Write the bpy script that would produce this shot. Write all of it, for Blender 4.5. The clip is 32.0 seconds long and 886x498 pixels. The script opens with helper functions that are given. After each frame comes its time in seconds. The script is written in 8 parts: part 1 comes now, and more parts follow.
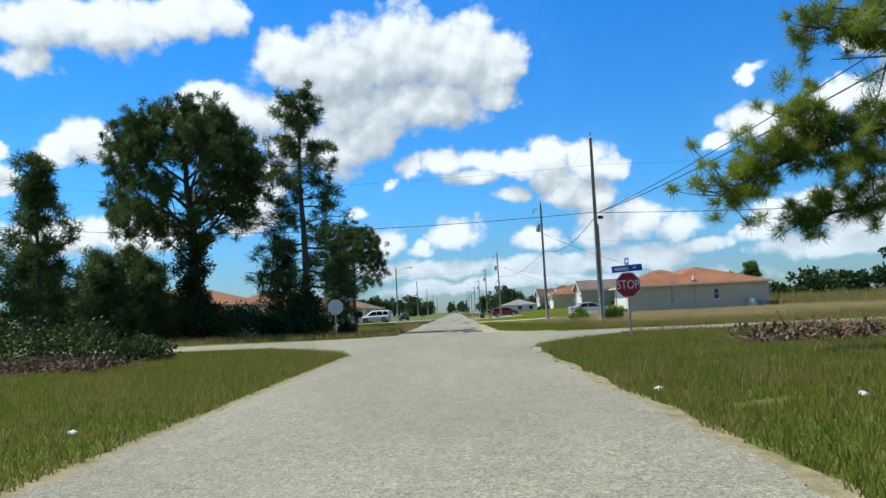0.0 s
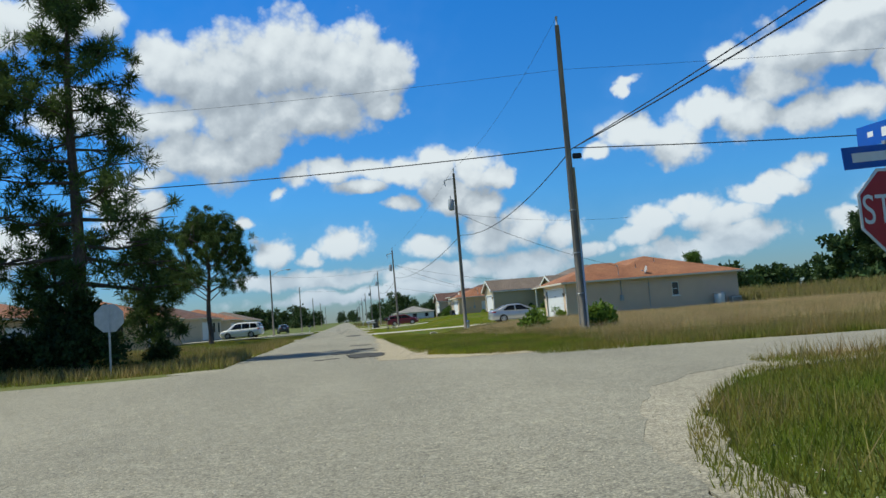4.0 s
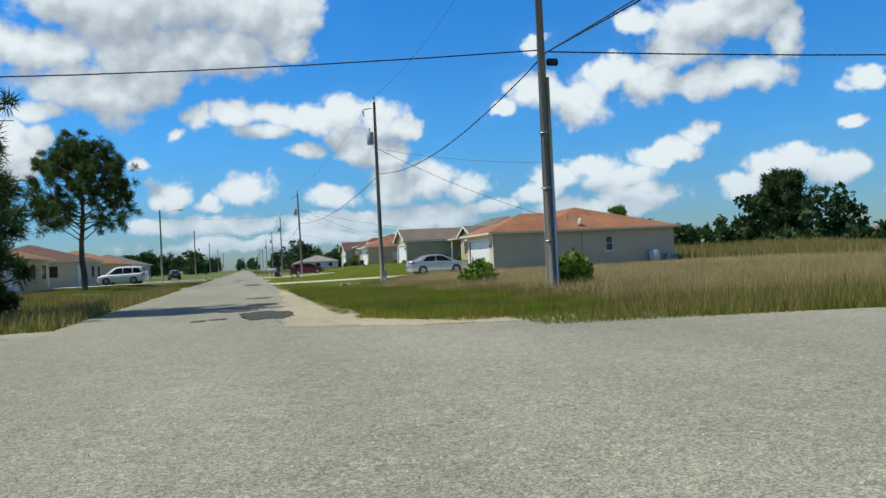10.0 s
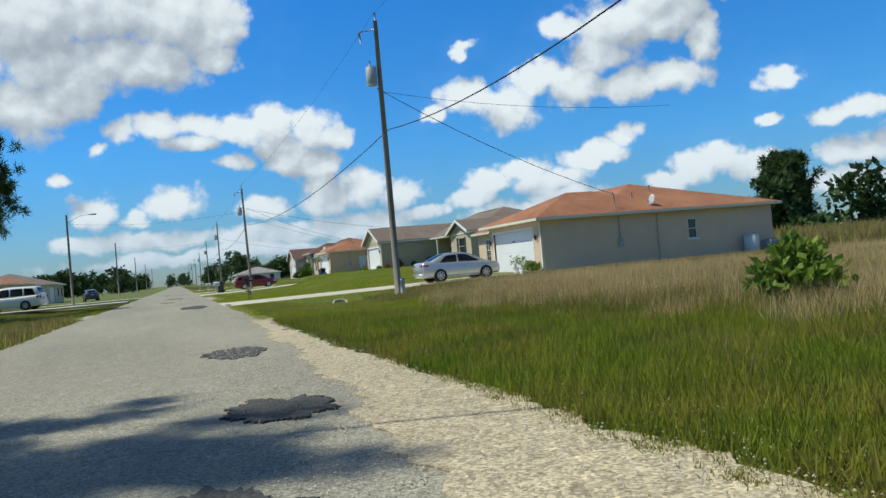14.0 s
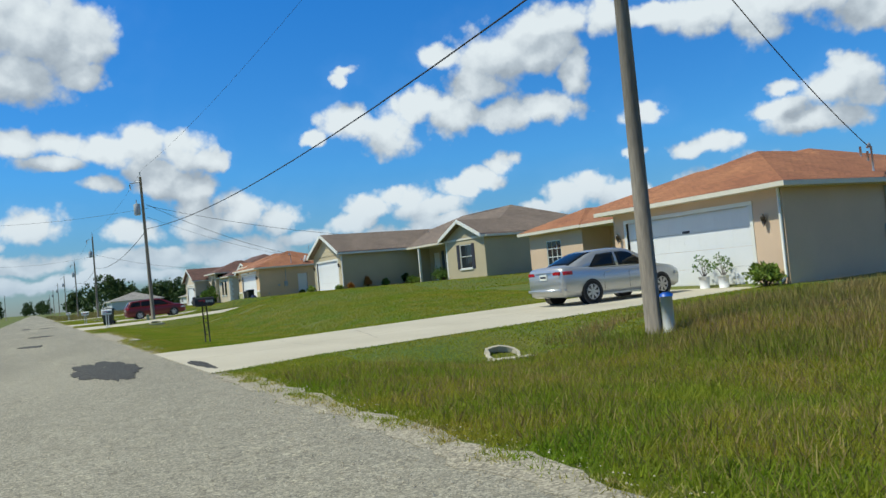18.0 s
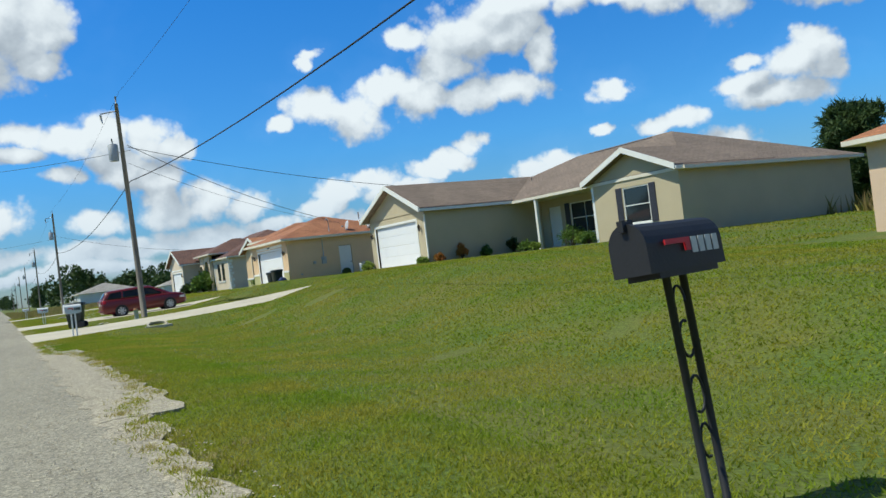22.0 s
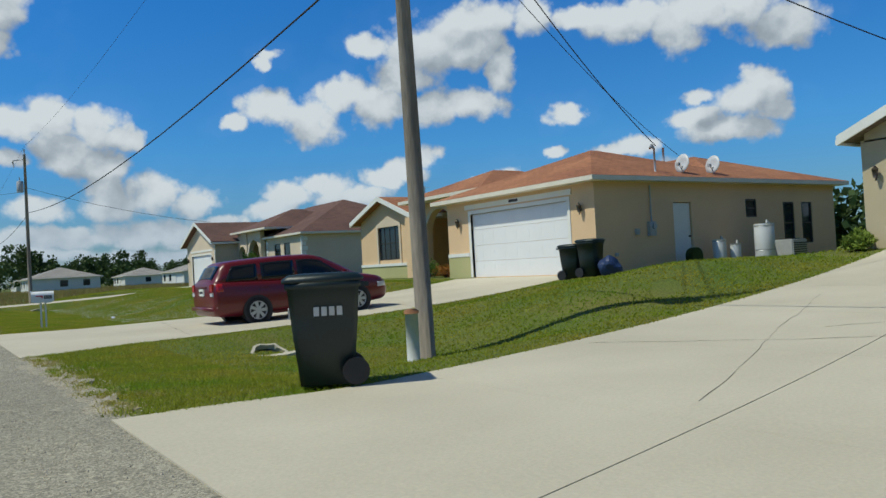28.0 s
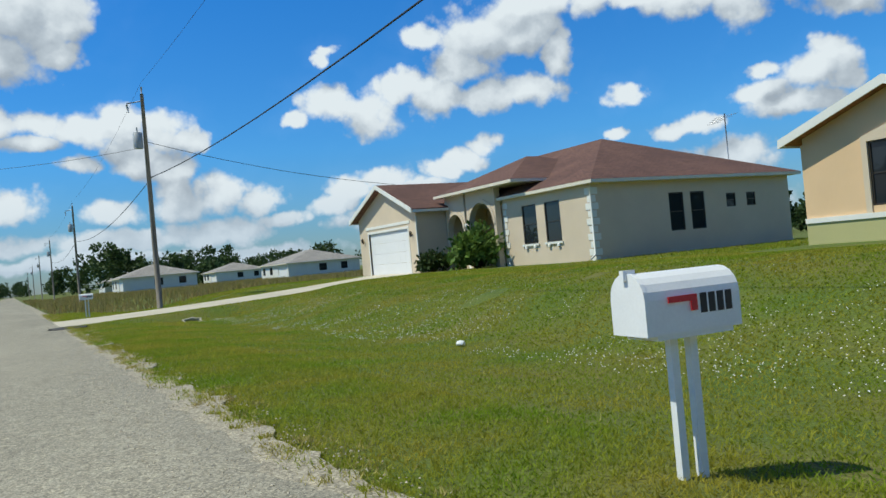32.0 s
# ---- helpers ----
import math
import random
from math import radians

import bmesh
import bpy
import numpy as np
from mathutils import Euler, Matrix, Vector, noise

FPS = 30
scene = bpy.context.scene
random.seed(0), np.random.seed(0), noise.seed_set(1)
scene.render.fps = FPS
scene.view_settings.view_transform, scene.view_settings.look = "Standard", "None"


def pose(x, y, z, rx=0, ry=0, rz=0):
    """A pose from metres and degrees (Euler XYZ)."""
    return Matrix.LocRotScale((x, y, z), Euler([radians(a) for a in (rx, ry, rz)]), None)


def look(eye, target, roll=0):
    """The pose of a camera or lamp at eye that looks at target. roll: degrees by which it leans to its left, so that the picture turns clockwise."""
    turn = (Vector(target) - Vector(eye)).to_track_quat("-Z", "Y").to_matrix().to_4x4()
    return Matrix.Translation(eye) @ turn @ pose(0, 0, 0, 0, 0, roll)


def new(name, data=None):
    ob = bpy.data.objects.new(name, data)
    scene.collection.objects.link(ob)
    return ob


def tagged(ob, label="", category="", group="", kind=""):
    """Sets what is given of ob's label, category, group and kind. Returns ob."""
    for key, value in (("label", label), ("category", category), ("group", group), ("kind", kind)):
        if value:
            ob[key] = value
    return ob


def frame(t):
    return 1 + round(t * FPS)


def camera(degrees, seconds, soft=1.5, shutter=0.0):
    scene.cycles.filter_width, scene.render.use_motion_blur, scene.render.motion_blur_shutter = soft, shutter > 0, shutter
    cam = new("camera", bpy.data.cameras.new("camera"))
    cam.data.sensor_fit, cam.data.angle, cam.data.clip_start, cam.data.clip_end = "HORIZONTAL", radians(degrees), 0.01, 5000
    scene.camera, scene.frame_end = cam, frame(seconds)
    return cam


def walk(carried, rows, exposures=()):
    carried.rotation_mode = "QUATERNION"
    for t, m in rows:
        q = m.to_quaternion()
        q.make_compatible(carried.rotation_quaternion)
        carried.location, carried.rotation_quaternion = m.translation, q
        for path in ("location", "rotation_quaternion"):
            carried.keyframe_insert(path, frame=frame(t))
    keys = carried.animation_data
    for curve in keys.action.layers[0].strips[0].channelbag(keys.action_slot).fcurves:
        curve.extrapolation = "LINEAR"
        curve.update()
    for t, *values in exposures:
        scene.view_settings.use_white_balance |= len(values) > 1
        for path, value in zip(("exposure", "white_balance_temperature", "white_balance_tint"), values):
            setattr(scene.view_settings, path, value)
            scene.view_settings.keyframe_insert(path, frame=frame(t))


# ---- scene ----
cam = camera(59.5, 32.0)
PATH = [
    (0, (1.004, -7.651, 1.217), (0.979, -5.658, 1.38), -2.9),
    (0.5, (0.984, -4.843, 1.209), (0.982, -2.845, 1.303), -3.2),
    (1, (1.014, -1.795, 1.183), (1.041, 0.204, 1.242), -4.8),
    (1.5, (1.06, 1.031, 1.171), (1.111, 3.029, 1.228), -5.1),
    (2, (1.115, 3.774, 1.181), (1.216, 5.77, 1.244), -6.0),
    (2.5, (1.162, 6.372, 1.179), (1.293, 8.364, 1.291), -5.5),
    (3, (1.262, 8.896, 1.188), (1.398, 10.886, 1.337), -4.3),
    (3.5, (1.345, 11.079, 1.161), (1.544, 13.063, 1.324), -4.4),
    (5.5, (1.42, 15.983, 1.122), (1.767, 17.945, 1.292), -4.2),
    (6, (1.447, 16.227, 1.105), (1.815, 18.187, 1.257), -4.4),
    (6.5, (1.435, 16.638, 1.131), (1.812, 18.598, 1.267), -4.1),
    (7, (1.428, 16.599, 1.105), (1.858, 18.55, 1.183), -4.1),
    (7.5, (1.437, 16.671, 1.115), (1.881, 18.621, 1.136), -2.4),
    (8, (1.449, 16.708, 1.117), (1.82, 18.671, 1.217), -2.3),
    (8.5, (1.496, 17.01, 1.129), (1.974, 18.952, 1.122), -3.2),
    (9, (1.505, 17.662, 1.112), (2.073, 19.579, 1.137), -3.6),
    (9.5, (1.505, 18.488, 1.116), (1.982, 20.43, 1.172), -2.6),
    (10, (1.515, 19.901, 1.096), (2.009, 21.839, 1.124), -2.8),
    (10.5, (1.53, 21.617, 1.076), (2.013, 23.558, 1.109), -2.3),
    (11, (1.553, 23.637, 1.079), (2.07, 25.568, 1.143), -2.4),
    (11.5, (1.565, 25.618, 1.108), (2.027, 27.562, 1.19), -3.6),
    (12, (1.529, 27.913, 1.089), (1.962, 29.863, 1.188), -3.6),
    (12.5, (1.48, 30.162, 1.103), (1.886, 32.111, 1.295), -3.2),
    (13, (1.409, 32.536, 1.029), (1.995, 34.448, 1.033), -4.9),
    (13.5, (1.311, 35.038, 1.138), (1.868, 36.958, 1.165), -4.5),
    (14, (1.232, 37.768, 1.074), (1.886, 39.658, 1.108), -5.0),
    (14.5, (1.135, 40.879, 0.938), (1.861, 42.742, 0.981), -5.0),
    (16.5, (0.699, 51.957, 1.199), (1.551, 53.761, 1.343), -1.3),
    (17, (0.68, 54.505, 1.141), (1.518, 56.319, 1.228), -1.7),
    (17.5, (0.672, 56.714, 1.148), (1.454, 58.552, 1.249), -3.3),
    (18, (0.778, 59.23, 1.141), (1.718, 60.993, 1.214), -5.2),
    (18.5, (1.05, 61.847, 1.113), (2.161, 63.51, 1.147), -5.1),
    (19, (1.372, 64.506, 1.074), (2.477, 66.173, 1.096), -5.2),
    (19.5, (1.479, 66.853, 1.05), (2.525, 68.557, 1.096), -6.4),
    (20, (1.592, 69.195, 1.088), (2.643, 70.897, 1.094), -5.2),
    (20.5, (1.672, 71.598, 1.054), (2.694, 73.317, 1.076), -4.8),
    (21, (1.9, 73.92, 1.048), (2.982, 75.602, 1.048), -5.6),
    (21.5, (2.164, 76.258, 1.117), (3.22, 77.956, 1.163), -5.3),
    (22, (2.36, 78.701, 1.155), (3.36, 80.433, 1.175), -6.9),
    (22.5, (2.451, 81.145, 1.169), (3.423, 82.893, 1.198), -5.2),
    (23, (2.45, 83.683, 1.143), (3.401, 85.442, 1.153), -3.7),
    (23.5, (2.378, 86.054, 1.121), (3.325, 87.816, 1.168), -4.5),
    (24, (2.243, 88.521, 1.124), (3.236, 90.257, 1.151), -3.5),
    (24.5, (2.041, 90.77, 1.092), (3.025, 92.511, 1.109), -4.1),
    (25, (1.794, 93.26, 1.018), (2.787, 94.996, 1.018), -4.4),
    (25.5, (1.64, 95.76, 1.042), (2.675, 97.471, 1.019), -4.5),
    (27.5, (1.888, 105.54, 1.099), (2.945, 107.238, 1.131), -4.8),
    (28, (1.868, 107.876, 1.13), (2.983, 109.536, 1.169), -3.2),
    (28.5, (1.792, 110.06, 1.152), (2.863, 111.749, 1.188), -3.5),
    (29, (1.726, 112.363, 1.148), (2.736, 114.088, 1.193), -2.4),
    (29.5, (1.756, 115.129, 1.115), (2.712, 116.885, 1.155), -3.2),
    (30, (1.793, 117.885, 1.139), (2.72, 119.657, 1.17), -4.7),
    (30.5, (1.817, 120.728, 1.112), (2.742, 122.501, 1.158), -6.3),
    (31, (1.82, 123.511, 1.119), (2.762, 125.275, 1.181), -6.2),
    (31.5, (1.806, 126.77, 1.11), (2.788, 128.513, 1.135), -4.2),
    (32, (1.785, 129.69, 1.156), (2.762, 131.435, 1.178), -5.2),
]
EXPOSURES = [(t, ev, 5900, 3) for t, ev in ((0, -0.1), (1, -0.4), (2, -0.35), (4, -0.45), (6, -0.6), (7, -0.4), (8, -0.35), (12, -0.35), (18, -0.42), (20, -0.5), (22, -0.3), (25, -0.42), (28, -0.7), (29, -0.4), (30, -0.4), (31, -0.5), (32, -0.42))]
walk(cam, [(t, look(eye, target, roll)) for t, eye, target, roll in PATH], EXPOSURES)

# ---- world, sun, exposure ----
SUN_EL, SUN_AZ = 57.5, 162.0   # degrees above the horizon; degrees from +x towards +y
sun_dir = Vector((math.cos(radians(SUN_EL)) * math.cos(radians(SUN_AZ)), math.cos(radians(SUN_EL)) * math.sin(radians(SUN_AZ)), math.sin(radians(SUN_EL))))
sun = new("sun", bpy.data.lights.new("sun", "SUN"))
sun.data.energy, sun.data.angle, sun.data.color = 5.6, radians(0.53), (1.0, 0.91, 0.72)
sun.matrix_world = look((0, 0, 60), Vector((0, 0, 60)) - sun_dir)

# cloud puffs: azimuth (degrees to the right of +y), elevation, half width, half height
CLOUDS_FAR_WEST = [(-30.6, 11.7, 1.0, 0.7), (-29.9, 9.9, 1.3, 1.1), (-28.9, 17.5, 2.0, 1.0), (-28.5, 20.0, 3.9, 1.9), (-27.3, 6.3, 4.2, 1.5), (-26.9, 11.9, 1.5, 1.2), (-25.5, 12.8, 2.1, 1.6), (-24.5, 11.6, 2.2, 0.9), (-24.4, 20.4, 4.9, 2.1), (-22.0, 6.2, 4.5, 1.6), (-19.9, 21.0, 5.1, 1.7), (-18.1, 14.8, 3.2, 1.2), (-17.3, 16.0, 2.4, 1.2), (-16.0, 21.4, 2.2, 1.5), (-15.5, 6.7, 1.3, 0.6), (-15.1, 8.9, 2.4, 2.0), (-14.9, 15.1, 2.8, 1.6), (-14.4, 7.8, 1.9, 1.6), (-13.3, 11.0, 2.5, 0.9), (-13.0, 9.3, 1.6, 1.1), (-12.2, 14.8, 4.1, 1.7), (-12.1, 18.6, 3.1, 2.1), (-11.1, 12.8, 4.5, 1.7)]
CLOUDS_WEST = [(-8.2, 12.1, 2.9, 2.1), (-8.0, 18.2, 4.3, 3.3), (-6.6, 7.8, 1.0, 0.6), (-6.6, 14.9, 5.1, 2.3), (-6.4, 12.8, 3.0, 1.6), (-5.7, 3.4, 2.7, 0.7), (-5.3, 13.4, 2.2, 1.1), (-5.1, 5.4, 1.5, 1.3), (-4.2, 9.6, 0.9, 0.7), (-3.4, 19.0, 4.5, 3.3), (-2.7, 10.7, 1.4, 1.1), (-2.2, 4.9, 1.2, 0.8), (-1.4, 15.4, 5.3, 2.1), (-1.0, 3.3, 5.3, 0.8), (-0.4, 11.0, 2.0, 1.1), (0.1, 5.5, 2.2, 1.3), (1.1, 18.5, 4.6, 3.4), (1.6, 9.6, 2.5, 0.7), (2.3, 10.9, 1.7, 1.0), (3.0, 1.9, 10.8, 0.7), (4.1, 15.4, 2.0, 1.1)]
CLOUDS_MIDDLE = [(4.4, 17.8, 2.3, 2.3), (4.7, 8.3, 1.5, 0.7), (5.0, 10.5, 2.5, 1.2), (6.4, 4.9, 2.6, 1.0), (7.2, 3.0, 5.0, 1.0), (7.5, 11.0, 2.2, 1.4), (8.3, 8.8, 2.3, 1.6), (10.0, 10.6, 2.1, 1.6), (10.5, 7.9, 1.9, 1.7), (10.7, 6.0, 2.1, 1.7), (11.9, 9.9, 1.1, 0.9), (13.4, 6.2, 2.1, 1.5), (13.5, 3.4, 4.2, 1.3), (13.8, 1.5, 8.2, 0.8), (15.9, 5.4, 2.1, 1.3), (17.7, 3.9, 2.5, 0.7), (19.2, 10.8, 1.2, 0.7), (21.4, 4.5, 2.4, 0.9), (21.5, 14.7, 0.9, 0.6), (22.1, 11.7, 2.4, 1.4), (22.1, 15.3, 1.1, 0.7), (23.0, 5.5, 2.4, 1.1), (24.8, 10.9, 2.0, 1.1)]
CLOUDS_EAST = [(24.9, 11.0, 2.7, 2.0), (25.5, 6.3, 2.3, 1.1), (25.7, 3.2, 4.9, 0.9), (26.8, 12.3, 1.7, 1.5), (27.4, 5.3, 3.4, 1.1), (27.4, 12.9, 2.0, 1.1), (28.8, 4.0, 3.7, 1.0), (28.9, 12.1, 1.9, 1.3), (29.1, 15.9, 1.6, 1.0), (29.7, 6.3, 1.9, 0.9), (30.0, 11.4, 3.3, 1.6), (31.6, 7.0, 1.8, 0.9), (31.6, 13.9, 2.2, 1.7), (32.9, 8.2, 1.5, 0.9), (33.2, 15.7, 3.2, 2.2), (33.3, 11.4, 2.8, 1.4), (36.4, 15.9, 3.1, 2.1), (36.5, 11.7, 3.0, 1.3), (37.2, 17.4, 3.7, 1.4), (38.7, 13.9, 1.3, 1.9), (41.3, 17.4, 1.6, 1.7)]
CLOUDS_FAR_EAST = [(35.6, 4.2, 1.6, 0.9), (37.4, 5.0, 1.8, 1.2), (39.2, 5.6, 1.7, 1.3), (41.6, 4.9, 2.2, 1.2), (42.6, 7.7, 0.8, 0.5), (46.6, 7.4, 1.8, 0.7), (48.6, 7.6, 2.0, 0.9), (47.6, 5.0, 2.4, 1.2), (50.6, 5.2, 2.6, 1.5), (46.8, 3.0, 3.2, 1.0), (51.0, 2.4, 3.6, 1.0), (43.4, 10.3, 1.3, 0.9), (44.9, 16.9, 2.2, 1.0), (48.0, 16.3, 3.4, 1.5), (51.3, 15.0, 2.2, 1.8), (52.5, 9.2, 2.0, 0.9), (52.8, 16.2, 3.2, 1.4), (52.9, 10.8, 1.1, 0.7), (54.9, 8.2, 3.7, 1.0), (55.7, 10.1, 2.0, 1.2), (56.0, 16.1, 2.7, 1.4), (56.9, 11.2, 1.6, 1.2), (57.7, 9.7, 1.5, 1.7), (58.6, 14.5, 2.6, 1.7)]
CLOUDS = CLOUDS_FAR_WEST + CLOUDS_WEST + CLOUDS_MIDDLE + CLOUDS_EAST + CLOUDS_FAR_EAST


def cloud_group():
    """Cloud cover at a point of the sky given as azimuth and elevation in degrees: above zero inside a cloud mass."""
    g = bpy.data.node_groups.new("cloud_cover", "ShaderNodeTree")
    g.interface.new_socket("Place", in_out="INPUT", socket_type="NodeSocketVector")
    g.interface.new_socket("Cover", in_out="OUTPUT", socket_type="NodeSocketFloat")
    N, L = g.nodes, g.links
    gi, go = N.new("NodeGroupInput"), N.new("NodeGroupOutput")
    last = None
    for az, el, w, h in CLOUDS:
        sub = N.new("ShaderNodeVectorMath")
        sub.operation, sub.inputs[1].default_value = "SUBTRACT", (az, el, 0)
        mul = N.new("ShaderNodeVectorMath")
        mul.operation, mul.inputs[1].default_value = "MULTIPLY", (1 / w, 1 / h, 0)
        ln = N.new("ShaderNodeVectorMath")
        ln.operation = "LENGTH"
        L.new(gi.outputs[0], sub.inputs[0]), L.new(sub.outputs[0], mul.inputs[0]), L.new(mul.outputs[0], ln.inputs[0])
        if last is None:
            last = ln.outputs["Value"]
        else:
            mn = N.new("ShaderNodeMath")
            mn.operation = "SMOOTH_MIN"
            mn.inputs[2].default_value = 0.10
            L.new(last, mn.inputs[0]), L.new(ln.outputs["Value"], mn.inputs[1])
            last = mn.outputs[0]
    inv = N.new("ShaderNodeMath")
    inv.operation, inv.inputs[0].default_value = "SUBTRACT", 1.0
    L.new(last, inv.inputs[1]), L.new(inv.outputs[0], go.inputs[0])
    return g


def build_world():
    w = bpy.data.worlds.new("sky")
    scene.world = w
    w.use_nodes = True
    nt = w.node_tree
    N, L = nt.nodes, nt.links
    N.clear()

    def math_node(op, a, b=None, c=None):
        n = N.new("ShaderNodeMath")
        n.operation = op
        for k, v in enumerate((a, b, c)):
            if isinstance(v, (int, float)):
                n.inputs[k].default_value = v
            elif v is not None:
                L.new(v, n.inputs[k])
        return n.outputs[0]

    sky = N.new("ShaderNodeTexSky")
    sky.sky_type, sky.sun_disc = "NISHITA", False
    sky.sun_elevation, sky.sun_rotation = radians(SUN_EL), radians(90 - SUN_AZ)
    sky.air_density, sky.dust_density, sky.ozone_density = 1.0, 0.3, 3.0
    deep = N.new("ShaderNodeMix")
    deep.data_type, deep.blend_type = "RGBA", "MULTIPLY"
    deep.inputs[0].default_value = 1.0
    L.new(sky.outputs[0], deep.inputs[6])
    tc, sep = N.new("ShaderNodeTexCoord"), N.new("ShaderNodeSeparateXYZ")
    L.new(tc.outputs["Generated"], sep.inputs[0])
    az = math_node("MULTIPLY", math_node("ARCTAN2", sep.outputs["X"], sep.outputs["Y"]), 57.29578)
    el = math_node("MULTIPLY", math_node("ARCSINE", sep.outputs["Z"]), 57.29578)
    # clear polarised blue overhead, paler towards the horizon
    clear = N.new("ShaderNodeValToRGB")
    clear.color_ramp.elements[0].color, clear.color_ramp.elements[1].color = (0.95, 1.15, 1.40, 1), (0.9, 1.0, 1.05, 1)
    clear.color_ramp.elements[1].position = 0.75
    e = clear.color_ramp.elements.new(0.42)
    e.color = (0.27, 1.62, 2.95, 1)
    e = clear.color_ramp.elements.new(0.15)
    e.color = (0.72, 1.70, 2.50, 1)
    L.new(sep.outputs["Z"], clear.inputs[0]), L.new(clear.outputs[0], deep.inputs[7])
    cmb = N.new("ShaderNodeCombineXYZ")
    L.new(az, cmb.inputs[0]), L.new(el, cmb.inputs[1])
    def vec(op, a, b):
        n = N.new("ShaderNodeVectorMath")
        n.operation = op
        for k, v in enumerate((a, b)):
            if isinstance(v, tuple):
                n.inputs[k].default_value = v
            else:
                L.new(v, n.inputs[k])
        return n.outputs[0]

    def ranged(value, a, b, lo=0.0, hi=1.0, smooth=True):
        n = N.new("ShaderNodeMapRange")
        n.interpolation_type = "SMOOTHSTEP" if smooth else "LINEAR"
        for name, v in (("From Min", a), ("From Max", b), ("To Min", lo), ("To Max", hi)):
            n.inputs[name].default_value = v
        L.new(value, n.inputs["Value"])
        return n.outputs[0]

    def billow(at, scale, detail):
        """Round cauliflower heads: high in the middle of each cell."""
        n = N.new("ShaderNodeTexVoronoi")
        n.feature = "SMOOTH_F1"
        for name, v in (("Scale", scale), ("Detail", detail), ("Roughness", 0.55), ("Lacunarity", 2.3), ("Smoothness", 0.35)):
            n.inputs[name].default_value = v
        L.new(at, n.inputs["Vector"])
        return n.outputs["Distance"]

    # the outline of each mass is pushed about by noise of two sizes
    place = cmb.outputs[0]
    for scale, amount, off in ((11.0, 1.9, 0.0), (38.0, 0.9, 5.0)):
        n = N.new("ShaderNodeTexNoise")
        n.inputs["Scale"].default_value, n.inputs["Detail"].default_value, n.inputs["Roughness"].default_value = scale, 4, 0.55
        L.new(vec("ADD", tc.outputs["Generated"], (off, 0.0, 0.0)), n.inputs["Vector"])
        place = vec("ADD", place, vec("MULTIPLY", vec("SUBTRACT", n.outputs["Color"], (0.5, 0.5, 0.5)), (amount * 1.6, amount, 0.0)))
    g = cloud_group()
    here, above = N.new("ShaderNodeGroup"), N.new("ShaderNodeGroup")
    here.node_tree = above.node_tree = g
    L.new(place, here.inputs[0]), L.new(vec("ADD", place, (-0.8, 1.9, 0.0)), above.inputs[0])
    coarse, fine = billow(tc.outputs["Generated"], 21.0, 1.0), billow(tc.outputs["Generated"], 46.0, 2.0)
    lifted = vec("ADD", tc.outputs["Generated"], (-0.006, 0.0, 0.011))
    coarse_up, fine_up = billow(lifted, 21.0, 1.0), billow(lifted, 46.0, 2.0)
    relief = math_node("ADD", math_node("MULTIPLY", math_node("SUBTRACT", 0.5, coarse), 0.5), math_node("MULTIPLY", math_node("SUBTRACT", 0.5, fine), 0.30))
    body = math_node("ADD", math_node("ADD", math_node("MINIMUM", here.outputs[0], 0.6), 0.34), relief)
    # unseen cloud of the same kind, added behind and overhead as half cover, whitens the ambient light
    wide = N.new("ShaderNodeTexNoise")
    wide.inputs["Scale"].default_value, wide.inputs["Detail"].default_value = 3.2, 7
    L.new(tc.outputs["Generated"], wide.inputs["Vector"])
    over = ranged(el, 27.0, 36.0)
    away = ranged(math_node("ABSOLUTE", math_node("SUBTRACT", az, 14.0)), 54.0, 66.0)
    rest = math_node("MULTIPLY", math_node("MAXIMUM", over, away), math_node("MULTIPLY", math_node("SUBTRACT", wide.outputs["Fac"], 0.54), 4.0))
    cover = ranged(math_node("MAXIMUM", body, rest), -0.06, 0.46)
    # heads catch the sun from the upper left, hollows and bases are grey
    thick = math_node("SUBTRACT", math_node("MINIMUM", here.outputs[0], 0.7), math_node("MINIMUM", math_node("MAXIMUM", above.outputs[0], -0.5), 0.7))
    bumps = math_node("ADD", math_node("MULTIPLY", math_node("SUBTRACT", coarse_up, coarse), 0.75), math_node("MULTIPLY", math_node("SUBTRACT", fine_up, fine), 0.30))
    lit = ranged(math_node("ADD", math_node("ADD", thick, bumps), math_node("MULTIPLY", math_node("SUBTRACT", wide.outputs["Fac"], 0.5), 1.5)), -0.62, 0.86, smooth=False)
    tone = N.new("ShaderNodeValToRGB")
    tone.color_ramp.elements[0].color, tone.color_ramp.elements[1].color = (7.8, 8.3, 9.0, 1), (16.6, 16.5, 16.2, 1)
    for at, c in ((0.38, (10.9, 11.3, 11.8, 1)), (0.66, (14.2, 14.3, 14.4, 1))):
        tone.color_ramp.elements.new(at).color = c
    L.new(lit, tone.inputs[0])
    haze = N.new("ShaderNodeMix")
    haze.data_type = "RGBA"
    haze.inputs[7].default_value = (10.6, 12.0, 13.4, 1)
    L.new(ranged(el, 1.0, 7.5, 0.65, 0.0), haze.inputs[0]), L.new(tone.outputs[0], haze.inputs[6])
    mix = N.new("ShaderNodeMix")
    mix.data_type = "RGBA"
    L.new(cover, mix.inputs[0]), L.new(deep.outputs[2], mix.inputs[6]), L.new(haze.outputs[2], mix.inputs[7])
    bg = N.new("ShaderNodeBackground")
    bg.inputs["Strength"].default_value = 0.066
    L.new(mix.outputs[2], bg.inputs[0])
    out = N.new("ShaderNodeOutputWorld")
    L.new(bg.outputs[0], out.inputs[0])


build_world()


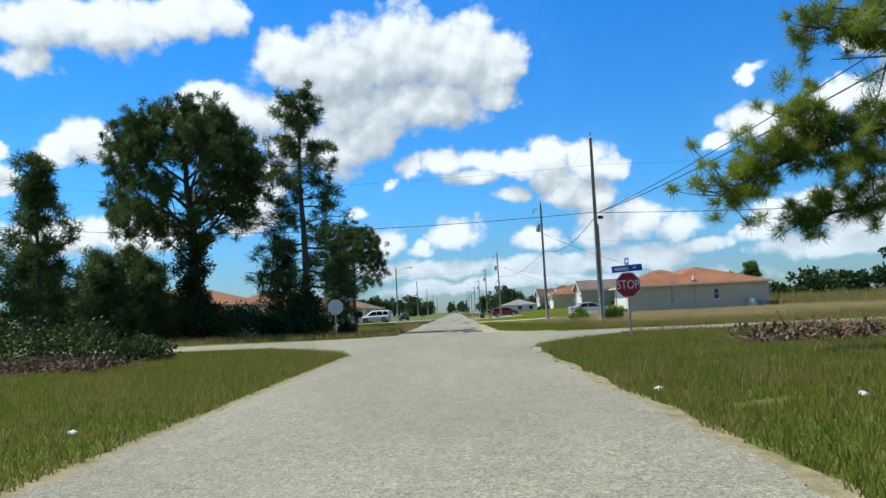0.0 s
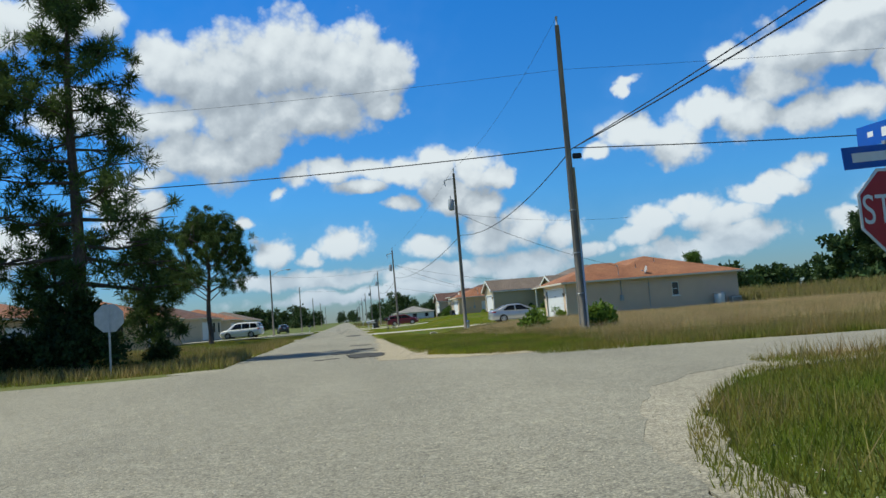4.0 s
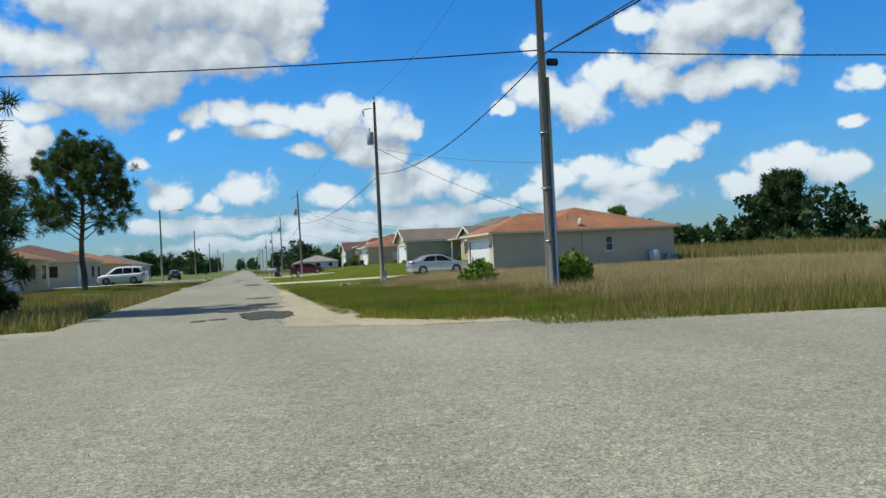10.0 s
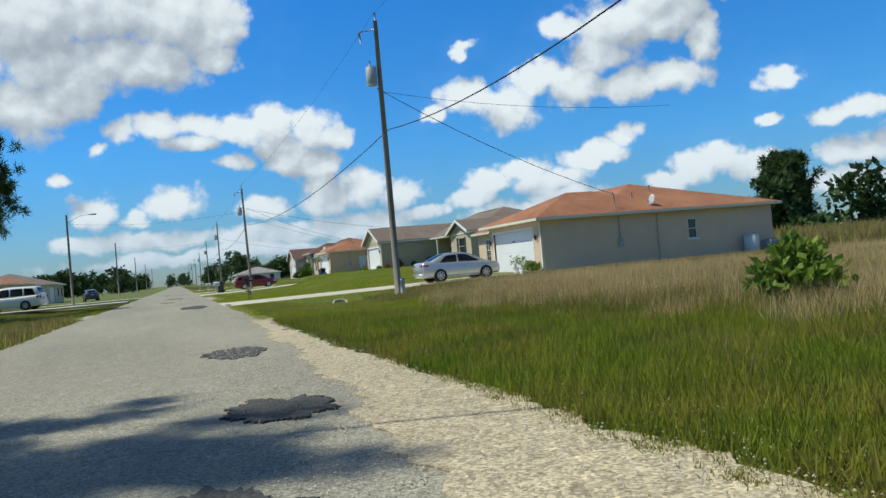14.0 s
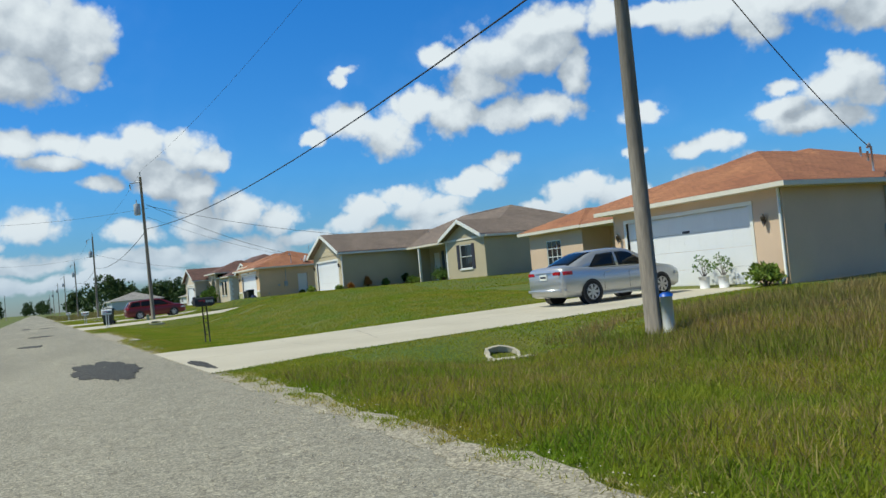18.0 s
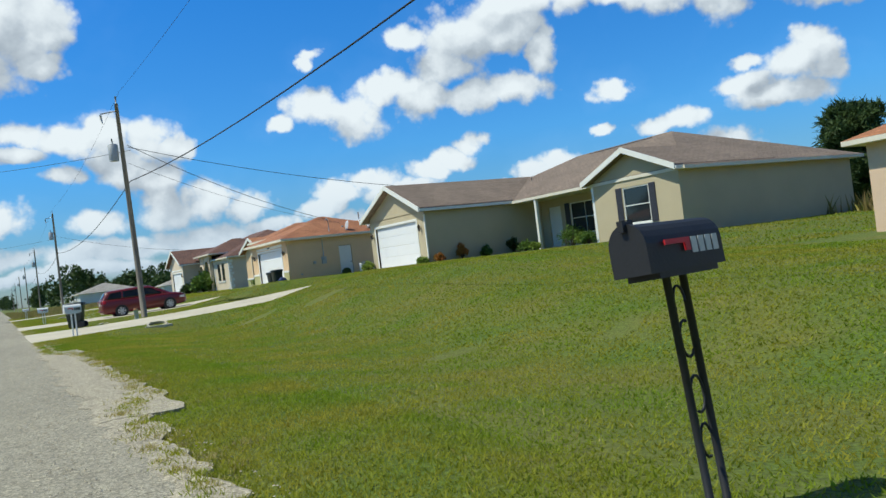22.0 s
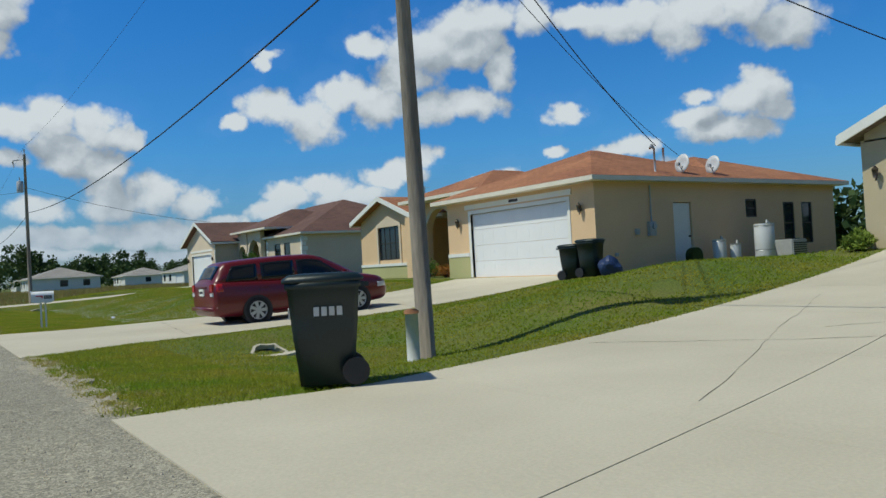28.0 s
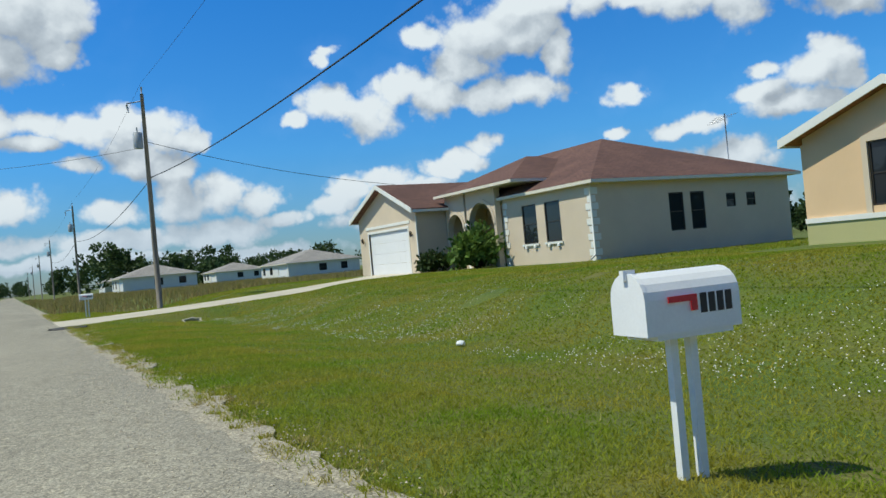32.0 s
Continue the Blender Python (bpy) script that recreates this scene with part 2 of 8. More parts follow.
# ---- materials ----
def mat(name, base, rough=0.8, metal=0.0, var=0.15, scale=6.0, fine=60.0, bump=0.2, second=None, spec=0.5, coat=0.0, per_object=0.0, island=0.0, stretch=(1, 1, 1)):
    """A surface with broad stains and fine grain in its colour and relief."""
    m = bpy.data.materials.new(name)
    m.use_nodes = True
    nt = m.node_tree
    N, L = nt.nodes, nt.links
    b = N["Principled BSDF"]
    b.inputs["Roughness"].default_value, b.inputs["Metallic"].default_value = rough, metal
    b.inputs["Specular IOR Level"].default_value = spec
    b.inputs["Coat Weight"].default_value = coat
    tc = N.new("ShaderNodeTexCoord")
    mp = N.new("ShaderNodeMapping")
    mp.inputs["Scale"].default_value = stretch
    L.new(tc.outputs["Object"], mp.inputs[0])
    n1, n2 = N.new("ShaderNodeTexNoise"), N.new("ShaderNodeTexNoise")
    n1.inputs["Scale"].default_value, n1.inputs["Detail"].default_value = scale, 6
    n2.inputs["Scale"].default_value, n2.inputs["Detail"].default_value = fine, 4
    L.new(mp.outputs[0], n1.inputs[0]), L.new(mp.outputs[0], n2.inputs[0])
    ramp = N.new("ShaderNodeValToRGB")
    sec = second or tuple(c * (1 - 1.6 * var) for c in base)
    ramp.color_ramp.elements[0].position, ramp.color_ramp.elements[1].position = 0.32, 0.66
    ramp.color_ramp.elements[0].color, ramp.color_ramp.elements[1].color = (*sec, 1), (*base, 1)
    L.new(n1.outputs["Fac"], ramp.inputs[0])
    hsv = N.new("ShaderNodeHueSaturation")
    L.new(ramp.outputs[0], hsv.inputs["Color"])
    mr = N.new("ShaderNodeMapRange")
    mr.inputs["From Min"].default_value, mr.inputs["From Max"].default_value = 0.25, 0.75
    mr.inputs["To Min"].default_value, mr.inputs["To Max"].default_value = 1 - var, 1 + var
    L.new(n2.outputs["Fac"], mr.inputs["Value"])
    last = mr.outputs[0]
    for amount, node, socket in ((per_object, "ShaderNodeObjectInfo", "Random"), (island, "ShaderNodeNewGeometry", "Random Per Island")):
        if amount:
            r = N.new(node)
            k = N.new("ShaderNodeMapRange")
            k.inputs["To Min"].default_value, k.inputs["To Max"].default_value = 1 - amount, 1 + amount
            L.new(r.outputs[socket], k.inputs["Value"])
            x = N.new("ShaderNodeMath")
            x.operation = "MULTIPLY"
            L.new(last, x.inputs[0]), L.new(k.outputs[0], x.inputs[1])
            last = x.outputs[0]
    L.new(last, hsv.inputs["Value"])
    L.new(hsv.outputs[0], b.inputs["Base Color"])
    if bump:
        bp = N.new("ShaderNodeBump")
        bp.inputs["Strength"].default_value, bp.inputs["Distance"].default_value = bump, 0.02
        L.new(n2.outputs["Fac"], bp.inputs["Height"]), L.new(bp.outputs[0], b.inputs["Normal"])
    return m


def leaf_mat(name, base, second, trans=0.25, island=0.35):
    m = mat(name, base, 0.6, var=0.2, scale=0.7, fine=9, bump=0, second=second, island=island, spec=0.2)
    nt = m.node_tree
    N, L = nt.nodes, nt.links
    b, out = N["Principled BSDF"], N["Material Output"]
    tr = N.new("ShaderNodeBsdfTranslucent")
    mix = N.new("ShaderNodeMixShader")
    mix.inputs[0].default_value = trans
    L.new(b.inputs["Base Color"].links[0].from_socket, tr.inputs[0])
    L.new(b.outputs[0], mix.inputs[1]), L.new(tr.outputs[0], mix.inputs[2]), L.new(mix.outputs[0], out.inputs[0])
    return m


def shingle_mat(name, base, second):
    """Three-tab shingles: courses 14 cm deep, tabs 30 cm wide, each a shade of its own."""
    m = mat(name, base, 0.9, var=0.22, scale=0.5, fine=45, bump=0.0, second=second)
    nt = m.node_tree
    N, L = nt.nodes, nt.links
    b = N["Principled BSDF"]
    tc, geo = N.new("ShaderNodeTexCoord"), N.new("ShaderNodeNewGeometry")
    sep, sn = N.new("ShaderNodeSeparateXYZ"), N.new("ShaderNodeSeparateXYZ")
    L.new(tc.outputs["Object"], sep.inputs[0]), L.new(geo.outputs["Normal"], sn.inputs[0])
    ax, ay = N.new("ShaderNodeMath"), N.new("ShaderNodeMath")
    ax.operation = ay.operation = "ABSOLUTE"
    L.new(sn.outputs["X"], ax.inputs[0]), L.new(sn.outputs["Y"], ay.inputs[0])
    gt = N.new("ShaderNodeMath")
    gt.operation = "GREATER_THAN"
    L.new(ax.outputs[0], gt.inputs[0]), L.new(ay.outputs[0], gt.inputs[1])
    along = N.new("ShaderNodeMix")
    L.new(gt.outputs[0], along.inputs["Factor"]), L.new(sep.outputs["X"], along.inputs["A"]), L.new(sep.outputs["Y"], along.inputs["B"])
    up = N.new("ShaderNodeMath")
    up.operation, up.inputs[1].default_value = "MULTIPLY", 3.2
    L.new(sep.outputs["Z"], up.inputs[0])
    cmb = N.new("ShaderNodeCombineXYZ")
    L.new(along.outputs["Result"], cmb.inputs["X"]), L.new(up.outputs[0], cmb.inputs["Y"])
    br = N.new("ShaderNodeTexBrick")
    br.inputs["Scale"].default_value, br.inputs["Mortar Size"].default_value = 1.0, 0.012
    br.inputs["Brick Width"].default_value, br.inputs["Row Height"].default_value = 0.31, 0.15
    br.inputs["Color1"].default_value, br.inputs["Color2"].default_value, br.inputs["Mortar"].default_value = (0.75, 0.75, 0.75, 1), (1.1, 1.1, 1.1, 1), (0.45, 0.45, 0.45, 1)
    L.new(cmb.outputs[0], br.inputs["Vector"])
    mul = N.new("ShaderNodeMix")
    mul.data_type, mul.blend_type = "RGBA", "MULTIPLY"
    mul.inputs[0].default_value = 0.85
    L.new(b.inputs["Base Color"].links[0].from_socket, mul.inputs[6]), L.new(br.outputs["Color"], mul.inputs[7])
    L.new(mul.outputs[2], b.inputs["Base Color"])
    bp = N.new("ShaderNodeBump")
    bp.inputs["Strength"].default_value, bp.inputs["Distance"].default_value = 0.5, 0.01
    L.new(br.outputs["Fac"], bp.inputs["Height"]), L.new(bp.outputs[0], b.inputs["Normal"])
    bp.invert = True
    return m


def stone_mat(name, dark, light, grey, size, bump, worn=0.25):
    """Worn asphalt or gravel: chips of many shades set in a binder, over broad stains drawn out along the street."""
    m = mat(name, light, 0.95, var=0.12, scale=0.35, fine=160, bump=0, second=grey, stretch=(1, 0.3, 1))
    nt = m.node_tree
    N, L = nt.nodes, nt.links
    b = N["Principled BSDF"]
    tc = N.new("ShaderNodeTexCoord")
    vo = N.new("ShaderNodeTexVoronoi")
    vo.inputs["Scale"].default_value, vo.inputs["Randomness"].default_value = 1 / size, 1.0
    L.new(tc.outputs["Object"], vo.inputs["Vector"])
    sep = N.new("ShaderNodeSeparateXYZ")
    L.new(vo.outputs["Color"], sep.inputs[0])
    ramp = N.new("ShaderNodeValToRGB")
    k = [c / g for c, g in zip(dark, light)]
    ramp.color_ramp.elements[0].color, ramp.color_ramp.elements[1].color = (*k, 1), (1.5, 1.5, 1.47, 1)
    e = ramp.color_ramp.elements.new(0.5)
    e.color = (0.95, 0.95, 0.93, 1)
    L.new(sep.outputs["X"], ramp.inputs[0])
    mul = N.new("ShaderNodeMix")
    mul.data_type, mul.blend_type = "RGBA", "MULTIPLY"
    mul.inputs[0].default_value = 0.9
    L.new(b.inputs["Base Color"].links[0].from_socket, mul.inputs[6]), L.new(ramp.outputs[0], mul.inputs[7])
    L.new(mul.outputs[2], b.inputs["Base Color"])
    # larger pale stones and dark pits where the binder has worn away, in patches
    big, worn_at = N.new("ShaderNodeTexVoronoi"), N.new("ShaderNodeTexNoise")
    big.inputs["Scale"].default_value = 1 / (size * 3.2)
    worn_at.inputs["Scale"].default_value, worn_at.inputs["Detail"].default_value = 1.1, 5
    L.new(tc.outputs["Object"], big.inputs["Vector"]), L.new(tc.outputs["Object"], worn_at.inputs["Vector"])
    pick = N.new("ShaderNodeSeparateXYZ")
    L.new(big.outputs["Color"], pick.inputs[0])
    shade = N.new("ShaderNodeValToRGB")
    shade.color_ramp.interpolation = "CONSTANT"
    shade.color_ramp.elements[0].color, shade.color_ramp.elements[1].color = (0.72, 0.71, 0.69, 1), (1.32, 1.30, 1.25, 1)
    shade.color_ramp.elements[1].position = 0.9
    shade.color_ramp.elements.new(0.14).color = (1, 1, 1, 1)
    L.new(pick.outputs["X"], shade.inputs[0])
    amount = N.new("ShaderNodeMapRange")
    amount.inputs["From Min"].default_value, amount.inputs["From Max"].default_value = 0.36, 0.62
    amount.inputs["To Min"].default_value, amount.inputs["To Max"].default_value = worn * 0.8, min(1.0, worn * 3.4)
    L.new(worn_at.outputs["Fac"], amount.inputs["Value"])
    spot = N.new("ShaderNodeMix")
    spot.data_type, spot.blend_type = "RGBA", "MULTIPLY"
    L.new(amount.outputs[0], spot.inputs[0]), L.new(mul.outputs[2], spot.inputs[6]), L.new(shade.outputs[0], spot.inputs[7])
    blotch = N.new("ShaderNodeTexNoise")
    blotch.inputs["Scale"].default_value, blotch.inputs["Detail"].default_value, blotch.inputs["Roughness"].default_value = 2.6, 8, 0.7
    L.new(tc.outputs["Object"], blotch.inputs["Vector"])
    dim = N.new("ShaderNodeMapRange")
    dim.inputs["From Min"].default_value, dim.inputs["From Max"].default_value = 0.3, 0.7
    dim.inputs["To Min"].default_value, dim.inputs["To Max"].default_value = 0.88, 1.10
    L.new(blotch.outputs["Fac"], dim.inputs["Value"])
    last = N.new("ShaderNodeVectorMath")
    last.operation = "MULTIPLY"
    L.new(spot.outputs[2], last.inputs[0]), L.new(dim.outputs[0], last.inputs[1])
    L.new(last.outputs[0], b.inputs["Base Color"])
    bp = N.new("ShaderNodeBump")
    bp.inputs["Strength"].default_value, bp.inputs["Distance"].default_value = bump, size * 0.5
    bp.invert = True
    L.new(vo.outputs["Distance"], bp.inputs["Height"]), L.new(bp.outputs[0], b.inputs["Normal"])
    return m


def glass_mat(name, tint=(0.02, 0.025, 0.03), gloss=0.6):
    m = bpy.data.materials.new(name)
    m.use_nodes = True
    b = m.node_tree.nodes["Principled BSDF"]
    b.inputs["Base Color"].default_value = (*tint, 1)
    b.inputs["Roughness"].default_value, b.inputs["Specular IOR Level"].default_value = 0.03, gloss
    return m


M = {}
M["asphalt"] = stone_mat("asphalt", (0.16, 0.148, 0.115), (0.325, 0.30, 0.235), (0.25, 0.232, 0.183), 0.013, 0.4)
M["patch"] = stone_mat("asphalt_patch", (0.03, 0.03, 0.028), (0.07, 0.067, 0.062), (0.05, 0.049, 0.046), 0.02, 0.6)
M["gravel"] = stone_mat("shell_gravel", (0.20, 0.178, 0.13), (0.385, 0.345, 0.265), (0.31, 0.28, 0.215), 0.016, 0.3)
M["tan_gravel"] = stone_mat("tan_gravel", (0.25, 0.20, 0.13), (0.47, 0.395, 0.27), (0.38, 0.32, 0.215), 0.02, 0.4)
M["sand"] = mat("sandy_dirt", (0.34, 0.28, 0.17), 0.97, var=0.35, scale=3, fine=40, bump=0.6, second=(0.20, 0.17, 0.08))
M["concrete"] = mat("concrete", (0.56, 0.51, 0.40), 0.9, var=0.08, scale=0.45, fine=40, bump=0.15, second=(0.48, 0.435, 0.335))
M["soil"] = mat("lawn_soil", (0.082, 0.128, 0.009), 0.95, var=0.55, scale=0.5, fine=26, bump=1.0, second=(0.135, 0.135, 0.02))
M["grass"] = leaf_mat("grass_blades", (0.225, 0.325, 0.018), (0.40, 0.355, 0.045), 0.55, 0.12)
M["field_green"] = leaf_mat("rough_verge_blades", (0.17, 0.215, 0.022), (0.27, 0.225, 0.055), 0.45, 0.25)
M["lawn_dry"] = leaf_mat("dry_lawn_blades", (0.48, 0.44, 0.13), (0.40, 0.33, 0.12), 0.4)
M["wild"] = leaf_mat("wild_grass_blades", (0.24, 0.235, 0.05), (0.40, 0.28, 0.125), 0.4)
M["straw"] = leaf_mat("dry_grass_heads", (0.78, 0.58, 0.29), (0.58, 0.40, 0.19), 0.55)
M["stucco_peach"] = mat("peach_stucco", (0.72, 0.53, 0.37), 0.92, var=0.05, scale=0.8, fine=55, bump=0.35)
M["stucco_tan"] = mat("tan_stucco", (0.52, 0.44, 0.29), 0.92, var=0.05, scale=0.8, fine=55, bump=0.35)
M["stucco_gold"] = mat("gold_stucco", (0.75, 0.53, 0.31), 0.92, var=0.05, scale=0.8, fine=55, bump=0.35)
M["stucco_cream"] = mat("cream_stucco", (0.66, 0.55, 0.41), 0.92, var=0.05, scale=0.8, fine=55, bump=0.35)
M["stucco_olive"] = mat("olive_stucco_band", (0.45, 0.43, 0.20), 0.92, var=0.05, scale=0.8, fine=55, bump=0.35)
M["fascia"] = mat("cream_fascia_paint", (0.76, 0.70, 0.57), 0.5, var=0.05, scale=2, fine=20, bump=0.05)
M["trim"] = mat("white_trim_paint", (0.80, 0.79, 0.73), 0.5, var=0.03, scale=2, fine=20, bump=0.05)
M["garage"] = mat("white_garage_door", (0.80, 0.80, 0.79), 0.45, var=0.02, scale=1, fine=20, bump=0.04)
M["roof_orange"] = shingle_mat("terracotta_shingles", (0.42, 0.185, 0.085), (0.31, 0.125, 0.06))
M["roof_brown"] = shingle_mat("grey_brown_shingles", (0.24, 0.185, 0.145), (0.19, 0.145, 0.115))
M["roof_red"] = shingle_mat("maroon_shingles", (0.17, 0.088, 0.066), (0.125, 0.064, 0.05))
M["dark"] = mat("dark_shutter_paint", (0.045, 0.045, 0.06), 0.6, var=0.1, bump=0.05)
M["bronze"] = mat("bronze_frame", (0.06, 0.05, 0.04), 0.4, metal=0.3, var=0.1, bump=0.0)
M["glass"] = glass_mat("window_glass")
M["wood"] = mat("weathered_pole_wood", (0.30, 0.26, 0.21), 0.9, var=0.25, scale=3, fine=30, bump=0.5, stretch=(1, 1, 0.12))
M["wire"] = mat("black_wire", (0.02, 0.02, 0.02), 0.6, var=0.05, bump=0)
M["galv"] = mat("galvanised_steel", (0.50, 0.51, 0.52), 0.45, metal=0.7, var=0.1, bump=0.05)
M["sign_grey"] = mat("pale_grey_enamel", (0.55, 0.56, 0.57), 0.45, var=0.05, bump=0)
M["grey"] = mat("grey_enamel", (0.42, 0.44, 0.45), 0.5, var=0.08, bump=0.05)


# ---- mesh helpers ----
def part(name, bm, material, parent, label=""):
    me = bpy.data.meshes.new(name)
    bm.normal_update()
    bm.to_mesh(me)
    bm.free()
    me.materials.append(material)
    ob = new(name, me)
    ob.parent = parent
    if label:
        ob["label"] = label
    return ob


def thing(name, x, y, z, label, category, group="", kind="", turn=0.0):
    ob = new(name)
    ob.matrix_world = pose(x, y, z, 0, 0, turn)
    return tagged(ob, label, category, group, kind)


def solo(name, bm, material, label, category, group="", kind="", at=(0, 0, 0)):
    ob = part(name, bm, material, None)
    ob.location = at
    return tagged(ob, label, category, group, kind)


def quads(name, verts, faces, material, parent=None, smooth=False):
    me = bpy.data.meshes.new(name)
    me.from_pydata([tuple(v) for v in verts], [], faces)
    me.materials.append(material)
    if smooth:
        me.shade_smooth()
    ob = new(name, me)
    ob.parent = parent
    return ob


def box(bm, x0, x1, y0, y1, z0, z1, bevel=0.0):
    v = [bm.verts.new(p) for p in ((x0, y0, z0), (x1, y0, z0), (x1, y1, z0), (x0, y1, z0), (x0, y0, z1), (x1, y0, z1), (x1, y1, z1), (x0, y1, z1))]
    f = [bm.faces.new([v[i] for i in q]) for q in ((3, 2, 1, 0), (4, 5, 6, 7), (0, 1, 5, 4), (1, 2, 6, 5), (2, 3, 7, 6), (3, 0, 4, 7))]
    if bevel:
        bmesh.ops.bevel(bm, geom=list({e for q in f for e in q.edges}), offset=bevel, segments=2, affect="EDGES")
    return bm


def boxed(*a, **k):
    return box(bmesh.new(), *a, **k)


def tube(bm, points, radii, sides=8, caps=True):
    """A round bar through the points, with a radius at each."""
    pts = [Vector(p) for p in points]
    radii = radii if hasattr(radii, "__len__") else [radii] * len(pts)
    rings = []
    for i, p in enumerate(pts):
        d = (pts[min(i + 1, len(pts) - 1)] - pts[max(i - 1, 0)]).normalized()
        a = d.cross(Vector((0.31, 0.95, 0.05)) if abs(d.y) < 0.9 else Vector((1, 0, 0))).normalized()
        b = d.cross(a)
        rings.append([bm.verts.new(p + radii[i] * (math.cos(2 * math.pi * k / sides) * a + math.sin(2 * math.pi * k / sides) * b)) for k in range(sides)])
    for r, s in zip(rings, rings[1:]):
        for k in range(sides):
            f = bm.faces.new((r[k], r[(k + 1) % sides], s[(k + 1) % sides], s[k]))
            f.smooth = True
    if caps:
        bm.faces.new(rings[0]), bm.faces.new(rings[-1][::-1])
    return bm


def tubed(*a, **k):
    return tube(bmesh.new(), *a, **k)


def prism(bm, outline, axis, a0, a1):
    """An outline in the plane across the axis, pulled from a0 to a1 along it."""
    def at(p, a):
        return {"x": (a, p[0], p[1]), "y": (p[0], a, p[1]), "z": (p[0], p[1], a)}[axis]
    lo, hi = [bm.verts.new(at(p, a0)) for p in outline], [bm.verts.new(at(p, a1)) for p in outline]
    n = len(outline)
    faces = [bm.faces.new(lo[::-1]), bm.faces.new(hi)] + [bm.faces.new((lo[i], lo[(i + 1) % n], hi[(i + 1) % n], hi[i])) for i in range(n)]
    bmesh.ops.recalc_face_normals(bm, faces=faces)
    return bm


def loft(bm, rings, close=True):
    vs = [[bm.verts.new(p) for p in r] for r in rings]
    n = len(vs[0])
    for a, b in zip(vs, vs[1:]):
        for k in range(n):
            f = bm.faces.new((a[k], a[(k + 1) % n], b[(k + 1) % n], b[k]))
            f.smooth = True
    if close:
        bm.faces.new(vs[0]), bm.faces.new(vs[-1][::-1])
    bmesh.ops.recalc_face_normals(bm, faces=bm.faces[:])
    return bm


# ---- terrain ----
ROAD_L, ROAD_R = -2.45, 3.3


def step(a, b, v):
    v = min(1.0, max(0.0, (v - a) / (b - a)))
    return v * v * (3 - 2 * v)


def pad_height(y):
    """Height of the house lots along the street."""
    knots = ((60, 0.0), (70, 0.1), (82, 0.2), (92, 0.45), (99, 0.95), (118, 0.95), (121, 0.6), (142, 0.6), (150, 0.5), (172, 0.5), (190, 0.0))
    for (a, u), (b, v) in zip(knots, knots[1:]):
        if a <= y <= b:
            return u + (v - u) * step(a, b, y)
    return 0.0


# driveways: y0, y1 at the road; the garage's x, y0, y1 and floor height
DRIVES = ((71.9, 77.4, 19.0, 74.2, 80.2, 0.1, 1.5), (106.8, 114.2, 20.3, 111.8, 116.9, 0.95, 2.1), (122.5, 129.2, 17.5, 124.3, 130.2, 0.6, 2.8), (158.4, 163.4, 19.6, 164.6, 170.4, 0.5, 1.7))


def drive_at(d, x):
    """The edges and height of a driveway at x."""
    y0, y1, x1, ya, yb, z1, bow = d
    f = min(1.0, max(0.0, (x - ROAD_R - 0.1) / (x1 - ROAD_R - 0.1)))
    flare = 0.5 * (1 - step(0, 0.12, f))
    return y0 + (ya - y0) * f - flare, y1 + (yb - y1) * f + flare, 0.012 + (z1 - 0.012) * f ** bow


def ground_z(x, y):
    """Lie of the land: flat road, a shallow ditch on each side, raised lots on the east."""
    south, north = (26.8 - 0.2 * x, 32.2 - 0.2 * x) if x > 0 else (25.1 - 0.209 * x, 33.8 - 0.201 * x)
    if south - (9 if 0 < x < 10 else 4 if abs(x) < 12 else 1.2) < y < north + 1.2:
        return -0.03
    if x < ROAD_L - 0.3:
        d = ROAD_L - x
        return -0.03 - 0.18 * step(0.6, 3.2, d) * (1 - step(4.0, 7.5, d)) * step(36, 46, y) + 0.12 * step(6, 16, d)
    if x < ROAD_R + 0.2:
        return -0.03
    d = x - ROAD_R
    pad = pad_height(y)
    ditch = 0.30 * step(0.8, 4.2, d) * (1 - step(4.8, 8.5, d)) * step(44, 66, y)
    rise = pad * step(5.2, 12.0, d)
    z = -0.03 - ditch + rise + 0.06 * step(0, 3, d) * (0.5 + 0.5 * noise.noise((x * 0.35, y * 0.35, 0)))
    for drive in DRIVES:
        if x < drive[2]:
            a, b, top = drive_at(drive, x)
            w = 1 - step(0.6, 2.4, max(a - y, y - b))
            z = z * (1 - w) + (top - 0.012) * w
    return z


def axis_steps(pairs):
    out = [pairs[0][0]]
    for a, b, s in pairs:
        n = max(1, round((b - a) / s))
        out += [a + (b - a) * (i + 1) / n for i in range(n)]
    return out


GX, GY, GZ = [], [], None


def build_ground():
    global GX, GY, GZ
    xs = axis_steps(((-2500, -300, 300), (-300, -60, 20), (-60, -12, 2), (-12, 26, 0.5), (26, 60, 2), (60, 300, 20), (300, 2500, 300)))
    ys = axis_steps(((-600, -60, 60), (-60, -10, 5), (-10, 60, 1), (60, 178, 0.6), (178, 260, 4), (260, 600, 30), (600, 3500, 300)))
    verts = [(x, y, ground_z(x, y)) for y in ys for x in xs]
    w = len(xs)
    GX, GY, GZ = np.array(xs), np.array(ys), np.array([v[2] for v in verts]).reshape(len(ys), w)
    faces = [(j * w + i, j * w + i + 1, (j + 1) * w + i + 1, (j + 1) * w + i) for j in range(len(ys) - 1) for i in range(w - 1)]
    ob = quads("ground", verts, faces, M["soil"], smooth=True)
    tagged(ob, "patchy green lawn and verge with sandy bare spots", "ground", kind="structure")


build_ground()


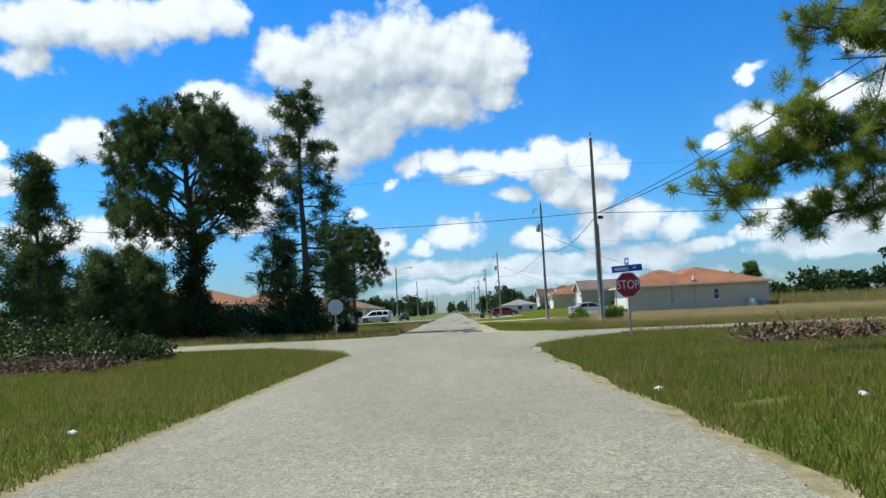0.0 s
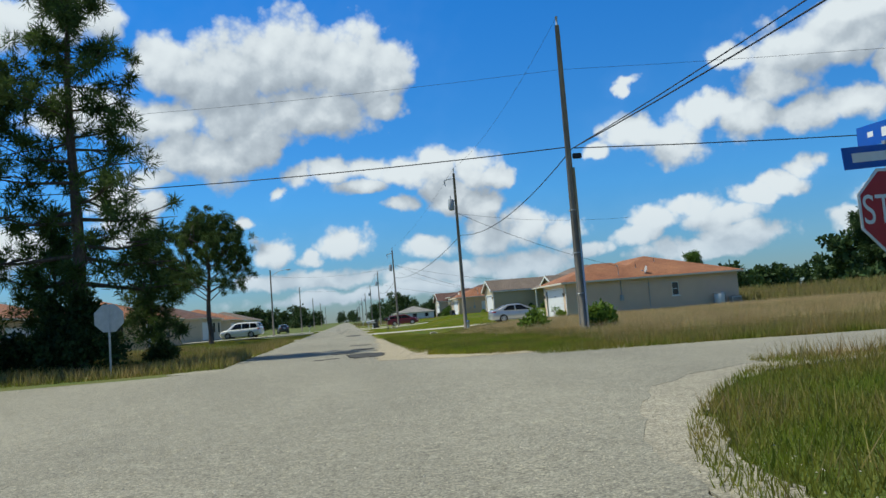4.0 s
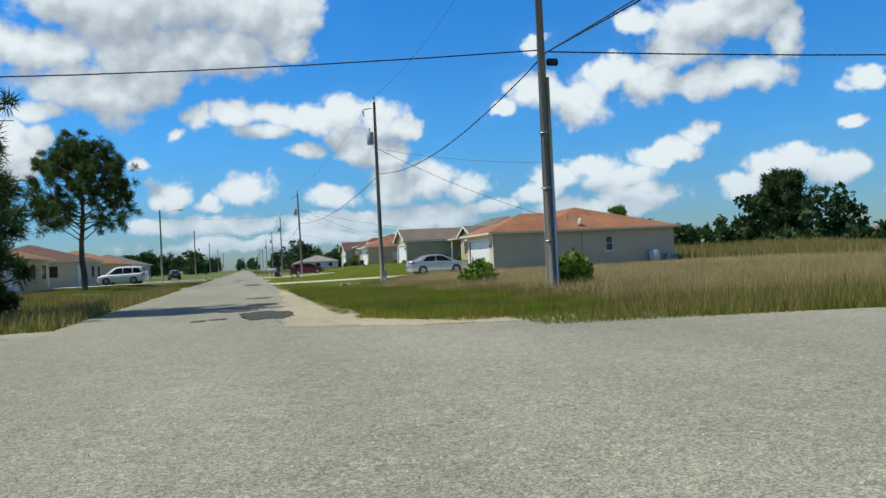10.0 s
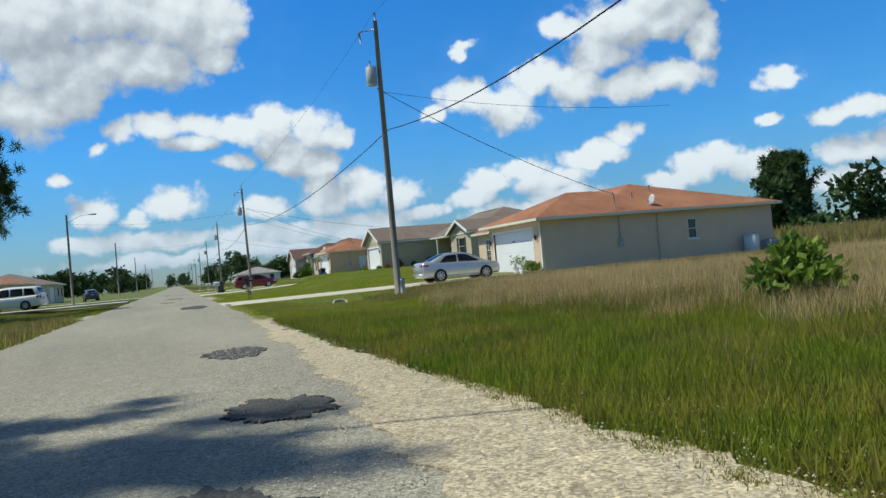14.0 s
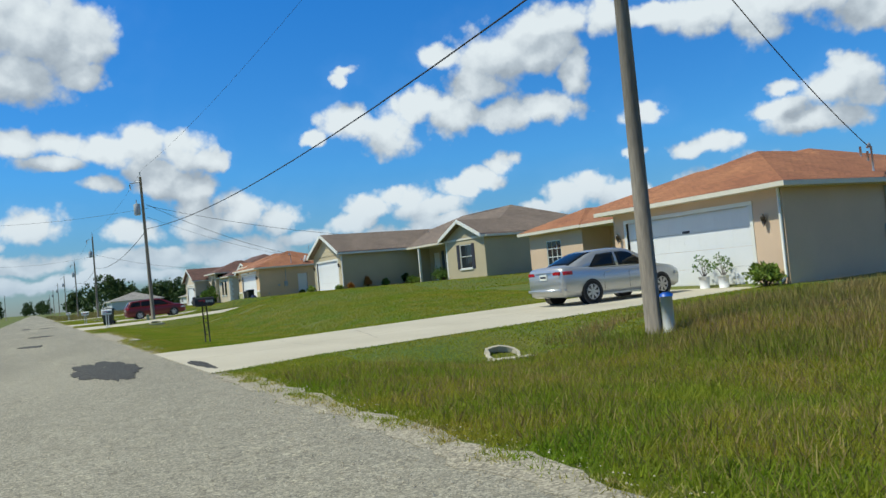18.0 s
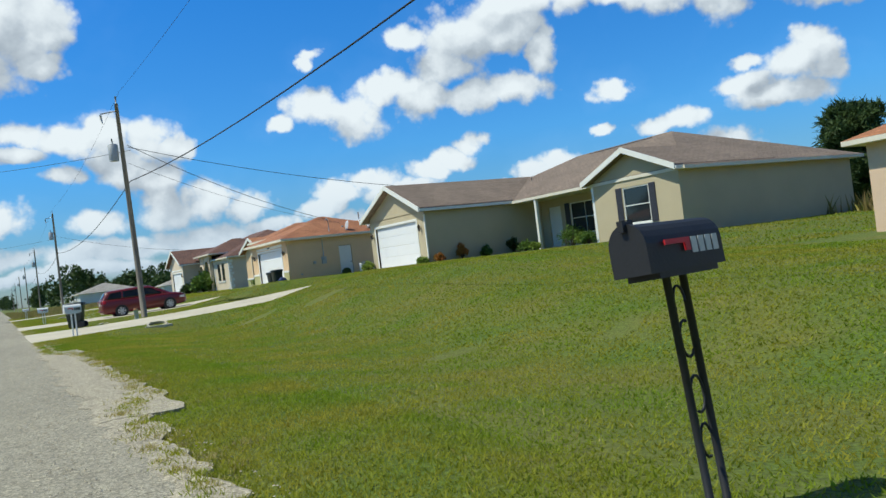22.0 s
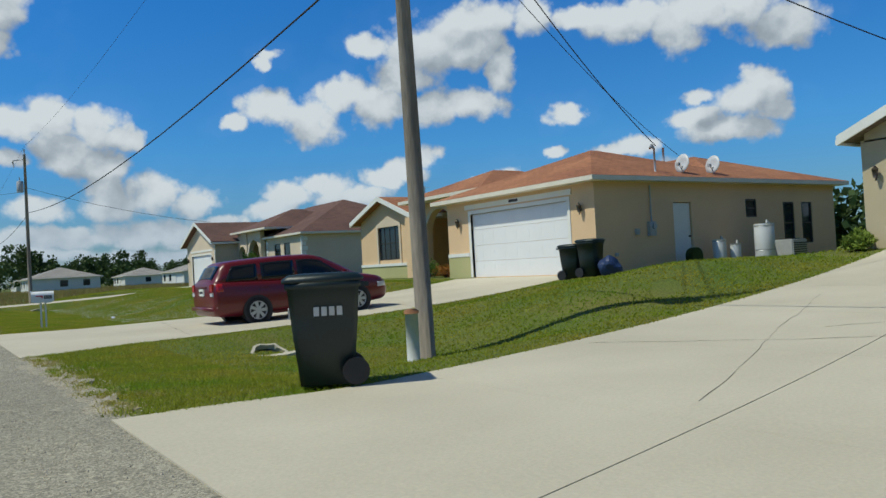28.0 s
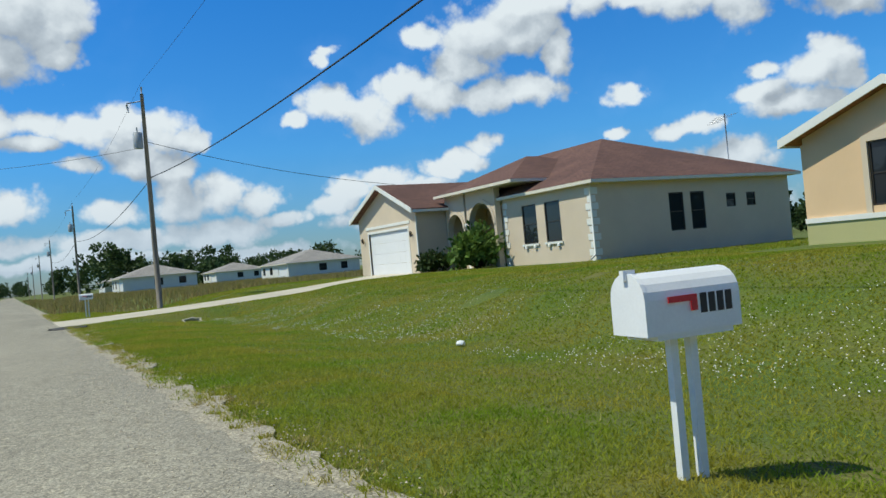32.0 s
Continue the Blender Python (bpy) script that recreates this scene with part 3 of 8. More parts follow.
def sheet(name, outline, z, material, label, category, kind="structure", rag=0.0, seed=0, thick=0.0):
    """A flat sheet with a closed outline whose edge is crumbled by rag metres."""
    pts, n = [], len(outline)
    for i in range(n):
        a, b = Vector(outline[i]), Vector(outline[(i + 1) % n])
        k = max(1, min(900, int((b - a).length / 0.15))) if rag else 1
        nrm = Vector((-(b - a).y, (b - a).x)).normalized()
        for j in range(k):
            p = a.lerp(b, j / k)
            r = rag * (noise.noise((p.x * 1.3 + seed, p.y * 1.3, seed * 0.7)) + 0.6 * noise.noise((p.x * 4.1, p.y * 4.1 + seed, 3.3)) + 0.35 * noise.noise((p.x * 11, p.y * 11, seed)))
            pts.append(p + nrm * r)
    bm = bmesh.new()
    vs = [bm.verts.new((p.x, p.y, z)) for p in pts]
    low = [bm.verts.new((p.x, p.y, z - 0.12)) for p in pts]
    f = bm.faces.new(vs)
    bm.normal_update()
    if f.normal.z < 0:
        f.normal_flip()
    bmesh.ops.triangulate(bm, faces=bm.faces[:])
    skirt = [bm.faces.new((vs[k], vs[(k + 1) % len(vs)], low[(k + 1) % len(vs)], low[k])) for k in range(len(vs))]
    c = sum((v.co for v in vs), Vector()) / len(vs)
    bm.normal_update()
    for q in skirt:
        if q.normal.dot(q.calc_center_median() - c) < 0:
            q.normal_flip()
    return solo(name, bm, material, label, category, kind=kind)



# main street and the crossing street, which runs a little askew
sheet("road_main", [(ROAD_L, 33), (ROAD_R, 33), (ROAD_R, 1200), (ROAD_L, 1200)], 0.0, M["asphalt"], "sun-bleached pale asphalt street with worn aggregate", "road", rag=0.10)
sheet("road_cross", [(ROAD_L, -80), (ROAD_R, -80), (3.2, 16.0), (3.6, 18.6), (4.2, 20.4), (5.1, 22.4), (6.1, 23.6), (7.3, 24.4), (8.7, 25.0), (200, -13), (200, -7.7), (12.0, 29.8), (7.6, 31.5), (4.2, 33.0), (3.2, 35.0), (-2.4, 36.4), (-4.0, 35.4), (-8.0, 35.4), (-200, 74), (-200, 67), (-8.0, 26.8), (-5.0, 24.2), (-3.2, 21.0), (-2.35, 17.0)], 0.006, M["asphalt"], "grey weathered asphalt crossing with worn aggregate", "road", rag=0.09, seed=4)
sheet("gravel_shoulder", [(2.2, 34.4), (4.4, 32.9), (9.5, 31.0), (9.8, 31.5), (6.0, 33.6), (4.6, 35.2), (3.9, 37.0), (3.75, 40.2), (3.55, 44), (3.3, 50), (3.2, 58), (2.95, 58), (2.7, 48), (2.4, 42), (2.2, 38)], 0.012, M["tan_gravel"], "pale sandy shell gravel at the crumbled road edge", "shoulder", rag=0.22, seed=9)


# ---- houses ----
def wall(house, axis, face, a0, a1, z0, z1, material, openings=(), inward=1, t=0.2, name="wall"):
    """A wall with thickness; axis is the way its outer face looks, and openings (a0, a1, z0, z1) go right through it."""
    bm = bmesh.new()
    cuts = sorted({a0, a1, *(o[0] for o in openings), *(o[1] for o in openings)})
    for u, v in zip(cuts, cuts[1:]):
        holes = sorted((o[2], o[3]) for o in openings if o[0] <= u and o[1] >= v)
        z = z0
        for lo, hi in [*holes, (z1, z1)]:
            if lo > z + 1e-4:
                c0, c1 = sorted((face, face + inward * t))
                box(bm, *((c0, c1, u, v) if axis == "x" else (u, v, c0, c1)), z, lo)
            z = max(z, hi)
    bmesh.ops.remove_doubles(bm, verts=bm.verts[:], dist=1e-4)
    return part(name, bm, material, house)


def hip_points(x0, x1, y0, y1, z, pitch):
    w, d = x1 - x0, y1 - y0
    h = min(w, d) / 2
    if w <= d:
        return [(x0 + h, y0 + h, z + h * pitch), (x0 + h, y1 - h, z + h * pitch)]
    return [(x0 + h, y0 + h, z + h * pitch), (x1 - h, y0 + h, z + h * pitch)]


def hip_roof(house, x0, x1, y0, y1, z, pitch, material):
    """A hipped roof over a rectangle, eaves included, with its white fascia and soffit."""
    bm = bmesh.new()
    a, b = [bm.verts.new(p) for p in hip_points(x0, x1, y0, y1, z + 0.05, pitch)]
    c = [bm.verts.new(p) for p in ((x0, y0, z + 0.05), (x1, y0, z + 0.05), (x1, y1, z + 0.05), (x0, y1, z + 0.05))]
    if x1 - x0 <= y1 - y0:
        faces = ((c[0], c[1], a), (c[1], c[2], b, a), (c[2], c[3], b), (c[3], c[0], a, b))
    else:
        faces = ((c[0], c[1], b, a), (c[1], c[2], b), (c[2], c[3], a, b), (c[3], c[0], a))
    fs = [bm.faces.new(f) for f in faces] + [bm.faces.new(c[::-1])]
    bmesh.ops.recalc_face_normals(bm, faces=fs)
    roof = part("roof", bm, material, house)
    bm = bmesh.new()
    for q in ((x0, x1, y0, y0 + 0.04), (x0, x1, y1 - 0.04, y1), (x0, x0 + 0.04, y0 + 0.04, y1 - 0.04), (x1 - 0.04, x1, y0 + 0.04, y1 - 0.04)):
        box(bm, *q, z - 0.085, z + 0.045)
    part("fascia", bm, M["fascia"], roof, "cream fascia board")
    part("soffit", boxed(x0 + 0.04, x1 - 0.04, y0 + 0.04, y1 - 0.04, z - 0.08, z - 0.05), M["fascia"], roof, "cream soffit")
    return roof


def gable_roof(house, x0, x1, y0, y1, z, pitch, material, wall_mat, wall_x):
    """A gable looking to -x: ridge along x, white rake boards, and the gable wall under it."""
    yc, h = (y0 + y1) / 2, (y1 - y0) / 2 * pitch
    bm = bmesh.new()
    t = 0.16
    prism(bm, [(y0, z), (yc, z + h), (y1, z), (y1, z + t), (yc, z + h + t), (y0, z + t)], "x", x0 + 0.05, x1)
    roof = part("roof", bm, material, house)
    for ya, yb, nm in ((y0, yc, "rake_board"), (yc, y1, "rake_board")):
        za, zb = (z, z + h) if ya == y0 else (z + h, z)
        part(nm, prism(bmesh.new(), [(ya, za - 0.05), (yb, zb - 0.05), (yb, zb + t + 0.02), (ya, za + t + 0.02)], "x", x0, x0 + 0.048), M["trim"], roof, "white rake board")
    for y in (y0, y1):
        part("gutter", boxed(x0 + 0.05, x1, y - 0.05, y + 0.05, z - 0.03, z + 0.10), M["trim"], roof, "white gutter")
    m = 0.42
    part("gable_wall", prism(bmesh.new(), [(y0 + m, z - 0.02), (y1 - m, z - 0.02), (y1 - m, z + m * pitch - 0.01), (yc, z + h - 0.01), (y0 + m, z + m * pitch - 0.01)], "x", wall_x, wall_x + 0.2), wall_mat, house)
    return roof


def window(house, axis, face, a0, a1, z0, z1, frame_mat, bars=(0, 1), blind=True, sill=None, shutters=False, proud=1):
    """A window set 6 cm into its opening: frame, glass, glazing bars and a blind behind."""
    s = proud
    def bar(bm, u0, u1, w0, w1, d0, d1):
        c0, c1 = sorted((face + s * d0, face + s * d1))
        box(bm, *((c0, c1, u0, u1) if axis == "x" else (u0, u1, c0, c1)), w0, w1)
        return bm
    f = 0.05
    bm = bmesh.new()
    bar(bm, a0, a0 + f, z0, z1, 0.02, 0.09), bar(bm, a1 - f, a1, z0, z1, 0.02, 0.09)
    bar(bm, a0 + f, a1 - f, z0, z0 + f, 0.02, 0.09), bar(bm, a0 + f, a1 - f, z1 - f, z1, 0.02, 0.09)
    win = part("window", bm, frame_mat, house)
    nu, nv = bars
    part("pane", bar(bmesh.new(), a0 + f, a1 - f, z0 + f, z1 - f, 0.055, 0.065), M["glass"], win, "dark reflecting glass")
    for k in range(nu):
        u = a0 + (a1 - a0) * (k + 1) / (nu + 1)
        part("glazing_bar", bar(bmesh.new(), u - 0.015, u + 0.015, z0 + f, z1 - f, 0.035, 0.054), frame_mat, win)
    for k in range(nv):
        v = z0 + (z1 - z0) * (k + 1) / (nv + 1)
        part("glazing_bar", bar(bmesh.new(), a0 + f, a1 - f, v - 0.018, v + 0.018, 0.032, 0.052), frame_mat, win)
    if sill:
        part("sill", bar(bmesh.new(), a0 - 0.08, a1 + 0.08, z0 - 0.09, z0, -0.07, 0.02), sill, win)
    if shutters:
        for u0, u1 in ((a0 - 0.38, a0 - 0.04), (a1 + 0.04, a1 + 0.38)):
            bm = bar(bmesh.new(), u0, u1, z0 - 0.02, z1 + 0.02, -0.035, 0.0)
            for k in range(12):
                w = z0 + (z1 - z0) * (k + 0.5) / 12
                bar(bm, u0 + 0.04, u1 - 0.04, w - 0.02, w + 0.02, -0.05, -0.035)
            part("shutter", bm, M["dark"], win, "dark slatted shutter")
    return win


def garage_door(house, x, y0, y1, z0, z1, label="white sectional garage door"):
    bm, n, h, w = bmesh.new(), 4, (z1 - z0) / 4, (y1 - y0) / 8
    box(bm, x - 0.02, x + 0.08, y0 - 0.12, y0, z0, z1 + 0.12), box(bm, x - 0.02, x + 0.08, y1, y1 + 0.12, z0, z1 + 0.12), box(bm, x - 0.02, x + 0.08, y0, y1, z1, z1 + 0.12)
    bmesh.ops.remove_doubles(bm, verts=bm.verts[:], dist=1e-4)
    door = part("garage_door", bm, M["trim"], house, label)
    for k in range(n):
        bm = boxed(x + 0.08, x + 0.12, y0, y1, z0 + k * h + 0.003, z0 + (k + 1) * h - 0.003)
        for i in range(8):
            box(bm, x + 0.077, x + 0.081, y0 + i * w + 0.07, y0 + (i + 1) * w - 0.07, z0 + k * h + 0.09, z0 + (k + 1) * h - 0.09, bevel=0.0012)
        part("section", bm, M["garage"], door)
    return door


def downspout(house, x, y, z0, z1, dx=-1, dy=0):
    part("downspout", tubed([(x - 0.25 * dx * 0, y, z1 - 0.05), (x, y, z1 - 0.35), (x, y, z0 + 0.25), (x + 0.25 * dx, y + 0.25 * dy, z0 + 0.08)], 0.045, 8), M["trim"], house, "white downspout")


def lantern(house, x, y, z, axis="x"):
    """A small glass wall lantern on a bracket."""
    dx, dy = (-0.12, 0) if axis == "x" else (0, -0.12)
    l = part("wall_lantern", tubed([(x + dx, y + dy, z), (x + dx, y + dy, z + 0.2)], [0.04, 0.075], 6), M["bronze"], house, "dark bronze wall lantern")
    part("lantern_cap", tubed([(x + dx, y + dy, z + 0.2), (x + dx, y + dy, z + 0.3)], [0.09, 0.01], 6), M["bronze"], l)
    part("lantern_arm", tubed([(x, y, z + 0.12), (x + dx, y + dy, z - 0.05)], 0.015, 6), M["bronze"], l)


def meter_box(house, x, z):
    """Electric meter and conduit on a wall that looks to -y."""
    b = part("meter_box", boxed(x, x + 0.28, -0.12, -0.001, z, z + 0.42, bevel=0.01), M["grey"], house, "grey meter box")
    part("meter_glass", tubed([(x + 0.14, -0.12, z + 0.28), (x + 0.14, -0.2, z + 0.28)], 0.08, 14), M["grey"], b)
    part("conduit", tubed([(x + 0.14, -0.06, z + 0.42), (x + 0.14, -0.06, 2.5)], 0.025, 8), M["grey"], house, "grey conduit")
    part("vent_hood", boxed(x - 0.55, x - 0.38, -0.08, -0.001, z + 0.05, z + 0.22, bevel=0.02), M["grey"], house)


def vent_pipe(house, x, y, z, h=0.35):
    part("vent_pipe", tubed([(x, y, z - 0.3), (x, y, z + h)], 0.04, 10), M["galv"], house, "roof vent pipe")


def service_mast(house, x, y, z, h=1.0):
    m = part("service_mast", tubed([(x, y, z - 0.2), (x, y, z + h)], 0.03, 10), M["galv"], house, "service mast with weatherhead")
    part("weatherhead", tubed([(x, y, z + h), (x - 0.1, y, z + h + 0.09), (x - 0.18, y, z + h)], [0.04, 0.06, 0.04], 8), M["galv"], m)


def satellite_dish(house, x, y, z, size=0.3):
    m = part("satellite_dish", tubed([(x, y, z - 0.3), (x, y, z + 0.2)], 0.022, 8), M["grey"], house, "grey satellite dish on a roof mount")
    n, bm = 16, bmesh.new()
    rings = []
    for q, d in ((0.02, 0.06), (0.5, 0.045), (1.0, 0.0), (1.0, -0.012), (0.5, 0.03), (0.02, 0.045)):
        rings.append([(x + 0.55 * d * 6 * 0.3 + size * q * 0.25 * math.sin(2 * math.pi * k / n), y + size * q * math.cos(2 * math.pi * k / n) * 0.9, z + 0.28 + size * q * math.sin(2 * math.pi * k / n)) for k in range(n)])
    part("dish", loft(bm, rings, close=False), M["sign_grey"], m)
    part("feed_arm", tubed([(x, y, z + 0.05), (x - 0.35, y - 0.15, z + 0.22)], 0.014, 6), M["grey"], m)
    part("receiver", boxed(x - 0.42, x - 0.32, y - 0.2, y - 0.1, z + 0.18, z + 0.27, bevel=0.01), M["grey"], m)


def house_one():
    h = thing("house", 19.0, 74.0, 0.1, "peach stucco bungalow with terracotta shingle hip roof and double garage", "house")
    P, T = M["stucco_peach"], 2.72
    wall(h, "x", 0, -0.5, 6.5, -0.4, T, P, [(0.65, 5.85, -0.0, 2.3)], 1)
    wall(h, "y", -0.5, 0.2, 14.6, -0.4, T, P, [(8.85, 9.45, 1.1, 2.2)], 1)
    wall(h, "y", 6.5, 0.2, 4.9, -0.4, T, P, [], -1)
    wall(h, "x", 4.9, 6.5, 12.6, -0.4, T, P, [(7.6, 8.6, 0, 2.1), (9.6, 11.3, 0.7, 2.1)], 1)
    wall(h, "y", 12.5, 3.5, 4.9, -0.4, T, P, [], 1)
    wall(h, "x", 3.3, 12.5, 16.6, -0.4, T, P, [(14.1, 15.25, 0.75, 2.3)], 1)
    wall(h, "y", 16.6, 3.5, 14.6, -0.4, T, P, [], -1)
    wall(h, "x", 14.6, -0.3, 16.4, -0.4, T, P, [], -1)
    hip_roof(h, 2.9, 15.0, -0.98, 17.0, 2.74, 0.33, M["roof_orange"])
    hip_roof(h, -0.52, 9.0, -1.0, 6.9, 2.745, 0.38, M["roof_orange"])
    hip_roof(h, 2.88, 9.0, 12.1, 17.02, 2.75, 0.38, M["roof_orange"])
    garage_door(h, 0, 0.65, 5.85, 0, 2.3)
    window(h, "y", -0.5, 8.85, 9.45, 1.1, 2.2, M["trim"], (0, 1), sill=M["trim"])
    window(h, "x", 3.3, 14.1, 15.25, 0.75, 2.3, M["trim"], (2, 3), sill=M["trim"])
    window(h, "x", 4.9, 9.6, 11.3, 0.7, 2.1, M["trim"], (3, 3), sill=M["trim"])
    part("front_door", boxed(5.0, 5.06, 7.6, 8.6, 0, 2.1), M["trim"], h, "white front door")
    downspout(h, -0.05, -0.42, 0, 2.7)
    lantern(h, 0, 0.1, 1.7), lantern(h, 0, 6.2, 1.7)
    part("number_bar", boxed(0.06, 0.076, 3.05, 3.35, 1.72, 1.80), M["dark"], h)
    b = part("meter_box", boxed(4.4, 4.7, -0.62, -0.501, 1.0, 1.45, bevel=0.01), M["grey"], h, "grey meter box")
    part("meter_glass", tubed([(4.55, -0.62, 1.3), (4.55, -0.70, 1.3)], 0.08, 14), M["grey"], b)
    part("conduit", tubed([(4.55, -0.55, 1.45), (4.55, -0.55, 2.6)], 0.03, 8), M["grey"], h, "grey conduit")
    part("conduit", tubed([(6.9, -0.54, 0.1), (6.9, -0.54, 2.6)], 0.025, 8), M["grey"], h, "grey conduit")
    service_mast(h, 4.55, -0.25, 2.9, 0.9)
    satellite_dish(h, 6.9, -0.2, 3.1)
    vent_pipe(h, 9.0, 3.0, 4.1), vent_pipe(h, 6.6, 1.2, 3.6)


def house_two():
    h = thing("house", 20.3, 100.0, 0.95, "tan stucco bungalow with grey-brown shingle gables and white rake boards", "house")
    P, R, T = M["stucco_tan"], M["roof_brown"], 2.52
    wall(h, "x", 0, 11.2, 17.45, -0.5, T, P, [(12.1, 16.75, 0, 2.1)], 1)
    wall(h, "y", 11.2, 0.2, 7.0, -0.5, T, P, [], 1)
    wall(h, "y", 17.45, 0.2, 16.0, -0.5, T, P, [], -1)
    wall(h, "x", 7.0, 4.7, 11.4, -0.5, T, P, [(6.7, 8.85, 0.55, 2.1), (9.6, 10.6, 0, 2.05)], 1)
    wall(h, "x", 5.0, -0.2, 4.7, -0.5, T, P, [(1.45, 2.95, 0.62, 2.15)], 1)
    wall(h, "y", 4.7, 5.2, 7.0, -0.5, T, P, [], -1)
    wall(h, "y", -0.2, 5.2, 16.0, -0.5, T, P, [], 1)
    wall(h, "x", 16.0, 0.0, 17.25, -0.5, T, P, [], -1)
    hip_roof(h, 4.95, 16.5, -0.6, 17.8, 2.53, 0.40, R)
    gable_roof(h, -0.45, 9.0, 10.9, 17.78, 2.50, 0.435, R, P, 0.0)
    gable_roof(h, 4.55, 10.5, -0.45, 5.05, 2.50, 0.40, R, P, 5.0)
    part("ridge_vent", boxed(10.4, 10.9, 6.2, 10.8, 4.72, 4.80), M["dark"], h, "dark ridge vent")
    garage_door(h, 0, 12.1, 16.75, 0, 2.1)
    window(h, "x", 5.0, 1.45, 2.95, 0.62, 2.15, M["trim"], (0, 1), sill=M["trim"], shutters=True)
    window(h, "x", 7.0, 6.7, 8.85, 0.55, 2.1, M["trim"], (1, 1), shutters=True)
    part("front_door", boxed(7.08, 7.14, 9.6, 10.6, 0, 2.05), M["trim"], h, "white front door")
    for y in (4.72, 8.95):
        part("porch_post", boxed(5.0, 5.15, y, y + 0.15, -0.3, 2.45), M["trim"], h, "white porch post")
    part("porch_slab", boxed(5.2, 7.0, 4.8, 11.1, -0.5, -0.02), M["concrete"], h, "concrete porch slab")
    downspout(h, -0.06, 11.1, 0, 2.4)
    lantern(h, 0, 11.65, 1.6), lantern(h, 0, 17.1, 1.6)
    vent_pipe(h, 3.5, 16.0, 3.9), vent_pipe(h, 8.0, 13.0, 3.7, 0.25)


def arch_panel(house, x, y0, y1, z0, z1, spring, material, t=0.3, edge=0.3, name="entry_arch"):
    """A wall panel looking to -x with a round-headed opening through it, and a raised white archivolt."""
    yc, r = (y0 + y1) / 2, (y1 - y0) / 2 - edge
    pts = [(y0, z0), (y0, z1), (y1, z1), (y1, z0), (yc + r, z0)]
    pts += [(yc + r * math.cos(math.pi * k / 12), spring + r * math.sin(math.pi * k / 12)) for k in range(13)]
    pts += [(yc - r, z0)]
    p = part(name, prism(bmesh.new(), pts, "x", x, x + t), material, house)
    ring = [(yc + (r + 0.16) * math.cos(math.pi * k / 12), spring + (r + 0.16) * math.sin(math.pi * k / 12)) for k in range(13)]
    ring += [(yc + r * math.cos(math.pi * k / 12), spring + r * math.sin(math.pi * k / 12)) for k in range(12, -1, -1)]
    part("archivolt", prism(bmesh.new(), ring, "x", x - 0.04, x - 0.001), M["stucco_cream"], p, "raised pale arch moulding")
    return p


def column(house, x, y, z0, z1):
    c = part("column", tubed([(x, y, z0 + 0.15), (x, y, z0 + (z1 - z0) * 0.4), (x, y, z1 - 0.15)], [0.13, 0.13, 0.11], 16), M["trim"], house, "round white column")
    part("capital", boxed(x - 0.17, x + 0.17, y - 0.17, y + 0.17, z1 - 0.15, z1, bevel=0.02), M["trim"], c)
    part("column_base", boxed(x - 0.17, x + 0.17, y - 0.17, y + 0.17, z0, z0 + 0.15, bevel=0.02), M["trim"], c)


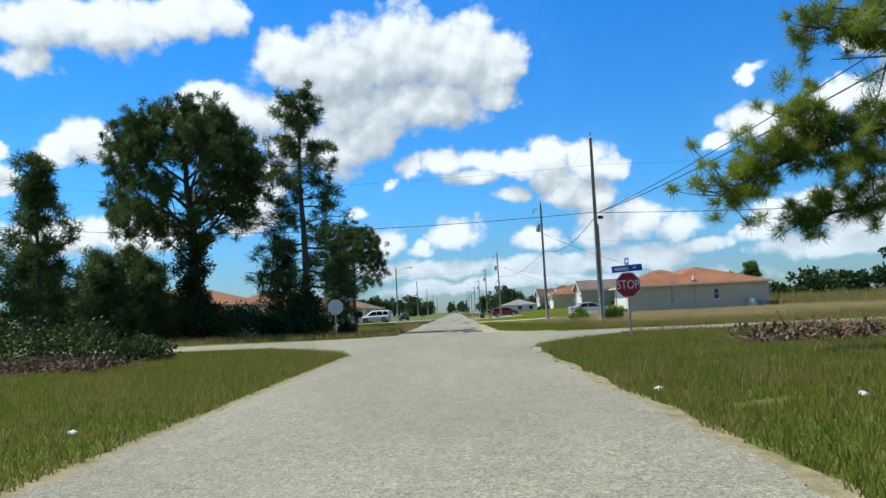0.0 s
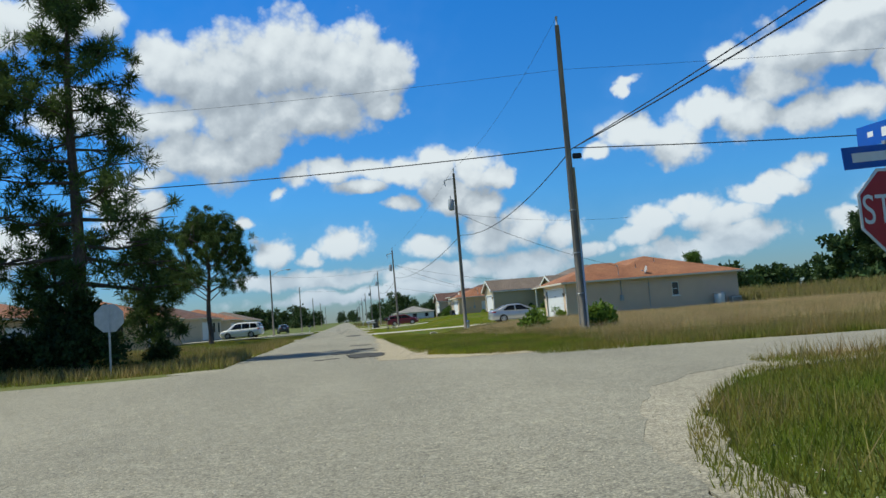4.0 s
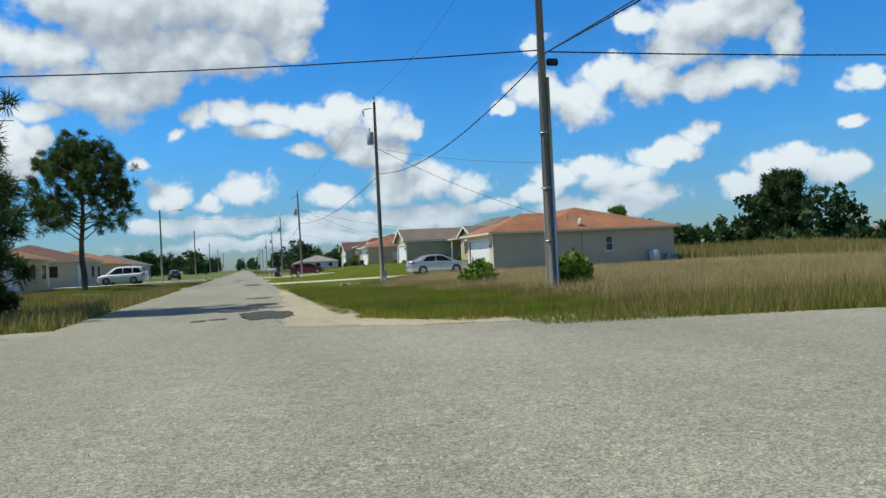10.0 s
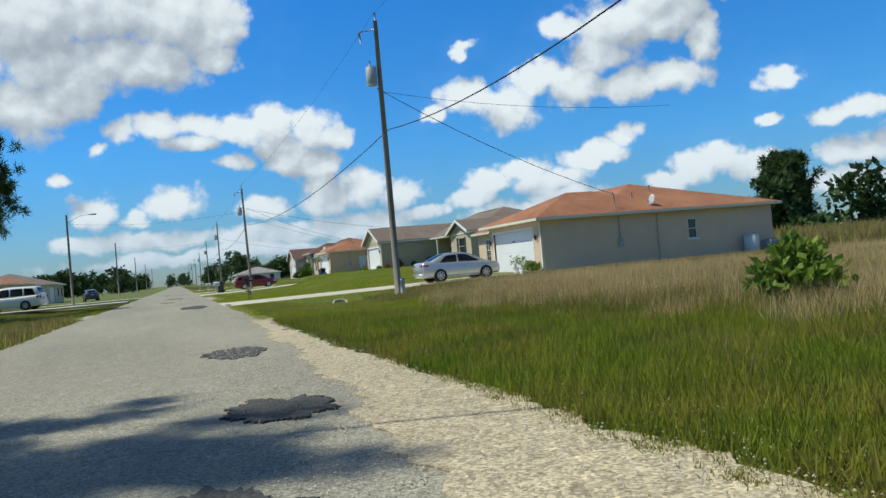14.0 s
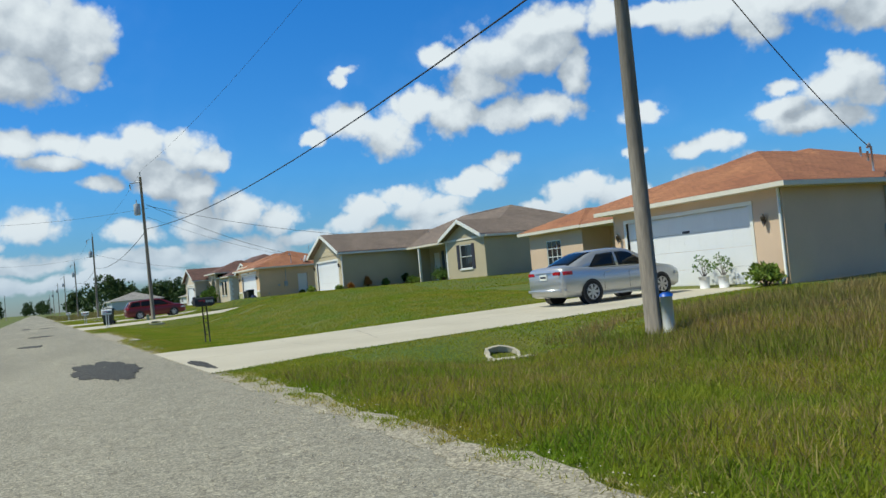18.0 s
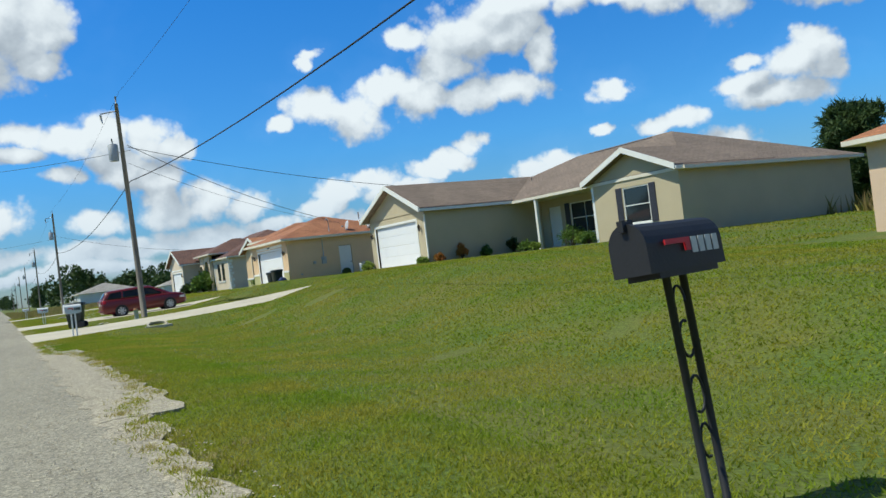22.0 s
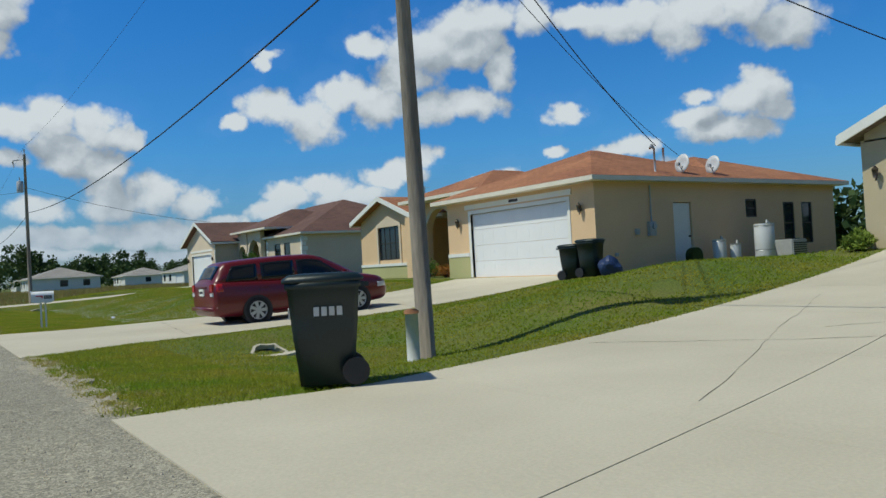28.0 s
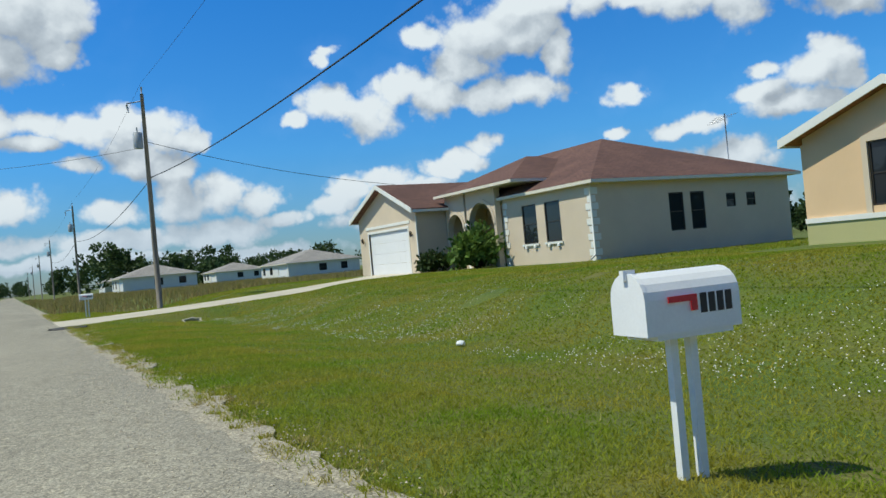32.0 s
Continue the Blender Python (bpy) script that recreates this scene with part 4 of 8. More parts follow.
def house_three():
    h = thing("house", 17.5, 123.45, 0.62, "golden stucco house with olive base band and terracotta shingle roof", "house")
    P, R, O, T = M["stucco_gold"], M["roof_orange"], M["stucco_olive"], 2.66
    wall(h, "x", 0, 0, 7.3, -0.5, T, P, [(1.1, 5.9, 0, 2.15)], 1)
    wall(h, "y", 0, 0.2, 12.2, -0.5, T, P, [(3.3, 4.15, 0, 2.0), (6.9, 7.5, 1.5, 2.1), (9.0, 9.65, 0.55, 2.0), (10.1, 10.75, 0.55, 2.0)], 1)
    wall(h, "y", 7.3, 0.2, 5.5, -0.5, T, P, [], -1)
    wall(h, "x", 5.5, 7.3, 13.9, -0.5, 3.2, P, [(9.4, 10.4, 0, 2.05)], 1)
    wall(h, "y", 13.9, 3.2, 5.5, -0.5, T, P, [], 1)
    wall(h, "x", 3.0, 13.9, 19.6, -0.5, T, P, [(15.75, 17.75, 0.85, 2.45)], 1)
    wall(h, "y", 19.6, 3.2, 12.2, -0.5, T, P, [], -1)
    wall(h, "x", 12.2, 0.2, 19.4, -0.5, T, P, [], -1)
    hip_roof(h, 5.0, 12.6, -0.4, 20.0, 2.67, 0.35, R)
    hip_roof(h, -0.45, 8.0, -0.42, 7.7, 2.675, 0.35, R)
    gable_roof(h, 2.55, 8.0, 14.0, 19.95, 2.68, 0.36, R, P, 3.0)
    hip_roof(h, 3.02, 9.0, 12.1, 16.0, 2.69, 0.33, R)
    arch_panel(h, 2.2, 9.75, 12.4, -0.3, 3.1, 1.75, P, edge=0.25)
    wall(h, "x", 2.2, 12.4, 13.9, -0.5, T, P, [], 1)
    wall(h, "x", 2.2, 7.3, 9.4, 2.2, 3.1, P, [], 1, name="entry_beam")
    column(h, 2.35, 9.6, -0.3, 2.2)
    hip_roof(h, 1.3, 8.6, 7.0, 12.9, 3.2, 0.36, R)
    part("porch_slab", boxed(2.3, 5.5, 7.4, 13.8, -0.5, -0.05), M["concrete"], h, "concrete porch slab")
    garage_door(h, 0, 1.1, 5.9, 0, 2.15)
    part("lintel", boxed(-0.03, -0.001, 0.9, 6.2, 2.32, 2.48), M["trim"], h, "pale lintel band")
    part("number_bar", boxed(-0.036, -0.031, 3.3, 3.75, 2.36, 2.45), M["dark"], h)
    for a, b in ((0.0, 0.98), (6.02, 7.3)):
        part("base_band", boxed(-0.03, -0.001, a, b, -0.5, 0.72), O, h, "olive painted base band")
        part("band_trim", boxed(-0.05, -0.002, a, b, 0.72, 0.84), M["trim"], h, "white band trim")
    part("base_band", boxed(2.97, 2.999, 13.9, 19.6, -0.5, 0.55), O, h, "olive painted base band")
    part("band_trim", boxed(2.93, 2.998, 13.9, 19.6, 0.55, 0.68), M["trim"], h, "white band trim")
    window(h, "x", 3.0, 15.75, 17.75, 0.85, 2.45, M["bronze"], (3, 1))
    part("window_surround", prism(bmesh.new(), [(15.6, 0.68), (15.75, 0.68), (15.75, 2.45), (17.75, 2.45), (17.75, 0.68), (17.9, 0.68), (17.9, 2.58), (16.75, 2.95), (15.6, 2.58)], "x", 2.95, 2.999), M["stucco_cream"], h, "pale moulded window surround")
    for a, b, lo, hi in ((6.9, 7.5, 1.5, 2.1), (9.0, 9.65, 0.55, 2.0), (10.1, 10.75, 0.55, 2.0)):
        window(h, "y", 0, a, b, lo, hi, M["bronze"], (0, 1))
    part("side_door", boxed(3.32, 4.13, 0.06, 0.1, 0, 1.98), M["trim"], h, "white side door")
    part("door_knob", tubed([(4.05, 0.06, 0.95), (4.05, 0.0, 0.95)], 0.03, 8), M["bronze"], h)
    part("front_door", boxed(5.58, 5.64, 9.4, 10.4, 0, 2.05), M["dark"], h, "dark front door")
    lantern(h, 0, 0.5, 1.75), lantern(h, 0, 6.55, 1.75)
    meter_box(h, 2.1, 1.0)
    part("hose_bib", boxed(0.7, 0.8, -0.06, -0.001, 0.45, 0.55), M["grey"], h)
    service_mast(h, 2.9, 0.25, 2.9, 0.75)
    satellite_dish(h, 4.1, 0.2, 2.95), satellite_dish(h, 5.6, 0.2, 2.95)
    vent_pipe(h, 6.0, 2.5, 3.8)
    downspout(h, 2.9, 13.95, 0, 2.6)


def house_four():
    h = thing("house", 19.6, 152.6, 0.5, "cream stucco house with maroon shingle roof and white corner quoins", "house")
    P, R, T = M["stucco_cream"], M["roof_red"], 3.02
    wall(h, "x", 0, 11.4, 18.6, -0.5, T, P, [(12.4, 17.3, 0, 2.3)], 1)
    wall(h, "y", 11.4, 0.2, 4.2, -0.5, T, P, [], 1)
    wall(h, "y", 18.6, 0.2, 13.9, -0.5, T, P, [], -1)
    wall(h, "x", 4.2, 6.7, 11.6, -0.5, 3.6, P, [(8.2, 9.2, 0, 2.05)], 1)
    wall(h, "x", 2.1, 0.55, 6.7, -0.5, T, P, [(2.55, 3.6, 0.9, 2.6), (4.2, 5.25, 0.9, 2.6)], 1)
    wall(h, "y", 6.7, 2.3, 4.2, -0.5, T, P, [], -1)
    wall(h, "y", 0.55, 2.3, 13.9, -0.5, T, P, [(6.25, 7.1, 0.9, 2.5), (7.5, 8.35, 0.9, 2.5), (9.7, 10.3, 1.75, 2.35), (11.0, 11.6, 1.75, 2.35)], 1)
    wall(h, "x", 13.9, 0.75, 18.4, -0.5, T, P, [], -1)
    hip_roof(h, 1.8, 14.3, 0.1, 18.9, 3.1, 0.42, R)
    hip_roof(h, 1.2, 9.0, 4.6, 11.6, 3.72, 0.42, R)
    gable_roof(h, -0.45, 8.0, 11.0, 19.0, 3.04, 0.41, R, P, 0.0)
    arch_panel(h, 1.7, 6.75, 9.3, -0.3, 3.65, 2.0, P, edge=0.2)
    column(h, 1.85, 9.5, -0.3, 2.2)
    arch_panel(h, 1.7, 9.5, 11.35, -0.3, 3.65, 2.0, P, edge=0.2)
    garage_door(h, 0, 12.4, 17.3, 0, 2.3)
    part("lintel", boxed(-0.03, -0.001, 12.1, 17.6, 2.55, 2.7), M["trim"], h, "pale lintel band")
    for a, b in ((2.55, 3.6), (4.2, 5.25)):
        w = window(h, "x", 2.1, a, b, 0.9, 2.6, M["bronze"], (0, 1), sill=M["trim"])
        for u in (a + 0.12, b - 0.28):
            part("sill_bracket", boxed(2.0, 2.1, u, u + 0.16, 0.68, 0.81, bevel=0.02), M["trim"], w)
    for a, b, lo, hi in ((6.25, 7.1, 0.9, 2.5), (7.5, 8.35, 0.9, 2.5), (9.7, 10.3, 1.75, 2.35), (11.0, 11.6, 1.75, 2.35)):
        window(h, "y", 0.55, a, b, lo, hi, M["bronze"], (0, 1))
    for k in range(10):
        w = 0.34 if k % 2 else 0.22
        part("quoin", boxed(2.07, 2.1 + w, 0.52, 0.55 + w, -0.1 + k * 0.3, 0.16 + k * 0.3, bevel=0.012), M["trim"], h, "white corner quoin")
        part("quoin", boxed(2.07, 2.099, 6.7 - w, 6.73, -0.1 + k * 0.3, 0.16 + k * 0.3), M["trim"], h, "white corner quoin")
    downspout(h, 1.98, 0.42, 0, 2.9)
    downspout(h, -0.06, 11.3, 0, 2.9)
    lantern(h, 0, 11.9, 1.85), lantern(h, 0, 18.0, 1.85)
    part("antenna_mast", tubed([(13.0, 3.0, 3.2), (13.0, 3.0, 6.4)], 0.03, 6), M["galv"], h, "roof aerial mast")
    for k in range(4):
        part("antenna_rod", tubed([(12.2 + 0.3 * k, 2.6 - 0.1 * k, 5.9 + 0.13 * k), (12.2 + 0.3 * k, 3.4 + 0.1 * k, 5.9 + 0.13 * k)], 0.012, 5), M["galv"], h)


house_one(), house_two(), house_three(), house_four()

# ---- driveways ----
def driveway(d, label):
    """A concrete slab from the road up to a garage, in bays parted by joints."""
    root = thing("driveway", ROAD_R, d[0], 0, label, "driveway", "driveways", "structure")
    n = 6
    for i in range(n):
        for side in (0, 1):
            bm, rows, m = bmesh.new(), [], 5
            for k in range(m + 1):
                x = ROAD_R - 0.2 + (d[2] - ROAD_R + 0.2) * (i + (k + (0.004 if k == 0 else -0.004 if k == m else 0)) / m) / n
                a, b, z = drive_at(d, x)
                c = (a + b) / 2
                u, v = (a, c - 0.006) if side == 0 else (c + 0.006, b)
                rows.append([bm.verts.new((px - ROAD_R, py - d[0], pz)) for px, py, pz in ((x, u, z - 0.12), (x, u, z), (x, v, z), (x, v, z - 0.12))])
            for r, q in zip(rows, rows[1:]):
                for k in range(3):
                    bm.faces.new((r[k], q[k], q[k + 1], r[k + 1]))
            bm.faces.new(rows[0][::-1]), bm.faces.new(rows[-1])
            bmesh.ops.recalc_face_normals(bm, faces=bm.faces[:])
            part("slab", bm, M["concrete"], root)
    return root


driveway(DRIVES[0], "pale broom-finished concrete driveway with joints")
driveway(DRIVES[1], "pale concrete driveway with hairline cracks and stains")
driveway(DRIVES[2], "pale concrete driveway sloping up to a garage")
driveway(DRIVES[3], "pale concrete driveway crossing the lawn")


# ---- utility poles ----
def utility_pole(x, y, h, lean=0.0, transformer=True, label="weathered grey wooden utility pole with a transformer can"):
    p = thing("utility_pole", x, y, ground_z(x, y), label, "utility pole", "utility poles")
    part("pole", tubed([(0, 0, -0.5), (lean * 0.3, 0, h * 0.3), (lean, 0, h)], [0.145, 0.13, 0.085], 12), M["wood"], p)
    if transformer:
        z = h - 2.3
        t = part("transformer", tubed([(lean - 0.36, 0, z - 0.45), (lean - 0.36, 0, z - 0.40), (lean - 0.36, 0, z + 0.31), (lean - 0.36, 0, z + 0.35)], [0.2, 0.23, 0.23, 0.18], 14), M["grey"], p, "grey transformer can")
        part("bushing", tubed([(lean - 0.36, 0.1, z + 0.33), (lean - 0.36, 0.14, z + 0.65)], [0.05, 0.03], 8), M["grey"], t)
        part("cutout", tubed([(lean - 0.75, 0, h - 0.55), (lean - 0.7, 0, h - 0.95)], [0.05, 0.04], 8), M["grey"], p)
        part("arm", tubed([(lean, 0, h - 0.35), (lean - 0.75, 0, h - 0.5)], 0.03, 6), M["galv"], p)
    part("pin", tubed([(lean, 0, h), (lean, 0, h + 0.35)], [0.03, 0.05], 8), M["grey"], p)
    return p


POLES = [(10.0, 40.75, 11.7), (9.97, 69.2, 11.6), (8.3, 118.05, 10.6), (8.2, 170.5, 11.0), (8.2, 222, 10.6), (8.2, 280, 10.6), (8.2, 340, 10.6), (8.2, 410, 10.6), (8.2, 490, 10.6)]
for i, (x, y, h) in enumerate(POLES):
    utility_pole(x, y, h, (0.05, 0.0, -0.18)[i] if i < 3 else 0.0, i != 0)


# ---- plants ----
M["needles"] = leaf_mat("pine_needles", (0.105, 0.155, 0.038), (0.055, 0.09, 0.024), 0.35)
# brighter copy of the pine needles, with sunlight put into the colour
M["needles_lit"] = leaf_mat("sunlit_pine_needles", (0.30, 0.35, 0.045), (0.15, 0.21, 0.03), 0.5)
M["leaves"] = leaf_mat("shrub_leaves", (0.16, 0.25, 0.045), (0.08, 0.14, 0.03), 0.35)
M["vine"] = leaf_mat("dark_vine_leaves", (0.07, 0.105, 0.028), (0.035, 0.055, 0.018), 0.3)
M["lime_leaves"] = leaf_mat("yellow_green_leaves", (0.28, 0.34, 0.06), (0.16, 0.24, 0.04), 0.3)
M["red_leaves"] = leaf_mat("croton_leaves", (0.45, 0.12, 0.03), (0.30, 0.20, 0.04), 0.25)
M["far_leaves"] = leaf_mat("far_tree_leaves", (0.07, 0.11, 0.032), (0.04, 0.07, 0.024), 0.25)
M["bush_leaves"] = leaf_mat("bright_bush_leaves", (0.22, 0.31, 0.045), (0.12, 0.19, 0.03), 0.4)
M["bark"] = mat("pine_bark", (0.13, 0.10, 0.075), 0.95, var=0.3, scale=4, fine=25, bump=0.8, stretch=(1, 1, 0.3))
RNG = np.random.default_rng(7)


def lie(x, y):
    """Ground height under arrays of points."""
    i = np.clip(np.searchsorted(GX, x) - 1, 0, len(GX) - 2)
    j = np.clip(np.searchsorted(GY, y) - 1, 0, len(GY) - 2)
    u, v = (x - GX[i]) / (GX[i + 1] - GX[i]), (y - GY[j]) / (GY[j + 1] - GY[j])
    return (GZ[j, i] * (1 - u) + GZ[j, i + 1] * u) * (1 - v) + (GZ[j + 1, i] * (1 - u) + GZ[j + 1, i + 1] * u) * v


def soup(name, verts, sides, material, parent=None):
    """A mesh of loose triangles or quads from an array of corners."""
    n = len(verts) // sides
    me = bpy.data.meshes.new(name)
    me.vertices.add(len(verts)), me.loops.add(len(verts)), me.polygons.add(n)
    me.vertices.foreach_set("co", verts.astype(np.float32).ravel())
    me.loops.foreach_set("vertex_index", np.arange(len(verts), dtype=np.int32))
    me.polygons.foreach_set("loop_start", np.arange(0, len(verts), sides, dtype=np.int32))
    me.update(calc_edges=True)
    me.materials.append(material)
    ob = new(name, me)
    ob.parent = parent
    return ob


def unit(v):
    return v / np.maximum(np.linalg.norm(v, axis=-1, keepdims=True), 1e-9)


def leaves(name, centres, radii, per, length, width, material, parent=None, up=0.25, broad=False):
    """Tufts of leaves or needles that point outwards from their centres."""
    c = np.repeat(np.asarray(centres, float), per, axis=0)
    r = np.repeat(np.broadcast_to(np.asarray(radii, float), (len(centres),)), per)[:, None]
    d = unit(RNG.normal(size=c.shape) + (0, 0, up))
    base = c + d * r * RNG.uniform(0.05, 0.85, (len(c), 1)) + RNG.normal(size=c.shape) * r * 0.12
    way = unit(d + 0.55 * RNG.normal(size=c.shape))
    side = unit(np.cross(way, RNG.normal(size=c.shape))) * width * RNG.uniform(0.6, 1.3, (len(c), 1))
    tip = base + way * length * RNG.uniform(0.6, 1.3, (len(c), 1))
    if broad:
        mid = (base + tip) / 2
        v = np.stack([base, mid + side, tip, mid - side], 1).reshape(-1, 3)
        return soup(name, v, 4, material, parent)
    v = np.stack([base - side * 0.5, base + side * 0.5, tip], 1).reshape(-1, 3)
    return soup(name, v, 3, material, parent)


def tree(x, y, h, label, reach, base, limbs, seed, material, trunk_r=0.25, tufts=5, per=70, needle=0.42, width=0.05, tuft_r=0.6, droop=0.0, kind_name="pine_tree", category="tree", top=0.35, bare=0.25, lean=0.0):
    """A tree: tapered trunk, limbs that rise and fork, and tufts along their outer parts. reach(f) is the crown's radius at fraction f of its height."""
    rng = np.random.default_rng(seed)
    t = thing(kind_name, x, y, float(lie(np.array([x]), np.array([y]))[0]) - 0.05, label, category)
    wob = [(lean * k / 7 + 0.12 * h / 15 * math.sin(k * 1.3 + seed), 0.10 * h / 15 * math.cos(k * 1.7 + seed), h * k / 7) for k in range(8)]
    wob[0] = (0, 0, -0.2)
    part("trunk", tubed(wob, [trunk_r * (1 - 0.88 * k / 7) + 0.015 for k in range(8)], 10), M["bark"], t)
    cs, rs = [], []
    for i in range(limbs):
        bm = bmesh.new()
        f = (i + rng.uniform(0, 0.9)) / limbs
        z = base + (h - base) * f
        k = min(6, int(z / h * 7))
        a, b = Vector(wob[k]), Vector(wob[k + 1])
        p = a.lerp(b, z / h * 7 - k)
        ang = i * 2.4 + rng.uniform(-0.5, 0.5)
        ln = max(0.4, reach(f)) * rng.uniform(0.65, 1.1)
        rise = ln * (top * (0.4 + f) - droop * (1 - f))
        e = p + Vector((math.cos(ang) * ln, math.sin(ang) * ln, rise))
        m1 = p.lerp(e, 0.45) + Vector((rng.normal() * 0.08 * ln, rng.normal() * 0.08 * ln, -0.06 * ln))
        r0 = max(0.02, trunk_r * (1 - z / h) * 0.5)
        tube(bm, [p, m1, e], [r0, r0 * 0.6, 0.012], 5, caps=False)
        for k2 in range(tufts):
            g = bare + (1 - bare) * (k2 + rng.uniform(0, 1)) / tufts
            q = (p.lerp(m1, g / 0.45) if g < 0.45 else m1.lerp(e, (g - 0.45) / 0.55)) + Vector(rng.normal(size=3) * (0.13 * ln + 0.15)) * g
            if k2 % 2 == 0:
                tube(bm, [p.lerp(e, g * 0.7), q], [r0 * 0.35 + 0.008, 0.008], 4, caps=False)
            cs.append(tuple(q)), rs.append(tuft_r * rng.uniform(0.6, 1.25))
        part("limb", bm, M["bark"], t)
    cs.append((wob[7][0], wob[7][1], h)), rs.append(tuft_r)
    leaves("crown", cs, rs, per, needle, width, material, t)
    return t


def shrub(x, y, r, h, label, material, n=14, per=60, size=0.12, seed=1, name="shrub", z=None, broad=True):
    rng = np.random.default_rng(seed)
    z0 = float(lie(np.array([x]), np.array([y]))[0]) if z is None else z
    t = thing(name, x, y, z0, label, "shrub")
    bm, cs = bmesh.new(), []
    for k in range(n):
        a, u = k * 2.4, math.sqrt((k + 0.5) / n)
        p = (math.cos(a) * r * 0.75 * u, math.sin(a) * r * 0.75 * u, h * rng.uniform(0.35, 0.8) * (1.15 - 0.5 * u))
        tube(bm, [(0, 0, -0.05), (p[0] * 0.5, p[1] * 0.5, p[2] * 0.6), p], [0.02, 0.014, 0.006], 4, caps=False)
        cs.append(p)
    part("stem", bm, M["bark"], t)
    leaves("foliage", cs, r * 0.42, per, size, size * 0.35, material, t, up=0.5, broad=broad)
    return t


def spire(r, least=0.5):
    return lambda f: r * (1 - f) ** 0.7 + least


def spreading_tree(x, y, h, rx, zc, rz, label, seed, material, trunk_r, shift, limbs, vine=False, tufts=7, skirt=22, tuft=1.0):
    """An old pine: limbs that sweep out from the trunk and fork again and again to fill a domed shell with tufts."""
    rng = np.random.default_rng(seed)
    t = thing("pine_tree", x, y, float(lie(np.array([x]), np.array([y]))[0]) - 0.05, label, "tree")
    line = [Vector((shift * k / 9 + 0.12 * math.sin(k * 1.2 + seed), 0.1 * math.cos(k * 1.7), (zc + 0.55 * rz) * k / 8)) for k in range(9)]
    line[0] = Vector((0, 0, -0.2))
    part("trunk", tubed(line, [trunk_r * (1 - 0.85 * k / 8) + 0.03 for k in range(9)], 10), M["bark"], t)
    cs, rs = [], []

    def shell(az, el, q):
        return Vector((shift + rx * q * math.cos(el) * math.cos(az), rx * q * math.cos(el) * math.sin(az), zc + rz * q * math.sin(el)))

    for i in range(limbs):
        f = (i + 0.5) / limbs
        bm = bmesh.new()
        az, el = i * 2.4 + rng.uniform(-0.3, 0.3), -0.45 + 1.75 * f
        p = line[3].lerp(line[8], 0.1 + 0.8 * f)
        e = shell(az, el, rng.uniform(0.7, 0.85))
        m1 = p.lerp(e, 0.5) + Vector((0, 0, -0.05 * rx))
        r0 = trunk_r * (0.42 - 0.22 * f)
        tube(bm, [p, m1, e], [r0, r0 * 0.6, 0.035], 6, caps=False)
        for k in range(8):
            g = rng.uniform(0.35, 1.0)
            q = p.lerp(m1, g / 0.5) if g < 0.5 else m1.lerp(e, (g - 0.5) / 0.5)
            tip = shell(az + rng.normal() * 0.42, min(1.5, el + rng.normal() * 0.36), rng.uniform(0.82, 1.05))
            mid = q.lerp(tip, 0.5) + Vector(rng.normal(size=3) * 0.25)
            tube(bm, [q, mid, tip], [0.05, 0.03, 0.01], 4, caps=False)
            for n in range(tufts):
                w = 0.4 + 0.6 * (n + rng.uniform(0, 1)) / tufts
                c = (q.lerp(mid, w / 0.5) if w < 0.5 else mid.lerp(tip, (w - 0.5) / 0.5)) + Vector(rng.normal(size=3) * 0.32)
                cs.append(tuple(c)), rs.append(tuft * rng.uniform(0.26, 0.5))
        part("limb", bm, M["bark"], t)
    for k in range(skirt):
        bm = bmesh.new()
        c = shell(rng.uniform(0, 6.28), rng.uniform(-0.95, -0.5), rng.uniform(0.75, 1.05))
        tube(bm, [line[3].lerp(line[5], rng.uniform(0, 1)), c + Vector((0, 0, 0.4)), c], [0.05, 0.025, 0.01], 4, caps=False)
        for n in range(5):
            cs.append(tuple(c + Vector(rng.normal(size=3) * 0.45))), rs.append(rng.uniform(0.3, 0.55))
        part("limb", bm, M["bark"], t)
    leaves("crown", cs, rs, 95, 0.34, 0.06, material, t)
    if vine:
        vs = [(line[0].lerp(line[4], k / 70) + Vector((rng.normal() * 0.5, rng.normal() * 0.4, 0))) * 1.0 for k in range(70)]
        leaves("vines", [tuple(v) for v in vs], 0.75, 150, 0.2, 0.07, M["vine"], t, broad=True)
    return t


def bough(tree_thing, points, spread, tufts, seed):
    """A low bough of a pine: a bent limb with twigs that end in brushes of needles."""
    rng = np.random.default_rng(seed)
    pts = [Vector(p) for p in points]
    n = len(pts)
    bm, cs, rs = bmesh.new(), [], []
    tube(bm, pts, [0.075 * (1 - 0.85 * k / (n - 1)) + 0.008 for k in range(n)], 7, caps=False)
    for k in range(tufts):
        g = (0.22 + 0.78 * (k + rng.uniform(0, 1)) / tufts) * (n - 1)
        j = min(n - 2, int(g))
        q = pts[j].lerp(pts[j + 1], g - j)
        d = Vector(rng.normal(size=3) * spread * (0.65, 0.5, 0.75)) + Vector((-0.15, 0, 0.08))
        tube(bm, [q, q + d * 0.55 + Vector((0, 0, -0.04)), q + d], [0.014, 0.009, 0.005], 4, caps=False)
        cs.append(tuple(q + d)), rs.append(rng.uniform(0.10, 0.17))
    part("bough", bm, M["bark"], tree_thing)
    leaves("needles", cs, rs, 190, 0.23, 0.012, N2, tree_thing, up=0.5)


